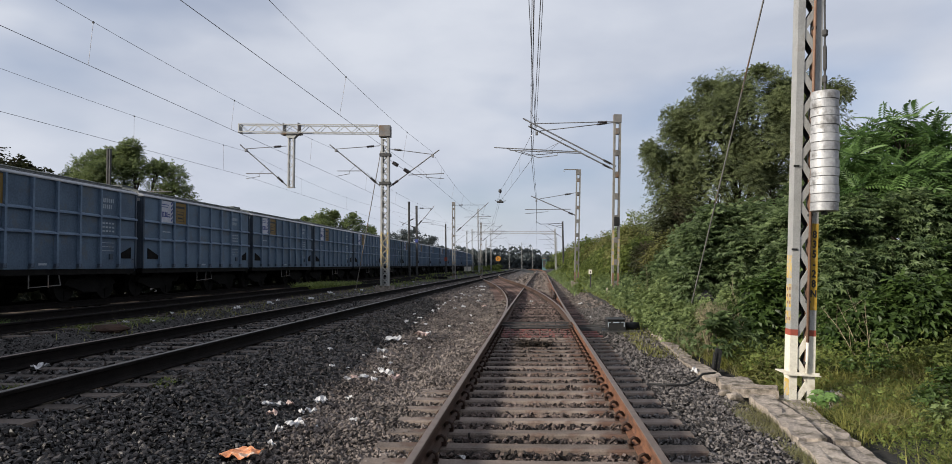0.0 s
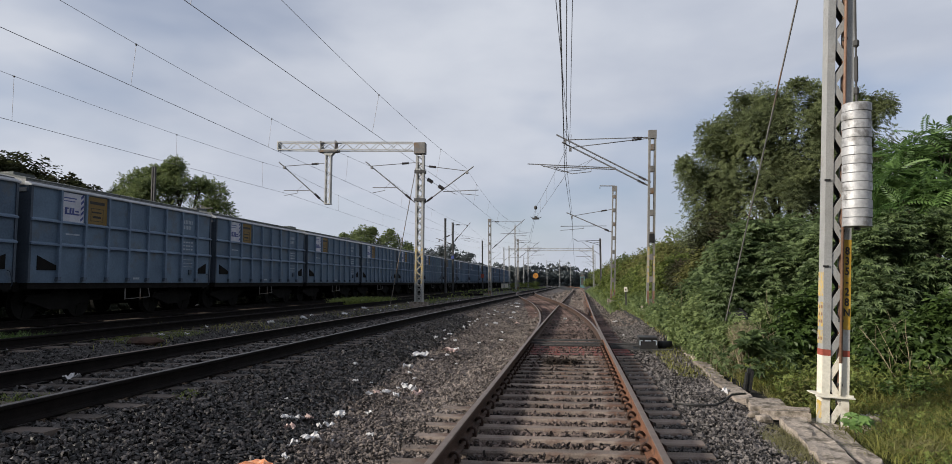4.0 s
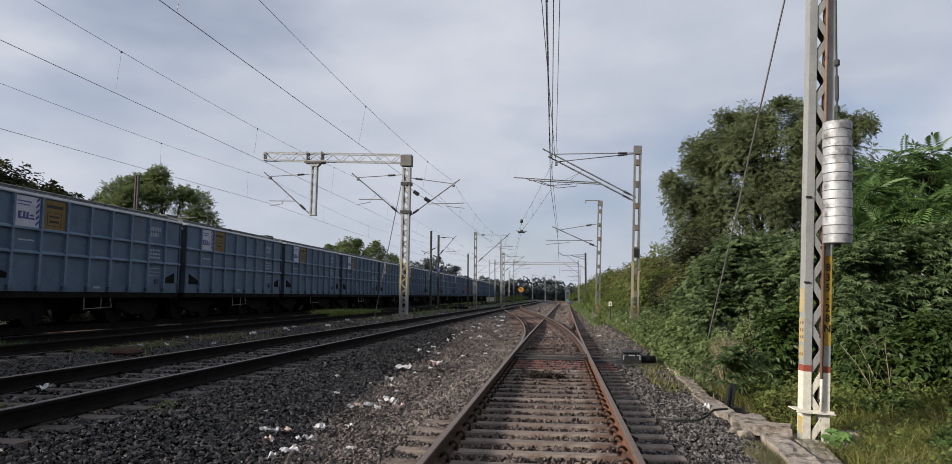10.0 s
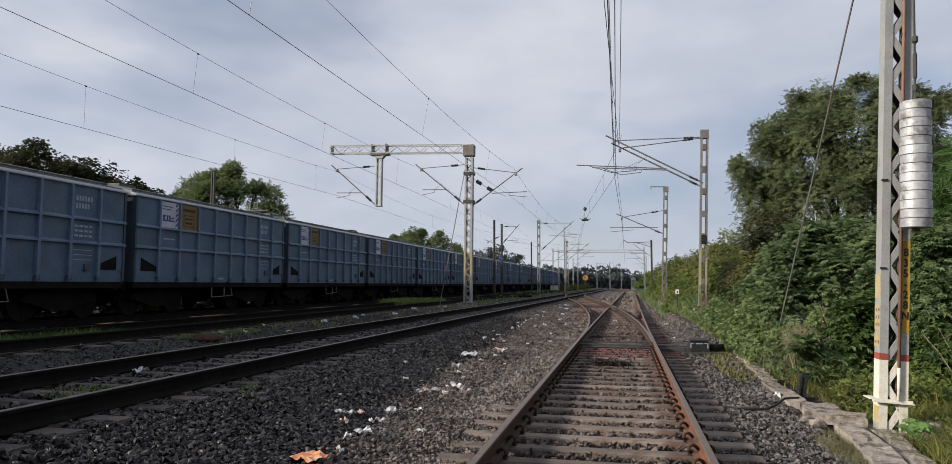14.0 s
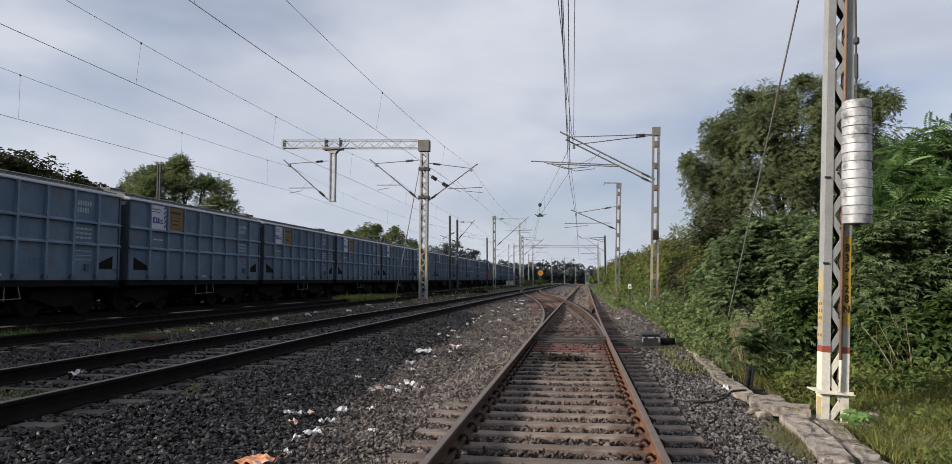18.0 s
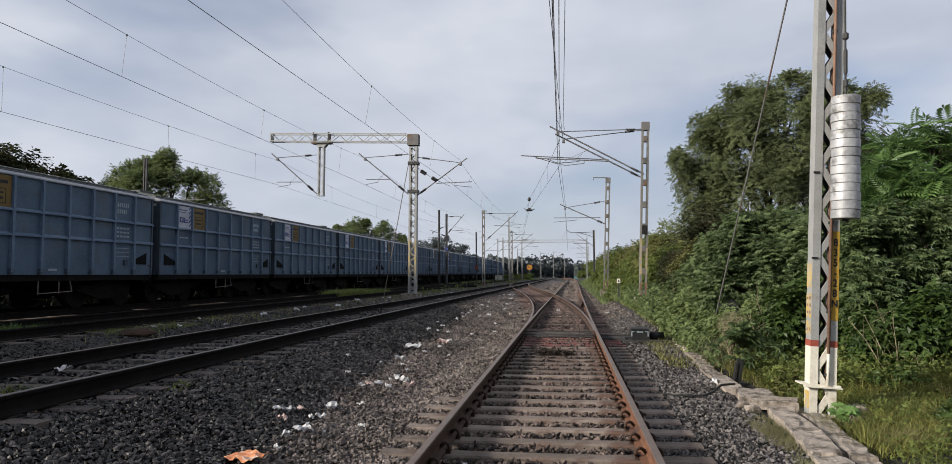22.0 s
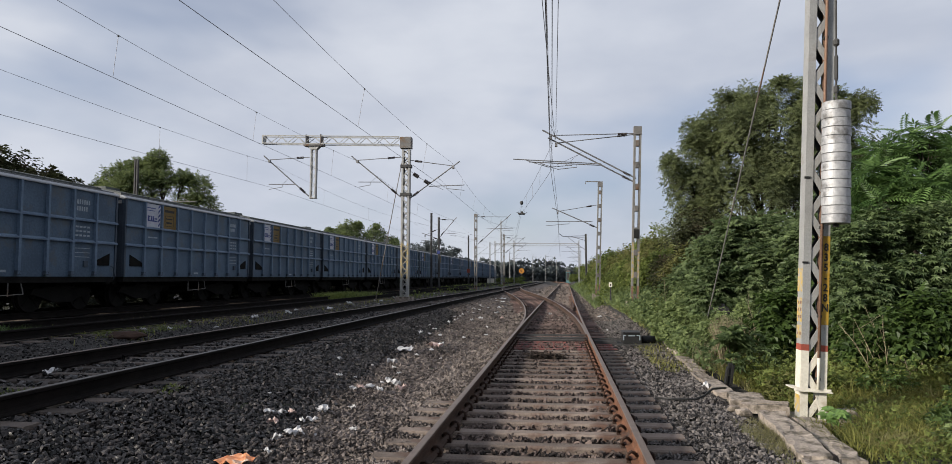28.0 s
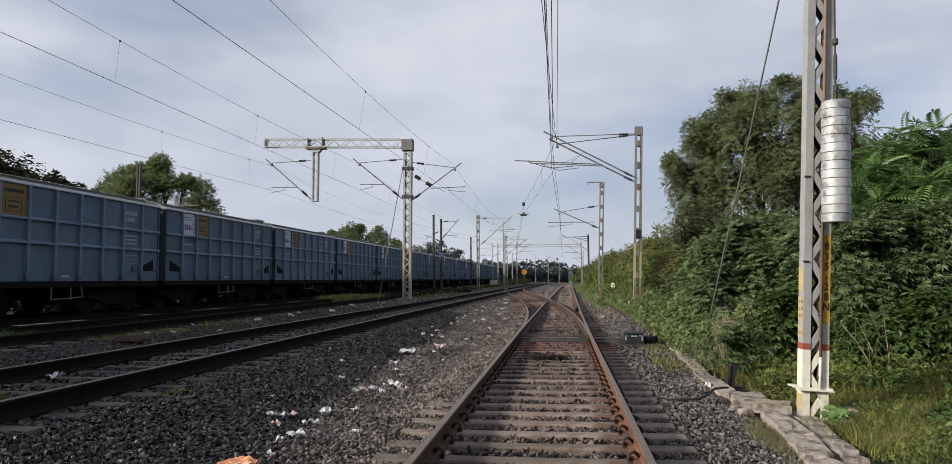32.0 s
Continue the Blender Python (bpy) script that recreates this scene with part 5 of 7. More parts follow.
# cable trough slabs beside the track
for cx, cy, w, d, zz, tw in [(2.49, 7.12, 0.13, 1.0, -0.19, -6), (2.76, 7.0, 0.105, 0.9, -0.21, -6.5), (2.28, 5.1, 0.13, 0.98, -0.20, -5), (2.56, 5.1, 0.105, 0.95, -0.23, -6),
                             (2.62, 8.42, 0.25, 0.16, -0.16, -16), (2.54, 8.92, 0.20, 0.32, -0.17, -9), (2.42, 9.85, 0.12, 0.5, -0.2, -2), (2.46, 10.95, 0.11, 0.52, -0.23, 2),
                             (2.51, 12.05, 0.10, 0.54, -0.215, -3), (2.56, 13.2, 0.10, 0.55, -0.20, 1), (2.61, 14.4, 0.10, 0.55, -0.18, 2), (2.66, 15.6, 0.10, 0.55, -0.14, 0)]:
    g = Geo()
    nx, ny = 4, 12
    top = [[(-w + 2 * w * a / nx + rng.normal(0, 0.011), -d + 2 * d * b / ny + rng.normal(0, 0.012), rng.normal(0, 0.006)) for a in range(nx + 1)] for b in range(ny + 1)]
    verts = [p for row in top for p in row] + [(p[0], p[1], -0.10) for row in top for p in row]
    k, c = (nx + 1) * (ny + 1), nx + 1
    faces = [(b * c + a, b * c + a + 1, (b + 1) * c + a + 1, (b + 1) * c + a) for b in range(ny) for a in range(nx)]
    rim = [a for a in range(c)] + [b * c + nx for b in range(1, ny + 1)] + [ny * c + a for a in range(nx - 1, -1, -1)] + [b * c for b in range(ny - 1, 0, -1)]
    faces += [(rim[j], rim[j] + k, rim[(j + 1) % len(rim)] + k, rim[(j + 1) % len(rim)]) for j in range(len(rim))]
    g.add(verts, faces)
    solo("trough_slab", g, M_SLAB, "worn tan concrete cable trough slab beside the track", "concrete slab", (cx, cy, zz), "cable trough slabs", turn=(rng.normal(0, 0.3), rng.normal(0, 0.6), tw))


def stone_geo(r, seed, flat=0.7):
    g, q = Geo(), np.random.default_rng(seed)
    bm = bmesh.new()
    bmesh.ops.create_icosphere(bm, subdivisions=2, radius=r)
    for v in bm.verts:
        s = 1 + 0.35 * noise.noise(v.co / r * 1.3 + Vector((seed, 0, 0)))
        v.co = Vector((v.co.x * s * 1.25, v.co.y * s, v.co.z * s * flat))
    g.add([v.co for v in bm.verts], [[v.index for v in f.verts] for f in bm.faces])
    bm.free()
    return g


solo("boulder", stone_geo(0.075, 3), M_SLAB, "pale rounded stone beside the trough slabs", "stone", (2.30, 8.12, -0.22))
solo("boulder", stone_geo(0.06, 5), M_SLAB, "pale rounded stone beside the trough slabs", "stone", (2.25, 8.35, -0.22))
solo("boulder", stone_geo(0.11, 8), M_SLAB, "pale stone in the grass at the mast", "stone", (3.42, 8.2, -0.25))
post = thing("rail_stub", "dark rusty steel post leaning in the weeds", "post", (2.62, 10.25, -0.32), turn=(0, 9, 0))
part("shaft", Geo().box(-0.03, 0.03, -0.035, 0.035, 0, 0.40).box(-0.045, -0.02, -0.05, 0.05, 0.05, 0.34).box(0.02, 0.05, -0.05, 0.05, 0.08, 0.38), M_BLACK, post)
pipe = thing("rubber_pipe", "dark bent pipe lying over the ballast to the slabs", "pipe")
part("pipe_run", Geo().tube([(1.40, 8.73, -0.175), (1.64, 8.64, -0.175), (1.86, 8.60, -0.165), (2.00, 8.74, -0.14), (2.15, 9.00, -0.10), (2.37, 9.24, -0.12)], [0.012, 0.013, 0.014, 0.015, 0.015, 0.013], 8), M_BLACK, pipe, "", True)
marker = thing("marker_post", "small white-topped marker post in the weeds", "marker post", (2.45, 30.5, 0.3))
part("post", Geo().box(-0.03, 0.03, -0.03, 0.03, 0, 0.60), M_DARK_STEEL, marker)
part("white_top", Geo().box(-0.075, 0.075, -0.065, 0.065, 0.60, 0.80, 0.012), M_WHITE, marker)
part("dark_mark", Geo().box(-0.022, 0.022, -0.07, -0.061, 0.65, 0.73), M_BLACK, marker)
sign = thing("round_sign", "orange round board with dark marks on a post", "railway sign", (-8.45, 150, 0.2))
part("board", Geo().tube([(0, -0.05, 2.65), (0, 0.03, 2.65)], 0.60, 24), M_SIGN, sign)
part("pole", Geo().box(-0.06, 0.06, 0.03, 0.15, -0.2, 3.4), M_DARK_STEEL, sign)
for a, b, c, d in [(-0.36, -0.08, 2.73, 2.93), (0.0, 0.16, 2.57, 2.73), (-0.24, 0.0, 2.41, 2.53)]:
    part("dark_mark", Geo().box(a, b, -0.06, -0.05, c, d), M_BLACK, sign)
hut = thing("lineside_hut", "small blue-green hut with a pale roof beside the line", "hut", (2.1, 172, 0.8))
part("wall", Geo().box(-0.55, 0.55, -1, 1, -0.8, 2.0), M_BLUE_HUT, hut)
part("roof", Geo().prism([(-0.75, 2.0), (0.75, 2.0), (0.0, 2.45)], "y", -1.2, 1.2), M_STEEL_OLD, hut)
part("door", Geo().box(-0.45, 0.35, -1.03, -1.0, -0.1, 1.7), M_DARK_STEEL, hut)
stock = thing("relay_box", "pale metal relay cabinet far along the sidings", "cabinet", (-12.4, 121, 0.25))
part("cabinet", Geo().box(-0.6, 0.6, -0.4, 0.4, 0, 0.9), M_WHITE, stock)
part("cabinet_lid", Geo().box(-0.55, 0.55, -0.45, 0.45, 0.9, 0.97), M_STEEL, stock)
junk = thing("rail_stack", "low stack of spare rails lying in the weeds", "rails", (-9.0, 52, 0.25))
for k in range(4):
    part("spare_rail", swept(PROFILE, [(-2.0 + 0.22 * k, -2.5 + 0.3 * k, 0.18), (1.2 + 0.1 * k, 4.2, 0.18)]), M_RAIL_DARK, junk)
solo("concrete_stub", Geo().box(-8.9, -8.6, 37.7, 38.0, 0.1, 0.75, 0.02), M_DARK_STEEL, "short dark post in the grass by the siding", "post")


solo("soil_mound", stone_geo(0.30, 12, 0.35), M_HEAP, "low heap of red-brown soil between the tracks", "soil heap", (-7.97, 11.91, 0.24))


# ---- litter ----
def litter(w, d, seed, lift=0.04, folds=3, torn=0.5):
    """A crumpled sheet with thickness and a torn edge."""
    g, q, n = Geo(), np.random.default_rng(seed), 8
    z = lambda a, b: lift * (0.5 + noise.noise(Vector((a * folds, b * folds, seed * 3.7))) + 0.7 * noise.noise(Vector((a * folds * 2.3, b * folds * 2.3, seed * 1.7))))
    edge = lambda a: 0.78 + torn * noise.noise(Vector((a * 4.0, seed, 0)))
    top = [((a / (n - 1) - 0.5) * w * edge(b / n), (b / (n - 1) - 0.5) * d * edge(a / n + 5), z(a / n, b / n) + 0.006) for b in range(n) for a in range(n)]
    verts = top + [(p[0], p[1], p[2] - 0.003) for p in top]
    k = n * n
    faces = [(b * n + a, b * n + a + 1, (b + 1) * n + a + 1, (b + 1) * n + a) for b in range(n - 1) for a in range(n - 1)]
    faces += [tuple(k + i for i in f[::-1]) for f in faces]
    rim = list(range(n)) + [b * n + n - 1 for b in range(1, n)] + [(n - 1) * n + a for a in range(n - 2, -1, -1)] + [b * n for b in range(n - 2, 0, -1)]
    faces += [(rim[j], rim[j] + k, rim[(j + 1) % len(rim)] + k, rim[(j + 1) % len(rim)]) for j in range(len(rim))]
    return g.add(verts, faces)


KINDS = {"w": ("plastic_scrap", M_PLASTIC, "crumpled dirty white plastic scrap on the ballast", "plastic litter"),
         "p": ("torn_wrapper", M_PINK, "torn faded red and white wrapper on the ballast", "wrapper"),
         "o": ("orange_packet", M_ORANGE, "flattened orange printed packet on the ballast", "wrapper")}
litter_seed = iter(range(1, 1000))


def drop_litter(kind, x, y, w, d=0.0, turn=None, lift=None):
    """One scrap lying on the ground at (x, y)."""
    name, mat, label, cat = KINDS[kind]
    seed = next(litter_seed)
    d = d or w * (0.45 + 0.4 * math.sin(seed * 2.3) ** 2)
    turn = turn if turn is not None else (seed * 47) % 180
    lift = lift or min(0.3 * w, 0.07)
    zz = float(ground_z(x, y)) + (0.03 if abs(x - MAIN_X) < 1.2 else 0.0) + (0.05 if kind == "o" else 0.035)
    solo(name, litter(w, d, seed, lift, 3, 0.5 if w < 0.22 or kind == "p" else 0.12), mat, label, cat, (x, y, zz), "litter along the tracks", turn=(0, 0, turn))


drop_litter("o", -2.28, 5.10, 0.30, 0.30, -22, 0.03)
drop_litter("w", -2.73, 12.6, 0.40, 0.30, 35, 0.06)
for x, y, w in [(-2.38, 13.9, 0.40), (-2.36, 8.63, 0.11), (-1.88, 8.90, 0.18), (-1.9, 24.5, 0.2), (-2.55, 6.84, 0.13), (-2.56, 6.38, 0.13)]:
    drop_litter("p", x, y, w)
# the strip of scraps along the edge of the loop line's ballast
for x, y, w in [(-2.40, 12.21, 0.10), (-2.31, 13.19, 0.12), (-2.30, 14.1, 0.2), (-2.42, 8.49, 0.10), (-2.26, 8.71, 0.15), (-2.10, 8.62, 0.14), (-2.07, 9.20, 0.24), (-2.21, 9.46, 0.10), (-2.32, 7.13, 0.17),
                (-2.09, 7.44, 0.12), (-1.80, 6.56, 0.10), (-2.72, 6.66, 0.12), (-2.63, 6.74, 0.14), (-2.34, 6.59, 0.10), (-2.27, 6.67, 0.13), (-2.22, 6.10, 0.2), (-2.29, 5.88, 0.13), (-2.19, 5.47, 0.10),
                (-2.81, 9.11, 0.10), (-3.22, 10.32, 0.08), (-2.71, 10.41, 0.08), (-2.39, 10.52, 0.09), (-2.57, 11.09, 0.2), (-2.20, 10.06, 0.08), (-2.21, 9.14, 0.09), (-0.59, 5.43, 0.065)]:
    drop_litter("w", x, y, w)
for x, y, w in [(-2.63, 9.26, 0.05), (-3.04, 7.38, 0.05), (-2.04, 6.17, 0.05), (-1.95, 12.23, 0.06), (-1.7, 17.5, 0.12), (-2.1, 16.2, 0.13), (-1.95, 20, 0.14), (-2.5, 23, 0.18), (-2.3, 27, 0.28), (-2.6, 31, 0.35), (-2.9, 36, 0.4), (-1.6, 33, 0.35),
                (-3.2, 40, 0.45), (-0.2, 27.7, 0.3), (-3.0, 17.0, 0.11), (1.7, 26.0, 0.2), (2.28, 9.95, 0.2), (1.55, 19.5, 0.1), (3.5, 8.35, 0.25)]:
    drop_litter("w", x, y, w)
for k in range(26):
    y = 15 + 34 * rng.random() ** 1.3
    drop_litter("w", -2.87 - 0.018 * (y - 15) + rng.normal(0, 0.2), y, rng.uniform(0.05, 0.11) * (1 + y / 40))
# between the main line and the sidings
for x, y, w in [(-5.68, 7.28, 0.2), (-9.0, 12.9, 0.18), (-8.0, 11.95, 0.18), (-9.2, 12.5, 0.12), (-8.2, 12.8, 0.14), (-8.0, 13.4, 0.13), (-8.0, 17.4, 0.28), (-8.1, 19.8, 0.22), (-7.9, 23.0, 0.25), (-8.3, 26.5, 0.28), (-8.0, 30.2, 0.3), (-8.8, 9.6, 0.12),
                (-8.4, 34.5, 0.3), (-6.9, 41, 0.4), (-8.6, 15.2, 0.14), (-7.6, 14.6, 0.12)]:
    drop_litter("w", x, y, w)
for k in range(14):
    drop_litter("w", rng.uniform(-8.6, -7.5), rng.uniform(14, 45), rng.uniform(0.08, 0.2))

# ---- plants ----
class Leaf:
    """A leaf built blade by blade in one piece, so that its whole surface shares one tint."""

    def __init__(self):
        self.v, self.t = [np.zeros(3)], []

    def blade(self, root, way, width, cup=0.2, bend=0.12):
        """A pointed blade of two folded halves from the vertex root."""
        base, way = self.v[root], np.array(way, float)
        side = np.cross(way, (0, 0, 1.0))
        side /= max(np.linalg.norm(side), 1e-6)
        mid, lift = base + way * 0.48, np.array((0, 0, width * cup))
        k = len(self.v)
        self.v += [mid + side * width / 2 + lift, base + way - np.array((0, 0, bend * np.linalg.norm(way))), mid - side * width / 2 + lift]
        self.t += [(root, k, k + 1), (root, k + 1, k + 2)]

    def stalk(self, root, end, thick):
        """A thin strip from the vertex root to a new vertex at end, whose number it returns."""
        k = len(self.v)
        self.v += [np.array(end, float), np.array(end, float) + np.array((thick, 0, 0))]
        self.t += [(root, k, k + 1)]
        return k

    def done(self):
        return np.array(self.v), np.array(self.t)


def pinnate(n, length, leaf, width, droop=0.25):
    """A feathered leaf: leaflets in pairs along a drooping stalk, along +y."""
    out, at = Leaf(), 0
    for k in range(n):
        t = (k + 1) / n
        at = out.stalk(at, (0, length * t, -droop * length * t * t), 0.006)
        s = leaf * (1.1 - 0.45 * abs(t - 0.45))
        for side in (-1, 1):
            out.blade(at, (side * s * 0.88, s * 0.5, -0.18 * s), width)
    out.blade(at, (0, leaf, -0.35 * leaf), width)
    return out.done()


def palmate(lobes, radius, width, droop=0.3):
    """A hand-shaped leaf seen from above, along +y, its fingers hanging at the tips."""
    out = Leaf()
    for k in range(lobes):
        a = radians(-125 + 250 * k / (lobes - 1))
        r = radius * (0.68 + 0.32 * math.cos(a * 0.8))
        out.blade(0, (r * math.sin(a), r * math.cos(a), 0.04 * r), width, 0.18, droop)
    return out.done()


def ovate(length, width, count=3):
    out = Leaf()
    for k in range(count):
        a = radians(-62 + 124 * k / max(count - 1, 1))
        s = length * (1.0 if k % 2 else 0.82)
        out.blade(0, (s * math.sin(a), s * math.cos(a), 0.05 * s * (k % 3)), width, 0.15, 0.2)
    return out.done()


def turns_for(dirs, size, roll=0.8, face=(0, 0, 1.0)):
    """Rotations that carry +y to each direction with the leaf's face up (or as given), give or take a roll."""
    n = len(dirs)
    y = dirs / np.linalg.norm(dirs, axis=1, keepdims=True)
    up = np.asarray(face) + rng.normal(0, roll, (n, 3))
    x = np.cross(y, up)
    x /= np.linalg.norm(x, axis=1, keepdims=True)
    z = np.cross(x, y)
    return np.stack([x, y, z], -1) * size[:, None, None]


def unit(a):
    return a / np.linalg.norm(a, axis=1, keepdims=True)


def shoot_tips(lobes, count, depth=0.45, low=-0.45, gap=0.5, gap_scale=0.9):
    """Tips of shoots over several rounded masses, most of them near the outside, with gaps between, and the way each one points."""
    lobes = np.array(lobes, float)
    weight = (lobes[:, 3] * lobes[:, 4]) ** 0.8
    n = count * 2
    pick = rng.choice(len(lobes), n, p=weight / weight.sum())
    d = unit(rng.normal(0, 1, (n, 3)))
    d[:, 2] = np.where(d[:, 2] < low, -d[:, 2], d[:, 2])
    r = 1.06 - depth * rng.random(n) ** 1.6 + 0.05 * rng.normal(0, 1, n)
    scale = lobes[pick][:, [3, 3, 4]]
    tips = lobes[pick, :3] + d * scale * r[:, None]
    holes = np.array([noise.noise(Vector(p) * gap_scale) for p in tips])
    keep = np.argsort(-(gap * holes + rng.normal(0, 0.16, n)))[:count]
    return tips[keep], d[keep], pick[keep]


def whorls(tips, ways, leaves, reach, lift=0.6, open_from=-0.45, open_to=0.85, size=(0.75, 1.2), roll=0.2):
    """Leaves set round each shoot tip: the outer ones spread and hang, the inner ones stand up."""
    n = len(tips)
    axis = unit(ways * 0.75 + np.array([0, 0, lift]) + rng.normal(0, 0.22, (n, 3)))
    e1 = unit(np.cross(axis, np.array([0.31, 0.92, 0.17])))
    e2 = np.cross(axis, e1)
    k = np.tile(np.arange(leaves), n)
    rep = np.repeat(np.arange(n), leaves)
    a = k * 2.39996 + np.repeat(rng.uniform(0, 6.28, n), leaves) + rng.normal(0, 0.25, n * leaves)
    f = (k + 0.5) / leaves
    e = open_from + (open_to - open_from) * f ** 1.3 + rng.normal(0, 0.14, n * leaves)
    out = (e1[rep] * np.cos(a)[:, None] + e2[rep] * np.sin(a)[:, None]) * np.cos(e)[:, None] + axis[rep] * np.sin(e)[:, None]
    places = tips[rep] + out * (reach * rng.uniform(0.15, 1.0, n * leaves))[:, None] - axis[rep] * (reach * 0.5 * (1 - f))[:, None]
    grow = np.repeat(rng.uniform(0.8, 1.2, n), leaves) * rng.uniform(*size, n * leaves) * (1.08 - 0.4 * f)
    return places, turns_for(out, grow, roll, axis[rep] + np.array([0, 0, 0.25]))


def limbs(g, base, lobes, r0, tips, pick, fork=0.4):
    """A tapered trunk that forks to the middle of each rounded mass, and twigs from there to some of the shoots."""
    base = Vector(base)
    centre = sum((Vector(l[:3]) for l in lobes), Vector()) / len(lobes)
    fork_at = base.lerp(Vector((centre.x * 0.4 + base.x * 0.6, centre.y * 0.4 + base.y * 0.6, base.z + (centre.z - base.z) * fork * 1.6)), 0.75)
    g.tube([base, base.lerp(fork_at, 0.5) + Vector((0.05, 0.03, 0)), fork_at], [r0 * 1.2, r0, r0 * 0.85], 9)
    for k, l in enumerate(lobes):
        end = Vector(l[:3])
        bend = fork_at.lerp(end, 0.5) + Vector((0.15 * math.sin(k * 2.1), 0.15 * math.cos(k * 1.7), -0.1))
        g.tube([fork_at, bend, end], [r0 * 0.5, r0 * 0.32, r0 * 0.18], 6)
        for j in np.nonzero(pick == k)[0][:10]:
            tip = Vector(tips[j])
            g.tube([bend.lerp(end, 0.4 + 0.6 * ((j * 0.37) % 1)), end.lerp(tip, 0.5) + Vector((0, 0, -0.04 * l[3])), tip], [r0 * 0.14, r0 * 0.09, r0 * 0.04], 4)
    return g


def plant(name, label, category, base, lobes, leaf, count, mat, r0=0.1, group="", whorl=9, reach=0.12, depth=0.5, low=-0.45, gap=0.5, gap_scale=0.9, tufts=0, **kw):
    """A tree or bush: a stem with limbs, and shoots with whorls of leaves over rounded masses, with small tufts standing out of them."""
    p = thing(name, label, category, base, group)
    local = [(l[0] - base[0], l[1] - base[1], l[2] - base[2], l[3], l[4]) for l in lobes]
    for x, y, z, r, h in local[:]:
        for k in range(tufts):
            a, e = rng.uniform(0, 2 * np.pi), rng.uniform(0.1, 1.4)
            out = rng.uniform(0.95, 1.15)
            local.append((x + out * r * math.cos(a) * math.cos(e), y + out * r * math.sin(a) * math.cos(e), z + out * h * math.sin(e), r * rng.uniform(0.2, 0.34), h * rng.uniform(0.25, 0.42)))
    tips, ways, pick = shoot_tips(local, max(count // whorl, 4), depth, low, gap, gap_scale)
    part("trunk" if r0 > 0.05 else "stem", limbs(Geo(), (0, 0, -0.2), local[:len(lobes)], r0, tips, pick), M_BARK, p, smooth=True)
    v, t = spread_copies(*leaf, *whorls(tips, ways, whorl, reach, **kw)[::-1])
    part("crown" if r0 > 0.05 else "foliage", array_mesh("crown", v, t, mat), mat, p)
    return p


def clumped(n, x0, x1, y0, y1, scale=1.2, bias=0.0, seed=0.0):
    """Random places in a stretch of the plan, thicker in some patches."""
    x, y = rng.uniform(x0, x1, n * 2), rng.uniform(y0, y1, n * 2)
    keep = np.array([noise.noise(Vector((a * scale, b * scale, seed))) + rng.normal(0, 0.25) > bias for a, b in zip(x, y)])
    return x[keep][:n], y[keep][:n]


NEEM_LEAF = pinnate(3, 0.16, 0.085, 0.035, 0.2)
AILANTHUS = pinnate(9, 0.52, 0.15, 0.044, 0.42)
CASTOR = palmate(8, 0.118, 0.037, 0.2)
CASTOR_SMALL = palmate(7, 0.10, 0.033, 0.25)
BROAD = ovate(0.125, 0.062, 3)
SMALL = ovate(0.075, 0.034, 3)
FAR_LEAF = ovate(0.25, 0.12, 4)
FEATHER = pinnate(3, 0.24, 0.14, 0.052, 0.1)

# the large tree on the right
plant("neem_tree", "large dark green neem tree with a full uneven crown", "tree", (7.6, 24.5, 0.2),
      [(4.95, 23.5, 4.75, 1.1, 1.0), (5.3, 23.9, 5.6, 0.85, 0.8), (5.0, 24.0, 3.6, 1.0, 0.8), (5.7, 24.0, 6.4, 0.85, 0.75), (6.2, 24.3, 7.1, 0.75, 0.7), (6.9, 24.5, 7.0, 0.9, 0.9), (7.9, 24.5, 7.3, 0.95, 0.85), (8.8, 24.5, 7.1, 0.9, 0.85),
       (9.5, 24.5, 6.4, 0.95, 0.9), (9.9, 24.2, 5.3, 1.0, 1.0), (7.2, 23.2, 5.4, 1.7, 1.5), (8.9, 23.2, 5.6, 1.6, 1.5), (6.0, 23.0, 3.4, 1.5, 1.2), (8.2, 23.0, 3.6, 1.7, 1.3), (9.6, 23.2, 3.8, 1.4, 1.3), (6.3, 23.2, 5.9, 1.1, 0.9),
       (6.1, 23.6, 4.7, 1.2, 1.1), (7.0, 23.4, 4.3, 1.3, 1.0), (8.3, 23.6, 4.7, 1.4, 1.2), (5.0, 23.6, 2.9, 0.9, 0.8), (5.7, 23.3, 2.5, 1.1, 0.9), (4.7, 23.7, 4.2, 0.7, 0.7)],
      NEEM_LEAF, 37000, M_NEEM, 0.17, whorl=8, reach=0.17, depth=0.65, gap=0.8, gap_scale=1.25, tufts=5, open_from=-0.2, open_to=1.05, lift=0.75)
# behind the bushes to the right
plant("ailanthus_tree", "green feather-leaved tree beside the mast", "tree", (7.2, 13.4, -0.1),
      [(6.0, 12.8, 2.7, 0.65, 0.6), (6.45, 13.2, 3.35, 0.5, 0.45), (6.9, 13.2, 3.6, 0.6, 0.45), (7.5, 13.4, 3.35, 0.55, 0.45), (8.2, 13.6, 2.85, 0.7, 0.6), (6.9, 12.6, 2.5, 0.85, 0.75), (8.0, 12.8, 2.3, 0.9, 0.8), (9.3, 13.5, 2.6, 0.9, 0.8)],
      AILANTHUS, 1500, M_AILANTHUS, 0.09, whorl=9, reach=0.06, depth=0.6, lift=0.9, open_from=-0.15, open_to=1.1, size=(0.8, 1.15))


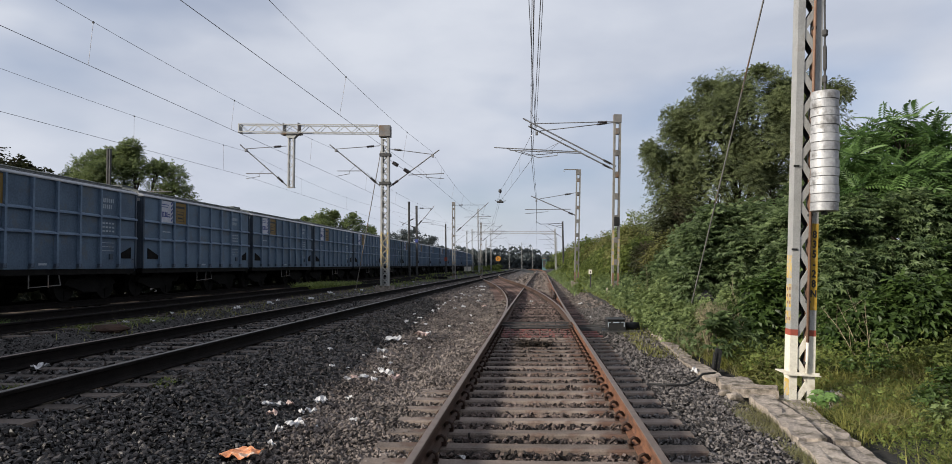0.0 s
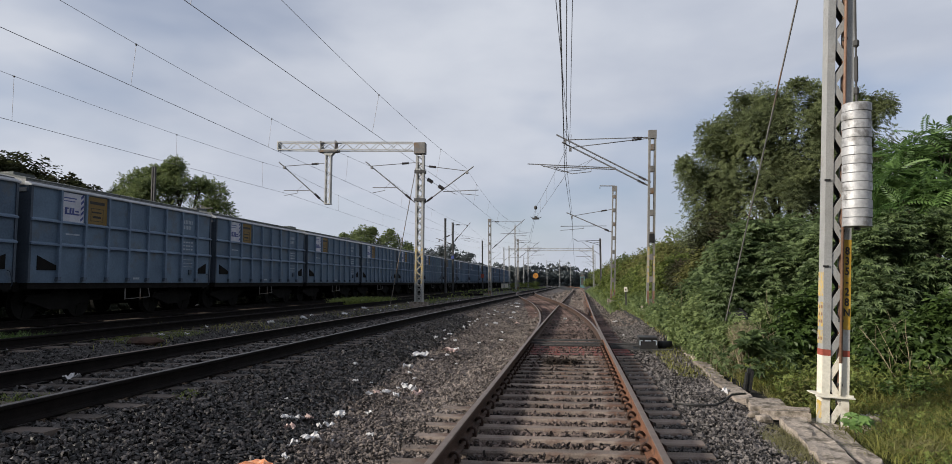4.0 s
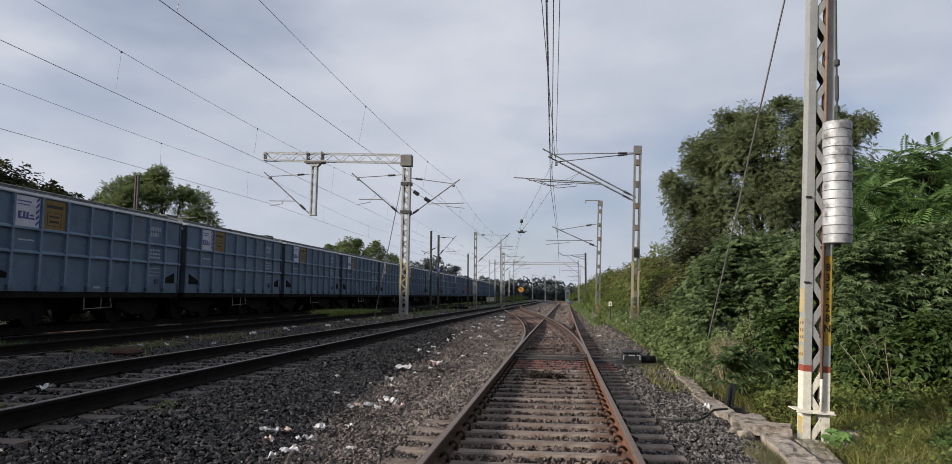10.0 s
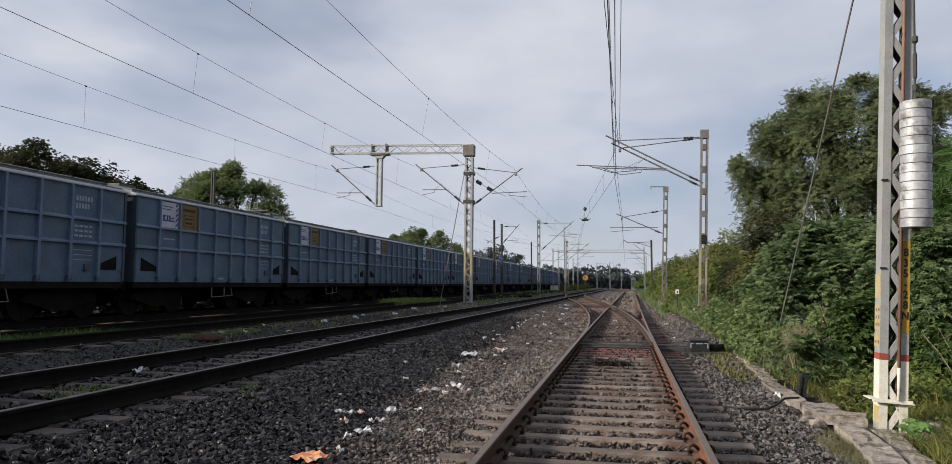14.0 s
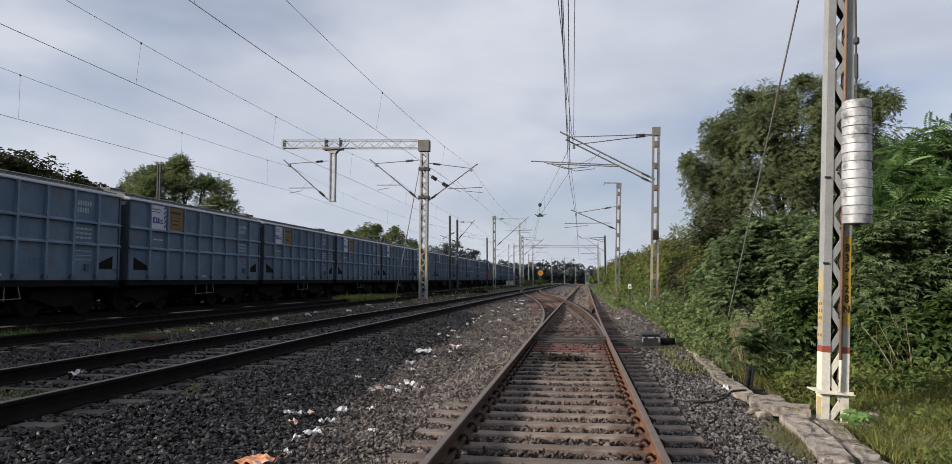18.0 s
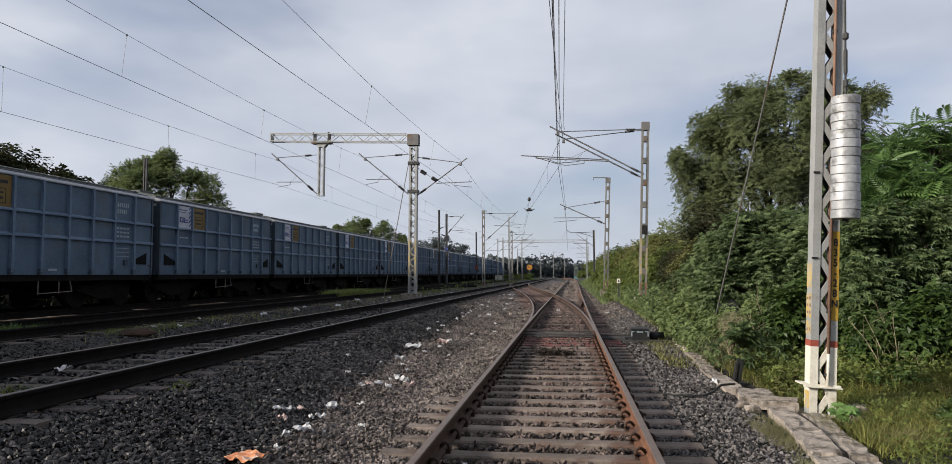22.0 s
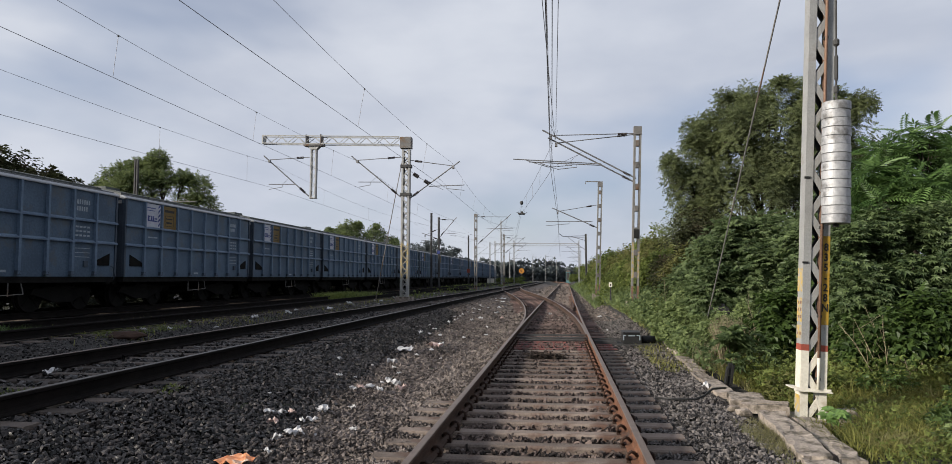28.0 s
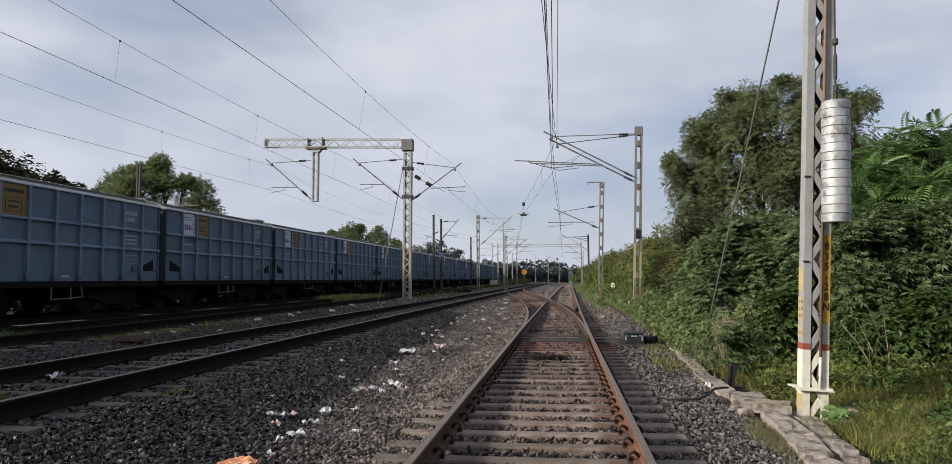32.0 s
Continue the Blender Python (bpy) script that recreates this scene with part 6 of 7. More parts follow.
def bush(bx, by, lobes, count, mat, leaf, name, label, whorl=8, reach=0.16, **kw):
    plant(name, label, "bush", (bx, by, float(ground_z(bx, by))), lobes, leaf, int(count * 2.5), mat, 0.03, "bushes beside the line", whorl, reach, depth=0.8, low=-0.7, gap=0.6, gap_scale=1.7, lift=0.95, open_from=-0.25, open_to=0.7, **kw)


bush(4.1, 15.8, [(3.6, 15.6, 1.6, 0.65, 0.6), (4.2, 15.8, 2.05, 0.7, 0.6), (5.0, 15.8, 2.1, 0.75, 0.65), (3.6, 15.0, 0.95, 0.6, 0.6), (4.5, 15.0, 1.25, 0.8, 0.75)], 2700, M_CASTOR, CASTOR, "castor_bush", "grey-green castor bush with hand-shaped leaves")
bush(5.6, 14.6, [(5.1, 14.2, 1.85, 0.6, 0.55), (5.9, 14.6, 2.0, 0.7, 0.6), (5.2, 13.8, 1.1, 0.7, 0.65), (6.1, 14.0, 1.2, 0.75, 0.7)], 2300, M_CASTOR, CASTOR, "castor_bush", "grey-green castor bush with hand-shaped leaves")
bush(5.3, 11.6, [(4.95, 11.5, 1.7, 0.5, 0.5), (5.6, 11.6, 1.95, 0.55, 0.5), (5.0, 11.2, 0.95, 0.55, 0.55), (5.8, 11.3, 1.1, 0.65, 0.6), (6.4, 11.8, 1.9, 0.6, 0.6)], 1900, M_CASTOR, CASTOR_SMALL, "castor_bush", "dense castor bush behind the mast", size=(0.8, 1.5))
bush(6.9, 11.8, [(6.6, 11.4, 1.0, 0.65, 0.7), (7.3, 11.8, 1.75, 0.75, 0.7), (7.9, 12.0, 1.0, 0.8, 0.8)], 1300, M_DEEP, CASTOR, "castor_bush", "deep green leafy bush beside the mast", size=(0.7, 1.3))
bush(3.2, 16.6, [(3.0, 16.2, 0.35, 0.5, 0.4), (3.3, 16.9, 0.7, 0.55, 0.5), (2.9, 17.3, 0.4, 0.45, 0.4), (3.1, 15.2, 0.3, 0.45, 0.4)], 1500, M_PALE, BROAD, "leafy_shrub", "pale green weeds creeping down to the ballast", size=(0.45, 0.9))
bush(3.35, 13.2, [(3.2, 13.0, 0.2, 0.42, 0.32), (3.6, 13.4, 0.5, 0.45, 0.38), (3.0, 13.6, 0.28, 0.4, 0.35)], 1100, M_PALE, SMALL, "leafy_shrub", "low pale green weeds at the guy anchor", reach=0.08)
bush(4.4, 12.6, [(4.0, 12.4, 0.55, 0.5, 0.45), (4.7, 12.6, 0.75, 0.55, 0.5), (5.1, 12.2, 0.4, 0.5, 0.45)], 1100, M_DEEP, BROAD, "leafy_shrub", "glossy green broad-leaved shrub below the castor bushes", size=(0.9, 1.5))
bush(5.4, 10.4, [(5.0, 10.3, 0.40, 0.42, 0.42), (5.5, 10.4, 0.6, 0.5, 0.5), (6.1, 10.6, 0.55, 0.5, 0.5), (4.7, 10.6, 0.35, 0.4, 0.4)], 1300, M_DEEP, BROAD, "leafy_shrub", "deep green broad-leaved shrub behind the mast", size=(0.8, 1.4))
bush(6.5, 9.9, [(6.3, 9.8, 0.55, 0.42, 0.45), (6.9, 10.0, 0.8, 0.5, 0.5), (6.6, 9.7, 0.2, 0.45, 0.35)], 1100, M_OLIVE, SMALL, "leafy_shrub", "sparse yellowish twiggy shrub in the weeds", reach=0.16, whorl=6)
bush(4.3, 18.5, [(3.7, 18.0, 1.15, 0.65, 0.55), (4.4, 18.5, 1.7, 0.8, 0.7), (5.2, 18.8, 2.0, 0.85, 0.75), (3.5, 18.8, 0.9, 0.6, 0.5)], 2700, M_CASTOR, CASTOR_SMALL, "castor_bush", "grey-green castor bush below the large tree")
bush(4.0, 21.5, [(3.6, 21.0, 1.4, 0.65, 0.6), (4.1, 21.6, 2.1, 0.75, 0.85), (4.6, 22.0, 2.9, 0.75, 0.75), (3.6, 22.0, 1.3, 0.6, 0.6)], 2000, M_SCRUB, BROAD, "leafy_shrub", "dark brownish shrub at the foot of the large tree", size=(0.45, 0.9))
bush(3.9, 19.6, [(3.5, 19.4, 1.25, 0.5, 0.5), (3.9, 19.7, 1.7, 0.55, 0.55), (3.4, 19.8, 0.8, 0.5, 0.45)], 1200, M_OLIVE, BROAD, "leafy_shrub", "yellow-green shrub beside the ballast", size=(0.5, 0.9))
bush(6.8, 18.0, [(6.2, 17.6, 2.3, 0.85, 0.75), (7.2, 18.0, 2.7, 0.95, 0.85), (8.4, 18.2, 2.6, 1.0, 0.9), (6.5, 17.0, 1.2, 0.9, 0.9), (8.0, 17.0, 1.4, 1.0, 0.9)], 3400, M_CASTOR, CASTOR, "castor_bush", "tall castor thicket below the large tree")
bush(10.0, 17.0, [(9.4, 16.4, 2.6, 1.2, 1.1), (11.0, 17.0, 3.0, 1.4, 1.3), (10.0, 15.6, 1.3, 1.2, 1.1)], 2300, M_BRIGHT, CASTOR, "castor_bush", "tall green castor thicket on the bank")
for wx, wy, wr, wh, wm in ((4.25, 7.4, 0.34, 0.26, M_DEEP), (4.75, 8.1, 0.4, 0.3, M_DEEP), (3.9, 6.7, 0.26, 0.2, M_PALE), (3.55, 9.3, 0.3, 0.26, M_WEED), (3.05, 9.4, 0.24, 0.22, M_OLIVE), (4.3, 9.2, 0.36, 0.3, M_DEEP), (5.2, 9.0, 0.4, 0.34, M_WEED)):
    wz = float(ground_z(wx, wy))
    bush(wx, wy, [(wx - 0.4 * wr, wy, wz + 0.6 * wh, 0.7 * wr, 0.6 * wh), (wx + 0.5 * wr, wy + 0.2 * wr, wz + 0.85 * wh, 0.7 * wr, 0.6 * wh), (wx, wy - 0.4 * wr, wz + 0.4 * wh, 0.6 * wr, 0.5 * wh)],
         130, wm, BROAD, "weed_clump", "low clump of broad-leaved weeds in the grass", reach=0.08, size=(0.4, 0.8))
plant("castor_plant", "young castor plant with large pale green leaves", "plant", (3.0, 11.1, float(ground_z(3.0, 11.1))),
      [(2.85, 11.0, 0.20, 0.26, 0.2), (3.1, 11.2, 0.34, 0.26, 0.2), (3.2, 10.9, 0.08, 0.26, 0.2), (2.95, 10.8, -0.02, 0.22, 0.15)], palmate(9, 0.19, 0.085), 64, M_CASTOR, 0.02, "bushes beside the line", whorl=6, reach=0.18, lift=1.0, open_from=-0.1, roll=0.15, size=(0.8, 1.3))
# the long hedge of scrub beside the line, running into the distance
for i, (x, y, r, hh, mt) in enumerate([(4.0, 27.5, 1.0, 2.4, M_WEED), (4.6, 30, 1.3, 3.0, M_OLIVE), (4.2, 33.5, 1.2, 2.2, M_WEED), (5.4, 36, 1.8, 3.2, M_WEED), (4.3, 40, 1.3, 2.2, M_WEED), (5.8, 44, 2.0, 3.6, M_OLIVE), (4.3, 47, 1.2, 2.0, M_WEED),
                                        (6.2, 52, 2.2, 3.6, M_OLIVE), (4.6, 57, 1.5, 2.3, M_WEED), (6.0, 63, 2.3, 3.6, M_WEED), (4.7, 70, 1.7, 2.5, M_WEED), (6.6, 78, 2.6, 4.0, M_OLIVE), (5.0, 88, 2.0, 3.0, M_WEED), (7.0, 100, 3.0, 4.4, M_WEED),
                                        (5.6, 115, 2.4, 3.4, M_WEED), (3.9, 148, 1.6, 1.9, M_WEED), (8.0, 132, 3.6, 5.4, M_NEEM), (6.4, 150, 3.0, 4.2, M_WEED), (-9.4, 146, 1.8, 1.3, M_WEED), (-12.2, 140, 1.6, 1.2, M_WEED), (8.5, 38, 2.8, 4.6, M_NEEM), (9.5, 48, 3.0, 5.0, M_NEEM), (10, 60, 3.4, 5.4, M_WEED), (12, 30, 3, 4.6, M_NEEM)]):
    z = float(ground_z(x, y))
    hh *= 0.86
    lobes = [(x + r * 0.55 * math.cos(k * 2.4 + i), y + r * 0.55 * math.sin(k * 2.4 + i), z + hh * (0.28 + 0.16 * k), r * (0.75 - 0.07 * k), hh * (0.36 - 0.03 * k)) for k in range(4)]
    far = y > 50
    plant("scrub_bush", "dark green scrub bush" if mt is M_NEEM else "yellow-green roadside scrub bush", "bush", (x, y, z), lobes, FAR_LEAF if far else BROAD,
          (2000 if far else 4500), mt, 0.04, "scrub beside the line", 7, 0.3 if far else 0.2, depth=0.5, gap=0.5, size=(0.6, 1.0) if far else (0.55, 1.1))
# low scrub added beyond the goods train to block the bright view under it
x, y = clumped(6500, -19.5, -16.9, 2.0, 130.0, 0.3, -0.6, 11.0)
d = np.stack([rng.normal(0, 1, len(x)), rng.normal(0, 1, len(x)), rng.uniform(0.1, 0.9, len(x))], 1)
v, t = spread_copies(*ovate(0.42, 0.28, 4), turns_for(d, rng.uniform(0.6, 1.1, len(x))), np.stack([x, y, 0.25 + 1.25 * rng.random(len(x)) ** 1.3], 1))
tagged(new("siding_scrub", array_mesh("siding_scrub", v, t, M_THICKET)), "added dark scrub closing the view under the goods train", "weeds", kind="stuff")


# trees behind the train
def tree(x, y, lobes, count, label, mat=None, gap_scale=0.8, leaf=None, gap=0.9):
    far = y > 50
    plant("tree", label, "tree", (x, y, 0.3), lobes, leaf or (FAR_LEAF if far else FEATHER), count, mat or M_LEFT_TREE, 0.2, "trees behind the train", 7, 0.34 if far else 0.26, depth=0.7, gap=gap, gap_scale=gap_scale, tufts=2, size=(0.7, 1.2), lift=1.0, open_from=0.0, open_to=1.2)


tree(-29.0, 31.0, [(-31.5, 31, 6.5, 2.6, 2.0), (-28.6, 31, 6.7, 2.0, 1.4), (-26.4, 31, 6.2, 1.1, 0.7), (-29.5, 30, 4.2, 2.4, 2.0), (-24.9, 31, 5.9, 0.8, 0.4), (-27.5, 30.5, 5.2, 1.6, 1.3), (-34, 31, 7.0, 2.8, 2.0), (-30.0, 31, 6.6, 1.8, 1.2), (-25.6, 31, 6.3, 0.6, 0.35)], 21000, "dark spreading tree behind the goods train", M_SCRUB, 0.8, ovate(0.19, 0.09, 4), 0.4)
tree(-20.2, 32.0, [(-23.4, 32, 5.4, 0.7, 0.8), (-22.5, 32, 6.3, 0.7, 0.7), (-21.7, 32, 6.9, 0.5, 0.5), (-20.9, 32, 6.7, 0.6, 0.8), (-20.3, 32, 7.2, 0.28, 0.45), (-19.9, 32, 6.1, 0.8, 0.8), (-19.0, 32, 6.0, 0.4, 0.6), (-18.7, 32, 5.0, 0.6, 0.8), (-21.2, 31.5, 5.0, 1.6, 1.2), (-17.9, 32, 5.4, 0.28, 0.8), (-17.6, 32, 4.8, 0.45, 0.6), (-22.2, 31.6, 5.4, 0.9, 0.8)], 7500, "light green feathery tree behind the goods train", gap_scale=1.4)
tree(-26.0, 82.0, [(-29.0, 82, 6.0, 2.0, 1.3), (-26.6, 82, 7.1, 1.6, 1.4), (-24.8, 82, 6.7, 1.3, 1.1), (-23.0, 82, 6.5, 1.5, 1.3), (-21.2, 82, 5.5, 1.3, 1.0), (-26.0, 81, 4.6, 3.0, 1.8), (-31.5, 82, 5.3, 1.6, 1.1)], 7500, "green tree rising behind the goods train")
tree(-36.0, 84.0, [(-37, 84, 5.2, 3.4, 1.2), (-33, 84, 5.4, 2.6, 1.2)], 2600, "low green tree behind the goods train")
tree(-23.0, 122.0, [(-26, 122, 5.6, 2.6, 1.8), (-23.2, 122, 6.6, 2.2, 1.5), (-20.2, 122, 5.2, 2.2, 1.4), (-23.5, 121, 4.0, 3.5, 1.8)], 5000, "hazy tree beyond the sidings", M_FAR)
# distant woods that close the view
wood_places, wood_dirs = [], []
for ring, (dist, height) in enumerate(((240, 6.0), (320, 12.5))):
    for a in np.concatenate([np.arange(-24, 30, 0.5), np.arange(30, 336, 3.0)]):
        d = dist * (1 + 0.08 * math.sin(a * 0.21 + ring))
        hh = height * (0.8 + 0.55 * noise.noise(Vector((a * 0.33, ring * 9.0, 0.5))) + 0.2 * noise.noise(Vector((a * 1.7, ring * 9.0, 3.5)))) * 1.1
        n = 130 if a < 30 else 12
        p = rng.normal(0, 1, (n, 3))
        p /= np.linalg.norm(p, axis=1, keepdims=True)
        wood_dirs.append(p + np.array([0, 0, 0.3]))
        wood_places.append(np.array([d * math.sin(radians(a)), d * math.cos(radians(a)), hh * 0.42]) + p * np.array([3.0, 3.0, hh * 0.5]) * rng.uniform(0.5, 1.05, (n, 1)))
wp, wd = np.concatenate(wood_places), np.concatenate(wood_dirs)
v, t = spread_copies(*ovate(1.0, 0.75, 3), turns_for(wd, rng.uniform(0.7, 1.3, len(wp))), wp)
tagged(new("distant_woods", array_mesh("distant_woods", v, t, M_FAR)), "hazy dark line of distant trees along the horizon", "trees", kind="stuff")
ridge = Geo()
steps = [0.5 * k for k in range(721)]
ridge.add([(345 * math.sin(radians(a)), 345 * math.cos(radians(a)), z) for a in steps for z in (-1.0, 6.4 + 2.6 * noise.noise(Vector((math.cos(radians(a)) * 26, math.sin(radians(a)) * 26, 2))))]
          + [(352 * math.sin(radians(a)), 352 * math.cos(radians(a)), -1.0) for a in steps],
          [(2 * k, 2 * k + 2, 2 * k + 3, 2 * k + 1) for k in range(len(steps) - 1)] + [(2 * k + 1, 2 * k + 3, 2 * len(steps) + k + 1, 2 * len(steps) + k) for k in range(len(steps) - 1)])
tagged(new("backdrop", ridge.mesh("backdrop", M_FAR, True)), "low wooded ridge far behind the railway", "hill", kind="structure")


# grass and weeds
def blade_patch(name, label, x, y, height, mat, width=0.012, lean=0.35, category="grass"):
    """Bent grass blades rooted in the ground."""
    n = len(x)
    z = ground_z(x, y)
    a = rng.uniform(0, 2 * np.pi, n)
    h = height * rng.uniform(0.5, 1.3, n)
    w = width * rng.uniform(0.6, 1.4, n)
    side = np.stack([np.cos(a), np.sin(a), np.zeros(n)], 1)
    bend = np.stack([-np.sin(a), np.cos(a), np.zeros(n)], 1) * (h * lean * rng.normal(1, 0.6, n))[:, None]
    root = np.stack([x, y, z - 0.02], 1)
    up = np.array([0, 0, 1.0])
    mid, tip = root + bend * 0.35 + up * (h * 0.6)[:, None], root + bend + up * h[:, None]
    verts = np.stack([root - side * w[:, None] / 2, root + side * w[:, None] / 2, mid + side * w[:, None] * 0.4, mid - side * w[:, None] * 0.4, tip], 1).reshape(-1, 3)
    tris = (np.array([(0, 1, 2), (0, 2, 3), (3, 2, 4)])[None] + 5 * np.arange(n)[:, None, None]).reshape(-1, 3)
    return tagged(new(name, array_mesh(name, verts, tris, mat)), label, category, kind="stuff")


x, y = clumped(30000, 2.84, 7.5, 4.2, 12.0, 0.9, -0.15, 1.0)
keep = ~((x < 3.45) & (y > 7.65) & (y < 8.5))
blade_patch("long_grass", "sunlit yellow-green long grass round the mast", x[keep], y[keep], 0.19, M_GRASS, 0.008, 1.6)
x, y = clumped(11000, 3.0, 7.2, 8.8, 12.4, 0.8, -0.05, 13.0)
keep = ~((x < 3.45) & (y < 9.0))
blade_patch("tall_grass", "tall arching grass at the foot of the bushes", x[keep], y[keep], 0.28, M_GRASS, 0.010, 1.5)
x, y = clumped(900, 2.75, 3.9, 11.6, 15.5, 0.8, -0.2, 14.0)
blade_patch("tall_grass", "pale dry grass and weeds at the edge of the bushes", x, y, 0.17, M_PALE, 0.008, 1.2)
x, y = rng.normal(3.15, 0.22, 900), rng.normal(12.6, 0.3, 900)
blade_patch("dry_weeds", "pale dry flowering weeds before the bushes", x, y, 0.5, M_DRY, 0.0045, 0.8, "weeds")
x, y = clumped(4200, 2.06, 2.42, 5.4, 7.8, 1.5, -0.1, 3.0)
blade_patch("verge_grass", "tuft of thin grass growing over the ballast edge", x, y, 0.085, M_STRAW, 0.004, 0.9)
x, y = clumped(1000, 1.85, 2.5, 11.5, 16.5, 0.8, 0.1, 4.0)
blade_patch("verge_grass", "sparse weeds on the ballast edge", x, y, 0.12, M_GRASS, 0.010, 0.8)
x, y = clumped(8000, 2.5, 4.2, 11.0, 34.0, 0.5, -0.2, 5.0)
blade_patch("bank_grass", "long grass on the bank below the bushes", x, y, 0.12, M_GRASS, 0.012, 1.1)
x, y = clumped(9000, 1.9, 4.0, 34.0, 110.0, 0.2, -0.2, 6.0)
blade_patch("bank_grass", "yellow-green grass along the bank", x, y, 0.38, M_PALE, 0.05, 0.8)
for x0, x1, y0, y1, n, tall in [(-11.4, -9.0, 30.4, 34.2, 4600, 0.36), (-11.6, -9.0, 35.5, 47.0, 160, 0.2), (-11.2, -9.4, 9.4, 11.6, 2600, 0.21), (-9.9, -8.0, 11.6, 14.4, 2600, 0.07), (-5.7, -5.0, 5.7, 6.4, 500, 0.07), (-3.93, -3.72, 6.5, 6.85, 120, 0.06)]:
    x, y = clumped(n, x0, x1, y0, y1, 0.5, -0.5, x0)
    blade_patch("siding_grass", "fresh green grass overgrowing the siding" if tall > 0.2 else "low yellow-green weeds on the ballast", x, y, tall, M_WEED if tall < 0.2 or y0 > 20 else M_BRIGHT, 0.03 if y0 > 20 else 0.012, 0.7)
x, y = clumped(500, -8.9, -7.4, 33.0, 62.0, 0.25, 0.1, 7.0)
blade_patch("siding_grass", "grass growing between the siding tracks", x, y, 0.17, M_WEED, 0.03, 0.9)
x, y = clumped(3000, -12.0, -7.4, 9.0, 33.0, 0.35, 0.15, 8.0)
blade_patch("siding_grass", "dark patches of weeds between the tracks", x, y, 0.12, M_GRASS, 0.014, 0.9)
x, y = clumped(1100, -13.0, -6.8, 62.0, 170.0, 0.12, 0.1, 9.0)
blade_patch("siding_grass", "weeds between the far tracks", x, y, 0.3, M_WEED, 0.10, 0.8)

for name, label, n, x0, x1, y0, y1, lo, hi, leaf, mat, big in [
    ("ground_weeds", "low sunlit leafy weeds round the mast", 24000, 2.95, 7.5, 4.4, 11.5, 0.03, 0.26, SMALL, M_WEED, (0.25, 0.65)),
    ("thicket_weeds", "leafy undergrowth below the bushes", 5000, 3.7, 8.0, 10.6, 14.5, 0.05, 0.75, BROAD, M_DEEP, (0.5, 1.0)),
    ("thicket_weeds", "yellow-green undergrowth at the foot of the bushes", 13000, 2.9, 6.8, 9.3, 12.8, 0.05, 0.5, SMALL, M_WEED, (0.4, 1.0)),
    ("bank_weeds", "low leafy weeds spreading down the bank", 12000, 2.5, 4.2, 13.5, 34.0, 0.03, 0.6, BROAD, M_PALE, (0.4, 0.9)),
    ("bank_creeper", "creeping hand-leaved weeds beside the ballast", 4200, 2.6, 3.9, 12.0, 28.0, 0.05, 0.65, CASTOR, M_CASTOR, (0.5, 0.9)),
    ("bank_weeds", "yellow-green weeds along the far bank", 2600, 2.2, 4.6, 32.0, 90.0, 0.05, 0.9, FAR_LEAF, M_WEED, (0.4, 0.8)),
    ("siding_weeds", "low green weeds beside the sidings", 90, -9.0, -7.4, 33.0, 60.0, 0.03, 0.45, FAR_LEAF, M_WEED, (0.3, 0.6))]:
    x, y = clumped(n, x0, x1, y0, y1, 0.6, -0.1, len(name) + y0)
    keep = ~((x < 3.45) & (y > 7.65) & (y < 8.5))
    x, y = x[keep], y[keep]
    d = np.stack([rng.normal(0, 1, len(x)), rng.normal(0, 1, len(x)), rng.uniform(0.1, 0.9, len(x))], 1)
    places = np.stack([x, y, ground_z(x, y) + rng.uniform(lo, hi, len(x)) * rng.random(len(x))], 1)
    v, t = spread_copies(*leaf, turns_for(d, rng.uniform(*big, len(x))), places)
    tagged(new(name, array_mesh(name, v, t, mat)), label, "weeds", kind="stuff")
x, y = rng.uniform(3.8, 6.6, 40), rng.uniform(10.0, 14, 40)
stems = Geo()
for a, b in zip(x, y):
    h = rng.uniform(0.2, 0.6)
    q = (a + rng.normal(0, 0.2), b + rng.normal(0, 0.1), float(ground_z(a, b)) + h)
    stems.tube([(a, b, float(ground_z(a, b))), q], [0.006, 0.003], 4)
tagged(new("dry_stems", stems.mesh("dry_stems", M_DRY)), "bare dry weed stems among the bushes", "weeds", kind="stuff")


def bare_shrub(x, y, height, stems, spread, label):
    """Leafless forking stems from one root."""
    z = float(ground_z(x, y))
    p = thing("bare_shrub", label, "shrub", (x, y, z))
    for k in range(stems):
        g = Geo()
        way = Vector((rng.normal(0, spread), rng.normal(0, spread * 0.5), 1.0)).normalized()
        h = height * rng.uniform(0.7, 1.05)
        at = [Vector((0, 0, -0.05)) + way * h * f + Vector((rng.normal(0, 0.02), rng.normal(0, 0.02), 0)) * (f > 0) for f in (0, 0.35, 0.7, 1.0)]
        g.tube(at, [0.008, 0.007, 0.005, 0.003], 5)
        for f in (0.4, 0.55, 0.7, 0.85):
            root = at[0].lerp(at[3], f)
            side = Vector((rng.normal(0, 0.6), rng.normal(0, 0.3), 0.8)).normalized() * h * rng.uniform(0.15, 0.35)
            g.tube([root, root + side * 0.5 + Vector((0, 0, -0.01)), root + side], [0.004, 0.0032, 0.002], 4)
        part("stem", g, M_DRY, p)


bare_shrub(4.75, 10.1, 1.1, 5, 0.3, "pale leafless forking shrub beside the mast")
bare_shrub(5.0, 9.9, 0.5, 6, 0.6, "low pale leafless twigs in the weeds")
bare_shrub(3.75, 12.3, 1.3, 3, 0.25, "pale bare twigs standing before the castor bushes")
bare_shrub(3.05, 18.6, 1.9, 1, 0.06, "single thin bare sapling on the bank")
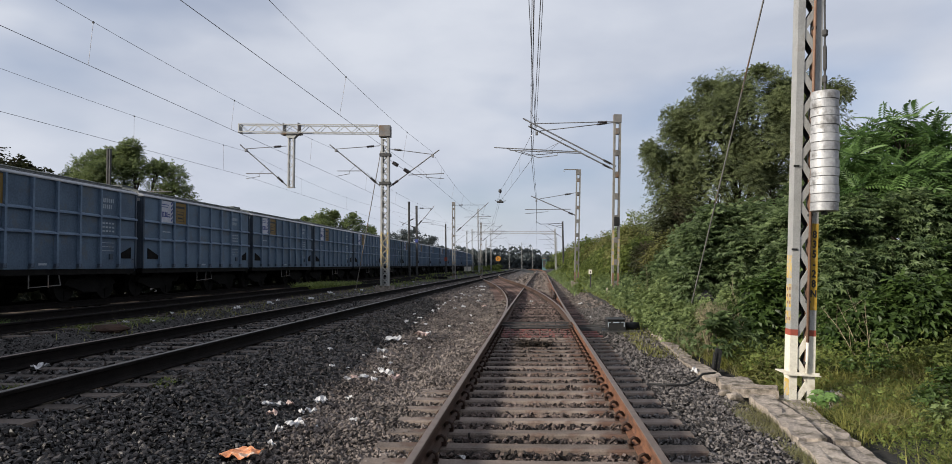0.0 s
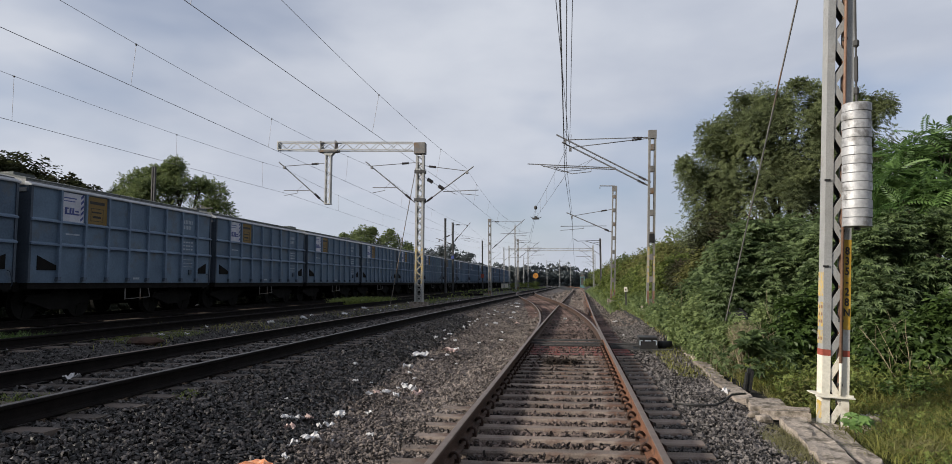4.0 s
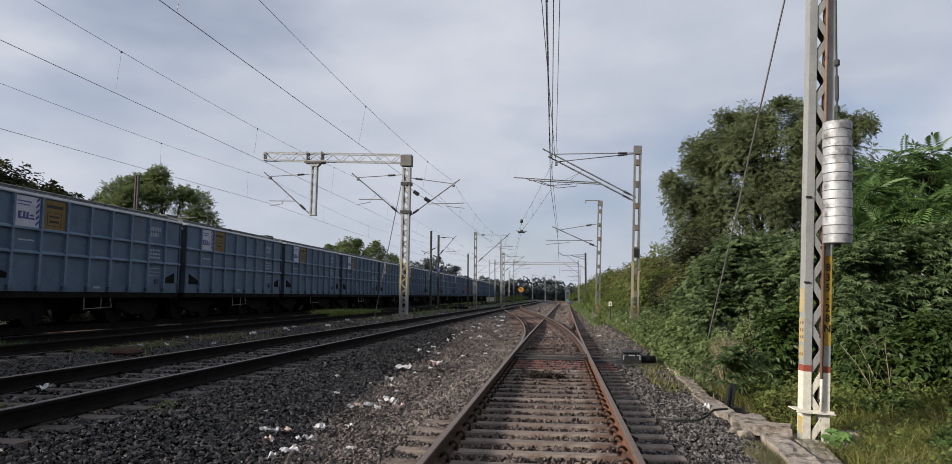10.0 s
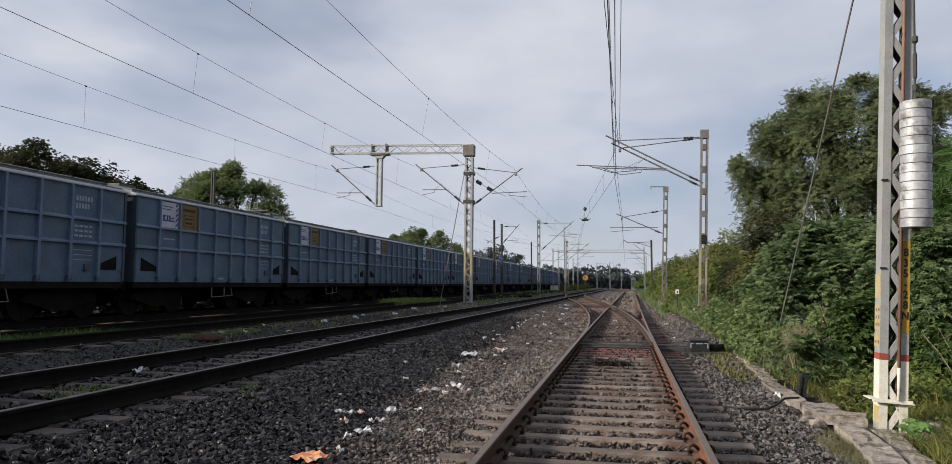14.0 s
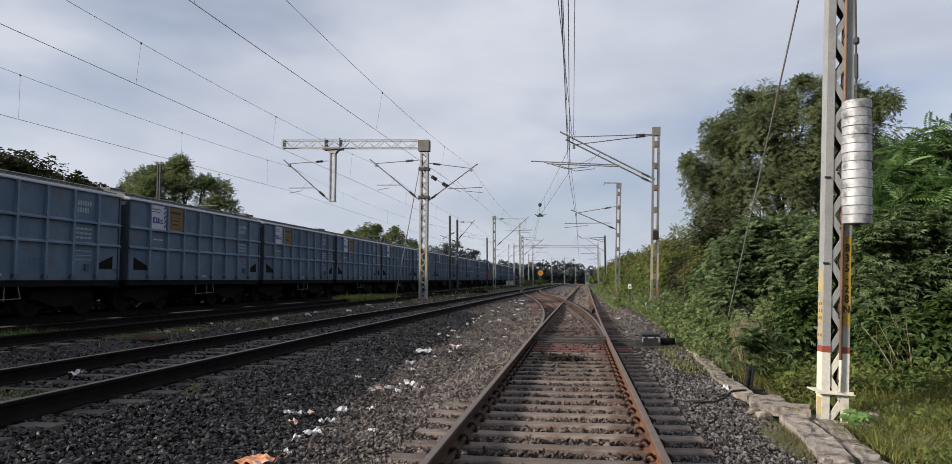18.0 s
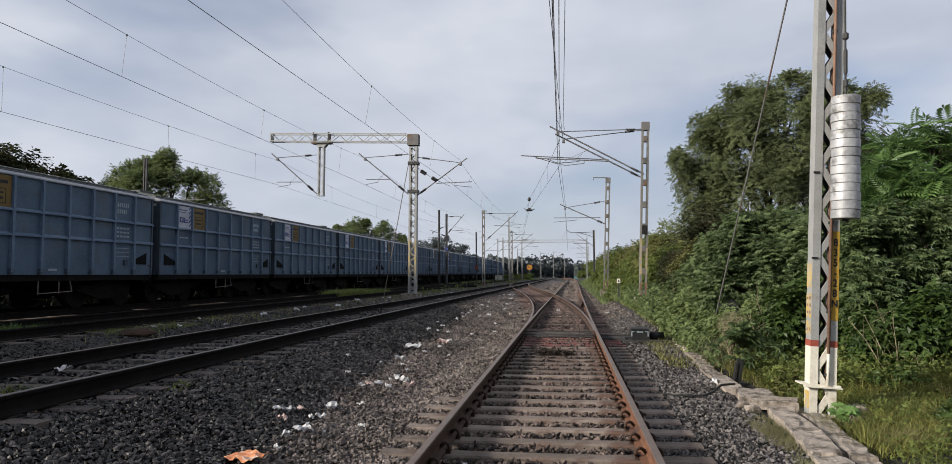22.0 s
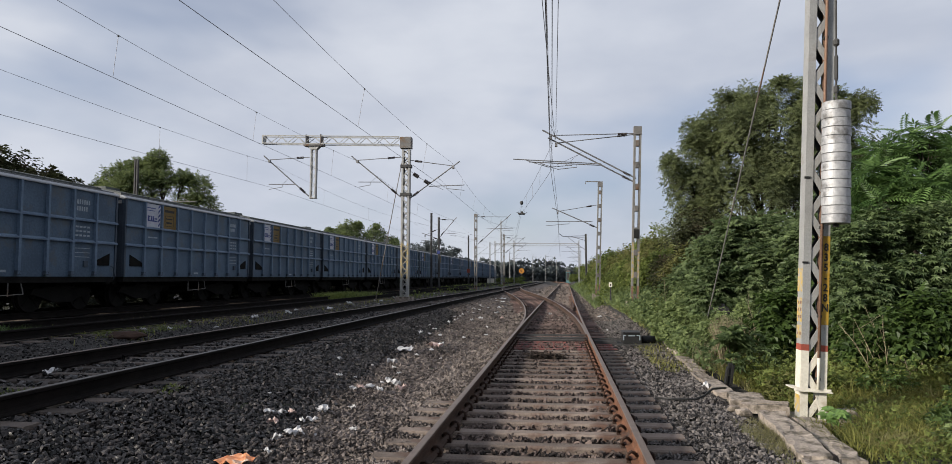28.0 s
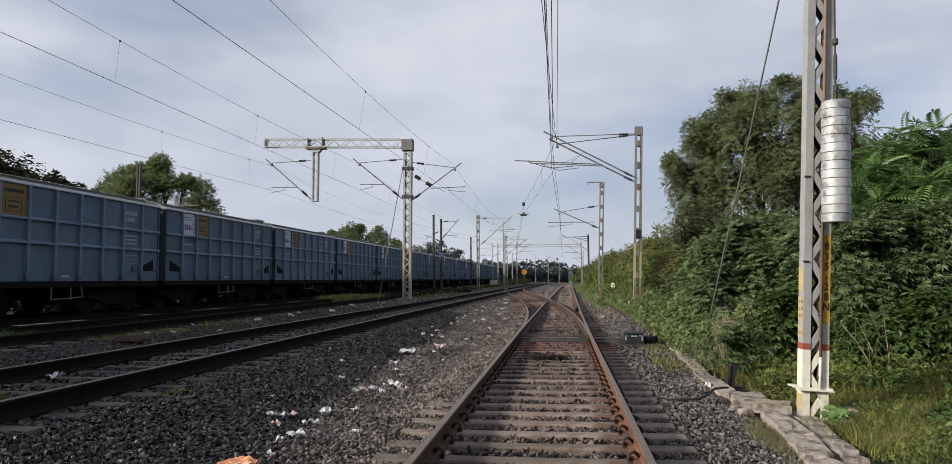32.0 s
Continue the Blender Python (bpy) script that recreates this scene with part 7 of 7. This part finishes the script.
# a haze of dry flower heads on thin stems
weed_at = Vector((2.96, 11.7, float(ground_z(2.96, 11.7))))
seeded = thing("seeding_weed", "fuzzy straw-coloured seeding weed at the guy anchor", "weeds", weed_at)
heads = unit(rng.normal(0, 1, (2600, 3))) * (rng.random((2600, 1)) ** 0.4) * np.array([0.28, 0.2, 0.24]) + np.array([0, 0, 0.74])
v, t = spread_copies(*SMALL, turns_for(rng.normal(0, 1, (2600, 3)), rng.uniform(0.10, 0.22, 2600)), heads)
tagged(part("seed_haze", array_mesh("seed_haze", v, t, M_DRY), M_DRY, seeded), kind="stuff")
stalks = Geo()
for q in heads[::20]:
    stalks.tube([(q[0] * 0.15, q[1] * 0.15, -0.05), (q[0] * 0.6, q[1] * 0.6, q[2] * 0.6), tuple(q)], [0.004, 0.003, 0.0015], 4)
tagged(part("stalk_tuft", stalks, M_DRY, seeded), kind="stuff")
sx, sy = 3.01, 7.43
v, t = spread_copies(*palmate(7, 0.13, 0.095, 0.1), turns_for(np.array([[0.3, -0.5, -0.1], [-0.5, -0.4, -0.1], [0.6, 0.1, 0.0], [0.0, 0.5, 0.1], [-0.2, -0.6, -0.3]]), np.array([1.0, 0.85, 0.9, 0.8, 0.7]), 0.1, (0, -0.6, 0.8)),
                     np.array([[sx + 0.02, sy, -0.08], [sx - 0.06, sy + 0.02, -0.11], [sx + 0.1, sy + 0.06, -0.1], [sx, sy + 0.12, -0.06], [sx - 0.03, sy - 0.05, -0.14]]))
young = thing("young_castor", "small bright castor seedling at the mast foot", "plant", (0, 0, 0))
part("leaves", array_mesh("leaves", v, t, M_FRESH), M_FRESH, young)
part("stem", Geo().tube([(sx, sy + 0.05, -0.34), (sx, sy + 0.03, -0.1)], 0.008, 5), M_BARK, young)


x, y = rng.normal(-0.08, 0.17, 220), rng.normal(12.8, 0.12, 220)
d = np.stack([rng.normal(0, 1, 220), rng.normal(0, 1, 220), rng.uniform(0.0, 0.6, 220)], 1)
v, t = spread_copies(*SMALL, turns_for(d, rng.uniform(0.7, 1.4, 220)), np.stack([x, y, -0.19 + 0.06 * rng.random(220)], 1))
tagged(new("dead_leaves", array_mesh("dead_leaves", v, t, M_DEAD)), "heap of dark dead leaves between the rails", "leaf litter", kind="stuff")


# ---- ballast stones ----
def stones(name, label, n, x0, x1, y0, y1, size, mat, gaps=None):
    x, y = rng.uniform(x0, x1, n), rng.uniform(y0, y1, n)
    keep = (y < 3.4) | ((x > -1.35 * y - 0.5) & (x < 0.75 * y + 0.8))
    if gaps:
        keep &= gaps(x, y)
    x, y = x[keep], y[keep]
    n = len(x)
    if y0 < 11:  # near stones: a rounded block on a buried foot
        corners = np.array([(0.55, -0.3, -0.3), (0.4, 0.42, -0.3), (-0.5, 0.34, -0.3), (-0.42, -0.45, -0.3), (0.36, -0.26, 0.42), (0.3, 0.28, 0.5), (-0.34, 0.26, 0.44), (-0.3, -0.28, 0.5)])
        tris = np.array([(0, 1, 5), (0, 5, 4), (1, 2, 6), (1, 6, 5), (2, 3, 7), (2, 7, 6), (3, 0, 4), (3, 4, 7), (4, 5, 6), (4, 6, 7)])
    else:
        corners = np.array([(0.62, 0.1, -0.2), (-0.62, -0.1, -0.2), (0.05, 0.6, -0.25), (-0.1, -0.6, -0.2), (0.25, 0.14, 0.55), (-0.28, -0.12, 0.5)])
        tris = np.array([(0, 2, 4), (4, 2, 5), (2, 1, 5), (1, 3, 5), (5, 3, 4), (3, 0, 4)])
    shape = corners[None] + rng.normal(0, 0.12, (n, len(corners), 3))
    shape *= (size * rng.uniform(0.45, 1.4, n) ** 1.2)[:, None, None] * np.stack([rng.uniform(0.9, 1.6, n), rng.uniform(0.65, 1.05, n), rng.uniform(0.42, 0.72, n)], 1)[:, None, :]
    q = rng.normal(0, 1, (n, 4)) * np.array([1, 0.4, 0.4, 1.0])
    q /= np.linalg.norm(q, axis=1, keepdims=True)
    w, a, b, c = q.T
    turn = np.stack([np.stack([1 - 2 * (b * b + c * c), 2 * (a * b - c * w), 2 * (a * c + b * w)], -1), np.stack([2 * (a * b + c * w), 1 - 2 * (a * a + c * c), 2 * (b * c - a * w)], -1),
                     np.stack([2 * (a * c - b * w), 2 * (b * c + a * w), 1 - 2 * (a * a + b * b)], -1)], 1)
    z = ground_z(x, y) + rng.uniform(-1.0, 0.6, n) * size + (np.abs(x) < 0.82) * np.interp(y, [8, 14], [0.012, 0.034]) + ((x > -1.5) & (x < -0.9) & (y > 8.6)) * 0.036
    verts = np.einsum("kij,knj->kni", turn, shape) + np.stack([x, y, z], 1)[:, None, :]
    faces = tris[None] + (np.arange(n) * len(corners))[:, None, None]
    me = array_mesh(name, verts.reshape(-1, 3), faces.reshape(-1, 3), mat)
    me.polygons.foreach_set("use_smooth", (np.arange(len(me.polygons)) % 10 < 8) & (y0 < 11 and mat is M_STONE))
    return tagged(new(name, me), label, "ballast", kind="stuff")


SLEEPER_STEP, SLEEPER_0 = 0.49, 5.77


END_LEFT = rng.uniform(0.98, 1.42, 400)
END_RIGHT = rng.uniform(1.15, 1.42, 400)


def between_own(x, y):
    """True away from the loop line's rails and off its sleepers' tops, whose ends lie more or less buried."""
    row = np.floor((y - SLEEPER_0 + SLEEPER_STEP / 2) / SLEEPER_STEP).astype(int)
    off = np.abs((y - SLEEPER_0 + SLEEPER_STEP / 2) % SLEEPER_STEP - SLEEPER_STEP / 2)
    left_end = np.where(y > 8.6, np.minimum(END_LEFT[row % 400], 1.04), END_LEFT[row % 400])
    on_sleeper = (x > -left_end) & (x < END_RIGHT[row % 400]) & (off < 0.13)
    on_rail = np.abs(np.abs(x) - HALF_GAUGE) < 0.09
    return ~on_sleeper & ~on_rail


MAIN_STEP, MAIN_0 = 0.525, 4.91


def between_main(x, y):
    off = np.abs(np.abs(x - MAIN_X) - HALF_GAUGE)
    step = np.abs((y - MAIN_0 + MAIN_STEP / 2) % MAIN_STEP - MAIN_STEP / 2)
    return (off > 0.09) & ~((np.abs(x - MAIN_X) < 1.36) & (step < 0.115))


def brown_edge(x, y):
    """How far a place lies to the loop line's side of the seam between black and dusty ballast."""
    seam = np.interp(y, [4.8, 6, 7.0, 8.2, 9.6, 12.4, 14.1, 16.5, 20, 24], [-2.2, -2.27, -2.38, -2.52, -2.6, -2.75, -2.85, -2.87, -3.0, -3.5])
    return x - seam + 0.09 * np.sin(y * 4.1) * np.sin(y * 1.7 + 1) + rng.normal(0, 0.07, len(x))


def black_side(x, y):
    return between_main(x, y) & (brown_edge(x, y) < 0)


def brown_side(x, y):
    return between_own(x, y) & (brown_edge(x, y) > 0) & (x < -HALF_GAUGE)


def inside_own(x, y):
    return between_own(x, y) & (np.abs(x - np.array([bend(b) for b in y])) < HALF_GAUGE)


def outside_own(x, y):
    return between_own(x, y) & ~(np.abs(x - np.array([bend(b) for b in y])) < HALF_GAUGE)


stones("ballast_stones", "angular dark grey basalt ballast beside the main line", 50000, -4.6, -1.6, 4.0, 11, 0.036, M_STONE, black_side)
stones("ballast_stones", "dusty brown-grey ballast on the shoulder of the loop line", 34000, -3.0, -HALF_GAUGE, 4.0, 11, 0.031, M_STONE_DUSTY, brown_side)
stones("ballast_stones", "grimy brown ballast between the loop line sleepers", 17000, -0.9, 0.9, 4.0, 11, 0.038, M_STONE_GRIMY, inside_own)
stones("ballast_stones", "angular dark grey basalt ballast beside the main line", 36000, -4.6, -1.6, 11, 24, 0.043, M_STONE, black_side)
stones("ballast_stones", "dusty brown-grey ballast on the shoulder of the loop line", 36000, -4.2, -HALF_GAUGE, 11, 24, 0.037, M_STONE_DUSTY, brown_side)
stones("ballast_stones", "grimy brown ballast between the loop line sleepers", 14000, -0.9, 1.0, 11, 24, 0.044, M_STONE_GRIMY, inside_own)
stones("ballast_stones", "grey ballast on the shoulder beside the trough slabs", 23000, 1.0, 2.3, 4.0, 11, 0.032, M_STONE_GREY, between_own)
stones("ballast_stones", "grey ballast on the shoulder beside the trough slabs", 17000, 1.0, 2.5, 11, 24, 0.038, M_STONE_GREY, between_own)
stones("ballast_stones", "dark ballast between the main line sleepers", 19000, -6.9, -4.4, 5.0, 22, 0.052, M_STONE, between_main)
stones("ballast_stones", "fine dark stones scattered on the soil between the lines", 20000, -9.0, -6.45, 6.5, 26, 0.03, M_STONE)
stones("ballast_stones", "distant grey ballast between the lines", 42000, -4.3, 2.4, 24, 55, 0.058, M_STONE_DUSTY, outside_own)
stones("ballast_stones", "dark ballast between the main line sleepers", 12000, -8.0, -4.0, 22, 55, 0.06, M_STONE_GREY, between_main)
stones("ballast_stones", "grimy brown ballast between the loop line sleepers", 9000, -0.9, 1.6, 24, 55, 0.055, M_STONE_DUSTY, inside_own)

stones("ballast_stones", "distant brown-grey ballast between the lines", 9000, -4.3, 2.2, 55, 120, 0.13, M_STONE_DUSTY, between_own)
stones("ballast_stones", "dusty brown-grey ballast between the loop line sleepers", 12000, -1.75, 2.2, -4, 4.0, 0.055, M_STONE_DUSTY, between_own)
stones("ballast_stones", "angular dark grey basalt ballast beside the main line", 12000, -4.6, -1.7, -4, 4.0, 0.055, M_STONE, between_main)

# the beds of dusty grit on both sides of the loop line, under the stones
for x0, x1, y0 in ((-2.75, -0.96, 11.0), (-4.0, -2.75, 21.0), (0.96, 2.1, 11.0)):
    bed_x, bed_y = np.linspace(x0, x1, 7), np.concatenate([np.arange(y0, 130.0, 3.0), [130.0]])
    bx, by = np.meshgrid(bed_x, bed_y)
    bz = ground_z(bx, by) - 0.004
    bx = bx + np.array([[bend(b)] for b in bed_y])
    bed = Geo().add(np.stack([bx, by, bz], -1).reshape(-1, 3).tolist(), [(j * 7 + i, j * 7 + i + 1, j * 7 + i + 8, j * 7 + i + 7) for j in range(len(bed_y) - 1) for i in range(6)])
    tagged(new("ballast_bed", bed.mesh("ballast_bed", M_GRIT, True)), "bed of dusty brown-grey grit beside the loop line", "ballast", kind="structure")

# ---- sleepers and rail clips, piece by piece ----
plain = sleeper_geo(2.78).mesh("sleeper", M_CONCRETE)
grimy = sleeper_geo(2.64).mesh("sleeper", M_SLEEPER_DARK)
painted = sleeper_geo(2.78).mesh("sleeper", M_SLEEPER_PAINT)
red = sleeper_geo(2.78).mesh("sleeper", M_SLEEPER_RED)
clip = clip_geo().mesh("rail_clip", M_CLIP)
clip_back = clip_geo().mesh("rail_clip", M_CLIP)
clip_back.transform(Matrix.Diagonal((-1, 1, 1, 1)))
clip_back.flip_normals()
liner = Geo().box(-0.03, 0.03, -0.075, 0.075, 0, 0.012, 0.004).mesh("rail_pad", M_CLIP)
for k in range(-40, 105):
    y = SLEEPER_0 + SLEEPER_STEP * k
    ob = part("sleeper", painted if 14.4 < y < 16.1 else red if 16 < y < 32 else plain, M_CONCRETE, own, at=(bend(y) + rng.normal(0, 0.012), y, -0.187))
    ob.rotation_euler = (rng.normal(0, 0.008), 0, rng.normal(0, 0.006))
    if -4 <= k < 22:
        for s in (-1, 1):
            x = s * HALF_GAUGE
            part("rail_clip", clip, M_CLIP, own, at=(x + 0.04, y, -0.165))
            part("rail_clip", clip_back, M_CLIP, own, at=(x - 0.04, y, -0.165))
far_sleepers = Geo()
for k in range(105, 300):
    y = SLEEPER_0 + SLEEPER_STEP * k
    far_sleepers.box(bend(y) - 1.32, bend(y) + 1.32, y - 0.12, y + 0.12, -0.4, -0.187)
tagged(part("sleeper_row", far_sleepers, M_CONCRETE, own), kind="stuff")
wide = sleeper_geo(2.7).mesh("sleeper", M_SLEEPER_RED)
for k in range(32, 108):
    y = SLEEPER_0 + SLEEPER_STEP * k
    x = cross_x(y)
    if x - bend(y) < -0.35:
        part("sleeper", wide, M_SLEEPER_RED, crossover, at=(x, y, cross_z(y) - 0.193))
for k in range(0, 190):
    y = MAIN_0 + MAIN_STEP * (k - 8)
    ob = part("sleeper", grimy, M_SLEEPER_DARK, main, at=(MAIN_X + bend(y) + rng.normal(0, 0.012), y, MAIN_Z - 0.187))
    ob.rotation_euler = (0, 0, rng.normal(0, 0.006))
for track, tx, tz in ((second, SECOND_X, SECOND_Z), (third, THIRD_X, THIRD_Z)):
    for k in range(0, 100):
        part("sleeper", grimy, M_SLEEPER_DARK, track, at=(tx, 0.65 * (k + 4), tz - 0.20))


# ---- what moves: the goods train rolls towards the viewer ----
TRAVEL = [(0, 0.0), (1, 1.78), (4, 6.50), (7, 11.15), (9, 14.35), (13, 20.81), (17, 27.27), (19, 30.48), (22, 35.30), (24, 38.65), (28, 45.17), (30, 48.55), (32, 51.80)]


def travelled(t):
    return float(np.interp(t, [a for a, _ in TRAVEL], [b for _, b in TRAVEL]))


def motions():
    for wagon, y in train:
        walk(wagon, [(t, pose(THIRD_X + far_swing(y - s), y - s, THIRD_Z, 0, 0, math.degrees(math.atan(0.0022 * max(0.0, y - s - 115.0))))) for t, s in TRAVEL])
        if y > 90:
            continue
        for bogie in wagon.children:
            for wheels in bogie.children:
                if wheels.name.startswith("wheelset"):
                    at = wheels.location.copy()
                    walk(wheels, [(t, pose(*at, math.degrees(travelled(t) / 0.42))) for t in np.linspace(0, 32, 101)])


motions()
